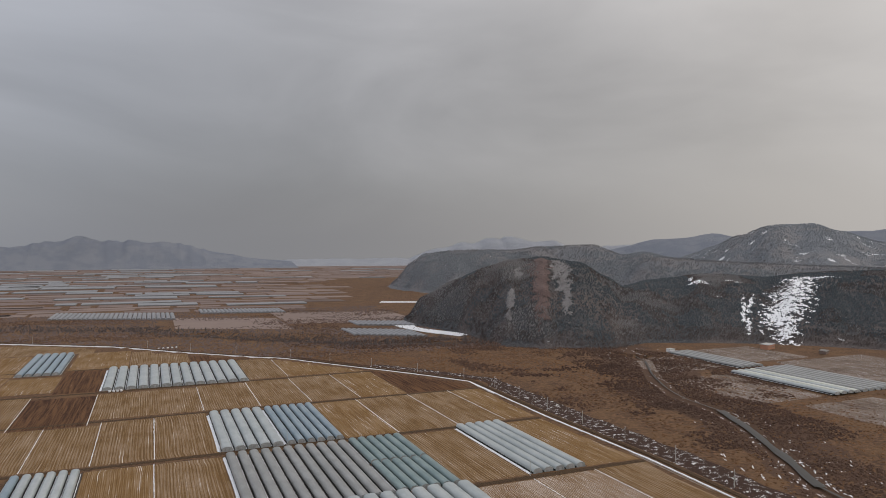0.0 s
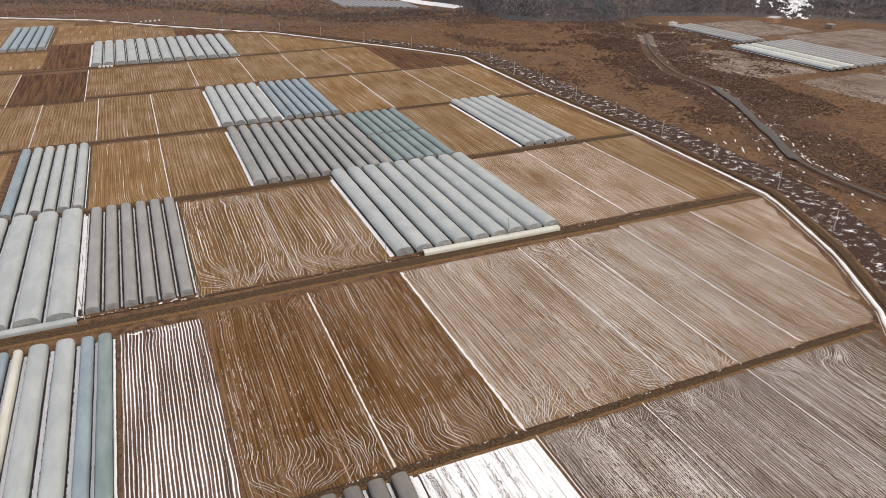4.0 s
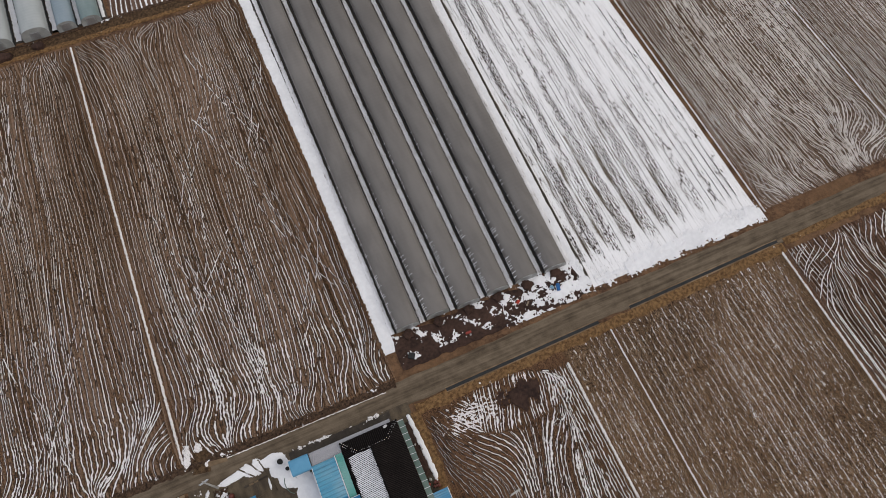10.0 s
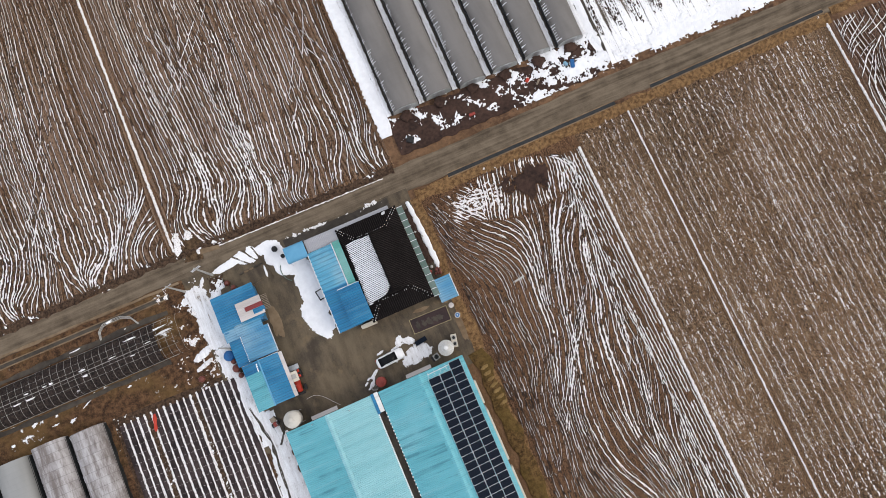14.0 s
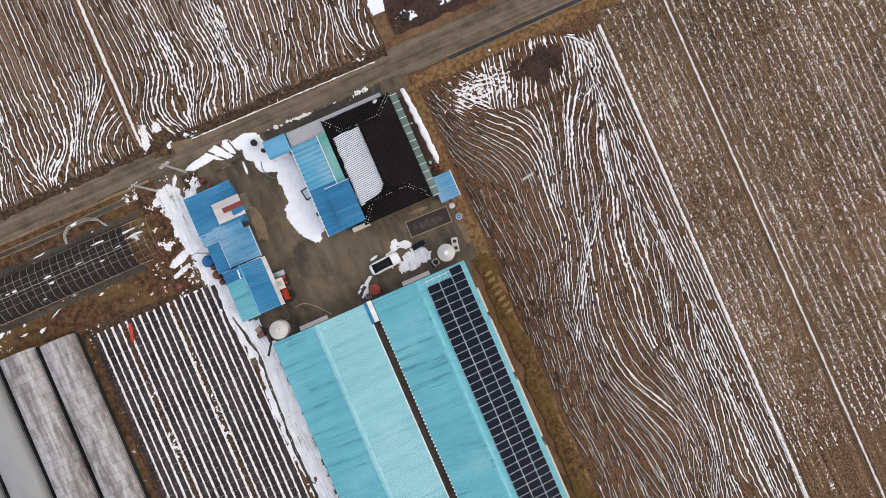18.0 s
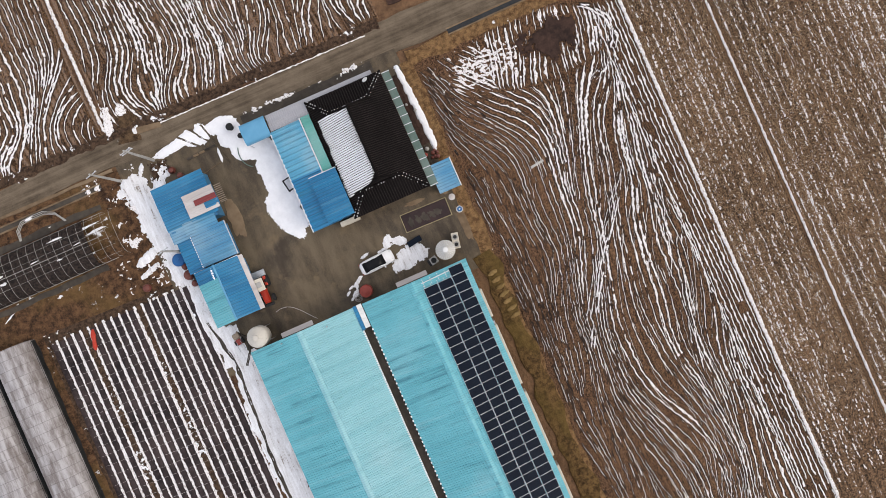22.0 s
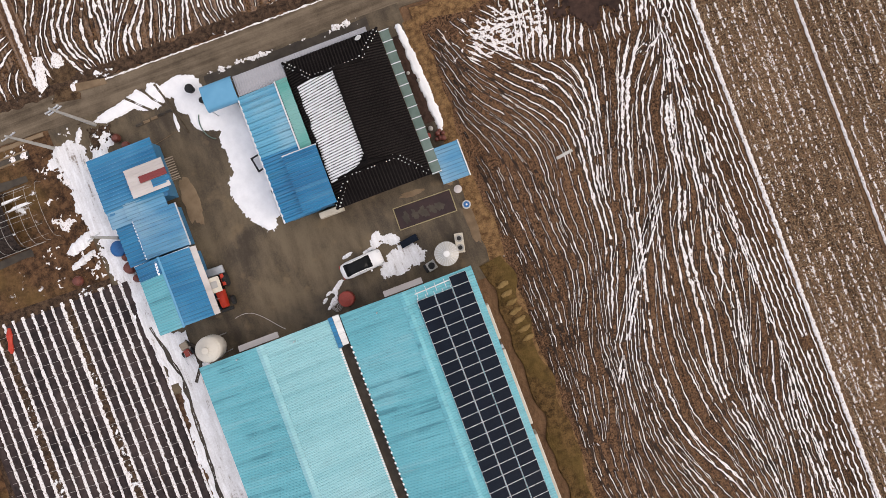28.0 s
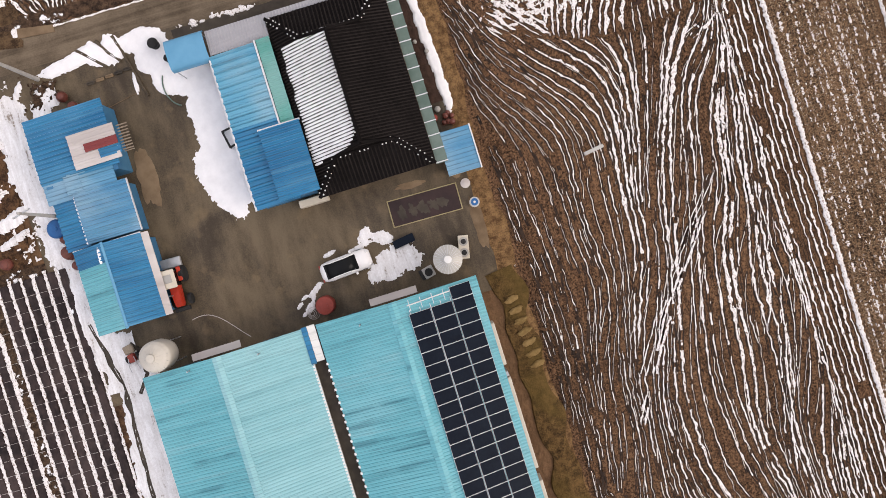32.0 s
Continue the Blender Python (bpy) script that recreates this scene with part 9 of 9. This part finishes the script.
for x0, y0, x1, y1, bow in ((-52, 36, -39, 64, 1.2), (-46, 34, -58, 80, -1), (-27, 48, -12, 66, 1), (-14, 38, -24, 74, -1.4), (-8, 40, 2, 62, 1), (-2, 60, -12, 92, 1.2), (-20, 70, -8, 96, -1), (-60, 60, -48, 90, 1), (3, 45, -6, 70, -0.8),
                            (-6, 76, 3, 100, 0.6), (0, 80, -9, 108, -1), (-22, 52, -17, 84, 2.0), (-50, 84, -44, 112, 1)):
    crossing += [track(x0, y0, x1, y1, bow), track(x0 + 1.5, y0, x1 + 1.5, y1, bow)]
furrow_snow(crossing, lambda x, y: 0.17, 71, lambda x, y: -0.1, "curved tractor tracks picked out in snow", 0.1, 0.108)
crossing = []
for x0, y0, x1, y1, bow in ((24.6, 0, 14.0, -15, -0.5), (23.0, -3, 13.0, -18.4, -0.5), (25, -14, 29, 2, 0.5), (24, -26, 28, -10, -0.5)):
    crossing += [track(x0, y0, x1, y1, bow), track(x0 - 0.5, y0 - 0.2, x1 - 0.5, y1, bow)]
crossing += [arc(21.5, 15.5, 8.2 + 0.5 * k, -1.1 + 0.1 * nz(k, 3), 0.75, 0.62, 0.1) for k in range(3)]
furrow_snow(crossing, lambda x, y: 0.2, 72, lambda x, y: -0.12, "curved tractor tracks picked out in snow", 0.14, 0.108)
rings = [arc(96.5, 161.5, 5.6 + 0.5 * k, 0.2 * k, 6.2, 0.95) for k in range(3)] + [arc(108.5, 160.5, 5.2 + 0.5 * k, 1.2, 5.6, 1.05) for k in range(2)]
furrow_snow(rings, lambda x, y: 0.08, 73, lambda x, y: 0.05, "dark rings where a tractor turned", 0.12, 0.108)
make("mud_patch", drift(17, 28, 14.5, 21.2, lambda x, y: 0.4 if dark_heap(x, y) else -0.3, 0.22, 0.16, 0.06), M["mud"], label="churned dark mud at the head of the field", category="mud", kind="structure")


def mess(x, y):
    d = 1 - math.hypot((x - 14.5) / 5.2, (y - 18.0) / 2.4)
    return 0.8 * nz(x * 1.3 + y * 0.9, y * 2.6 - x * 0.6, 3) + 0.5 * nz(x * 5, y * 5, 8) - 0.34 + min(0.4, d * 0.7)


make("snow_patch", drift(8.6, 21, 14.5, 21.2, mess, 0.13, 0.1, 0.1), M["furrow_snow"], label="churned clods of snow at the head of the field", category="snow", kind="structure")


def scraps(x, y):
    return 0.75 * nz(x * 0.5, y * 0.5, 3) + 0.55 * nz(x * 1.6, y * 1.6, 5) + 0.4 * nz(x * 4.5, y * 4.5, 8) - 0.28 + 0.3 * min(1.0, max(-1.5, (x + 31.5) / 4))


make("snow_patch", drift(-39, -28.5, 9.2, 24.0, scraps, 0.18, 0.08, 0.1), M["furrow_snow"], label="scattered scraps of snow in the dead grass by the sheds", category="snow", kind="structure")


def entry(x, y):
    return 0.7 * nz(x * 0.9, y * 0.5, 13) + 0.5 * nz(x * 2.4, y * 1.2, 5) + 0.35 * nz(x * 5, y * 4, 8) - 0.1 - 0.17 * abs(y - 29.4) - 0.14 * abs(x + 28.6)


entry_lanes = pools([(-29.3, 29.4, 0.55, 2.0, -14), (-27.3, 30.3, 0.7, 0.8, 0), (-26.7, 27.4, 0.3, 0.5, 0)], 0.3, 1.2, 9)
make("snow_patch", drift(-44, -20, 26.7, 36, lambda x, y: max(entry(x, y) - (0.6 if abs(x + 27.6) < 1.3 and y < 29.3 else 0.0), entry_lanes(x, y) if abs(x + 28) < 4 else -1.0), 0.16, 0.08, 0.1), M["furrow_snow"], label="trampled snow where the track enters the field", category="snow", kind="structure")

# ---- clods and stubble: the crumb of the near fields ----
M["clod_soil"] = simple("crumbling_clods", (0.026, 0.012, 0.006), (0.195, 0.104, 0.054), 2.2, rough=0.95, bump=0.3, dist=0.03)
M["stubble_straw"] = simple("cut_rice_straw", (0.13, 0.082, 0.043), (0.58, 0.43, 0.28), 2.6, rough=0.95, bump=0)


def clods(x0, x1, y0, y1, density, lo, hi, seed, label):
    r = random.Random(seed)
    v, f = [], []
    for _ in range(int((x1 - x0) * (y1 - y0) * density)):
        x, y = r.uniform(x0, x1), r.uniform(y0, y1)
        s = r.uniform(lo, hi)
        o, t = len(v), r.uniform(0, 3.1)
        for i in range(4):
            a = t + i * 1.571 + r.uniform(-0.4, 0.4)
            w = s * r.uniform(0.6, 1.2)
            v.append((x + w * math.cos(a), y + 1.3 * w * math.sin(a), 0.04))
        v.append((x + 0.3 * s * r.uniform(-1, 1), y + 0.3 * s * r.uniform(-1, 1), 0.06 + s * r.uniform(0.6, 1.1)))
        f += [(o, o + 1, o + 4), (o + 1, o + 2, o + 4), (o + 2, o + 3, o + 4), (o + 3, o, o + 4)]
    return make("clods", (v, f), M["clod_soil"], label=label, category="soil", kind="stuff")


clods(7.0, 31.6, -40, 21, 8, 0.06, 0.17, 81, "crumbled brown clods on the ploughed field")
clods(-29.2, 5.0, 28.2, 62, 6, 0.06, 0.17, 82, "crumbled brown clods on the ploughed field")
clods(-65, -31, 28.4, 60, 5, 0.06, 0.17, 83, "crumbled brown clods on the ploughed field")


def stubble_rows(x0, x1, y0, y1, row, gap, seed):
    """Rows of cut rice stems, each clump a small splayed tuft."""
    r = random.Random(seed)
    v, f = [], []
    for i in range(int((x1 - x0) / row)):
        y = y0
        while y < y1:
            x = x0 + row * (i + 0.5) + 0.3 * nz(x0 + i * row * 0.08, y * 0.03, 4) + r.uniform(-0.05, 0.05)
            if r.random() < 0.85:
                s = r.uniform(0.06, 0.19)
                o = len(v)
                for k in range(3):
                    a = k * 2.094 + r.uniform(0, 1.5)
                    v += [(x + 0.5 * s * math.cos(a), y + 0.5 * s * math.sin(a), 0.05), (x + 0.5 * s * math.cos(a + 1.2), y + 0.5 * s * math.sin(a + 1.2), 0.05), (x + 1.4 * s * math.cos(a + 0.6), y + 1.4 * s * math.sin(a + 0.6), 0.07 + s * r.uniform(1.0, 1.8))]
                    f.append((o + 3 * k, o + 3 * k + 1, o + 3 * k + 2))
            y += gap * r.uniform(0.7, 1.3)
    return make("rice_stubble", (v, f), M["stubble_straw"], label="rows of cut rice stubble", category="stubble", kind="stuff")


stubble_rows(32.9, 41.4, -36, 21.2, 0.28, 0.24, 91)
stubble_rows(42.4, 76.4, -36, 21.6, 0.28, 0.26, 92)

for k, (x, rx, ry) in enumerate(((-43.2, 2.4, 1.0), (-36.0, 1.2, 0.8), (-50.0, 1.4, 0.8))):
    make("earth_mound", blob(x, 121.4 + 0.3 * k, rx, ry, 0.9, 0, 0.35, k * 4.3), M["mud"], label="heap of red brown soil before a greenhouse end", category="heap", group="heaps at the greenhouse ends")


def ends(x, y):
    return 0.8 * nz(x * 0.5, y * 0.6, 3) + 0.6 * nz(x * 1.5, y * 1.8, 5) - 0.15 - 0.25 * abs(y - 229.6)


make("snow_patch", drift(-33, 6, 226.5, 232.5, ends, 0.35, 0.12, 0.1), M["snow"], label="litter of snow before the grey greenhouses", category="snow", kind="structure")
make("snow_patch", drift(-21, 5, 206, 216, lambda x, y: 0.9 * nz(x * 0.35, y * 0.5, 13) + 0.5 * nz(x * 1.2, y * 1.4, 5) - 0.25 - 0.12 * abs(y - 212), 0.35, 0.12, 0.1), M["snow"], label="scattered snow at the head of the ridged field", category="snow", kind="structure")
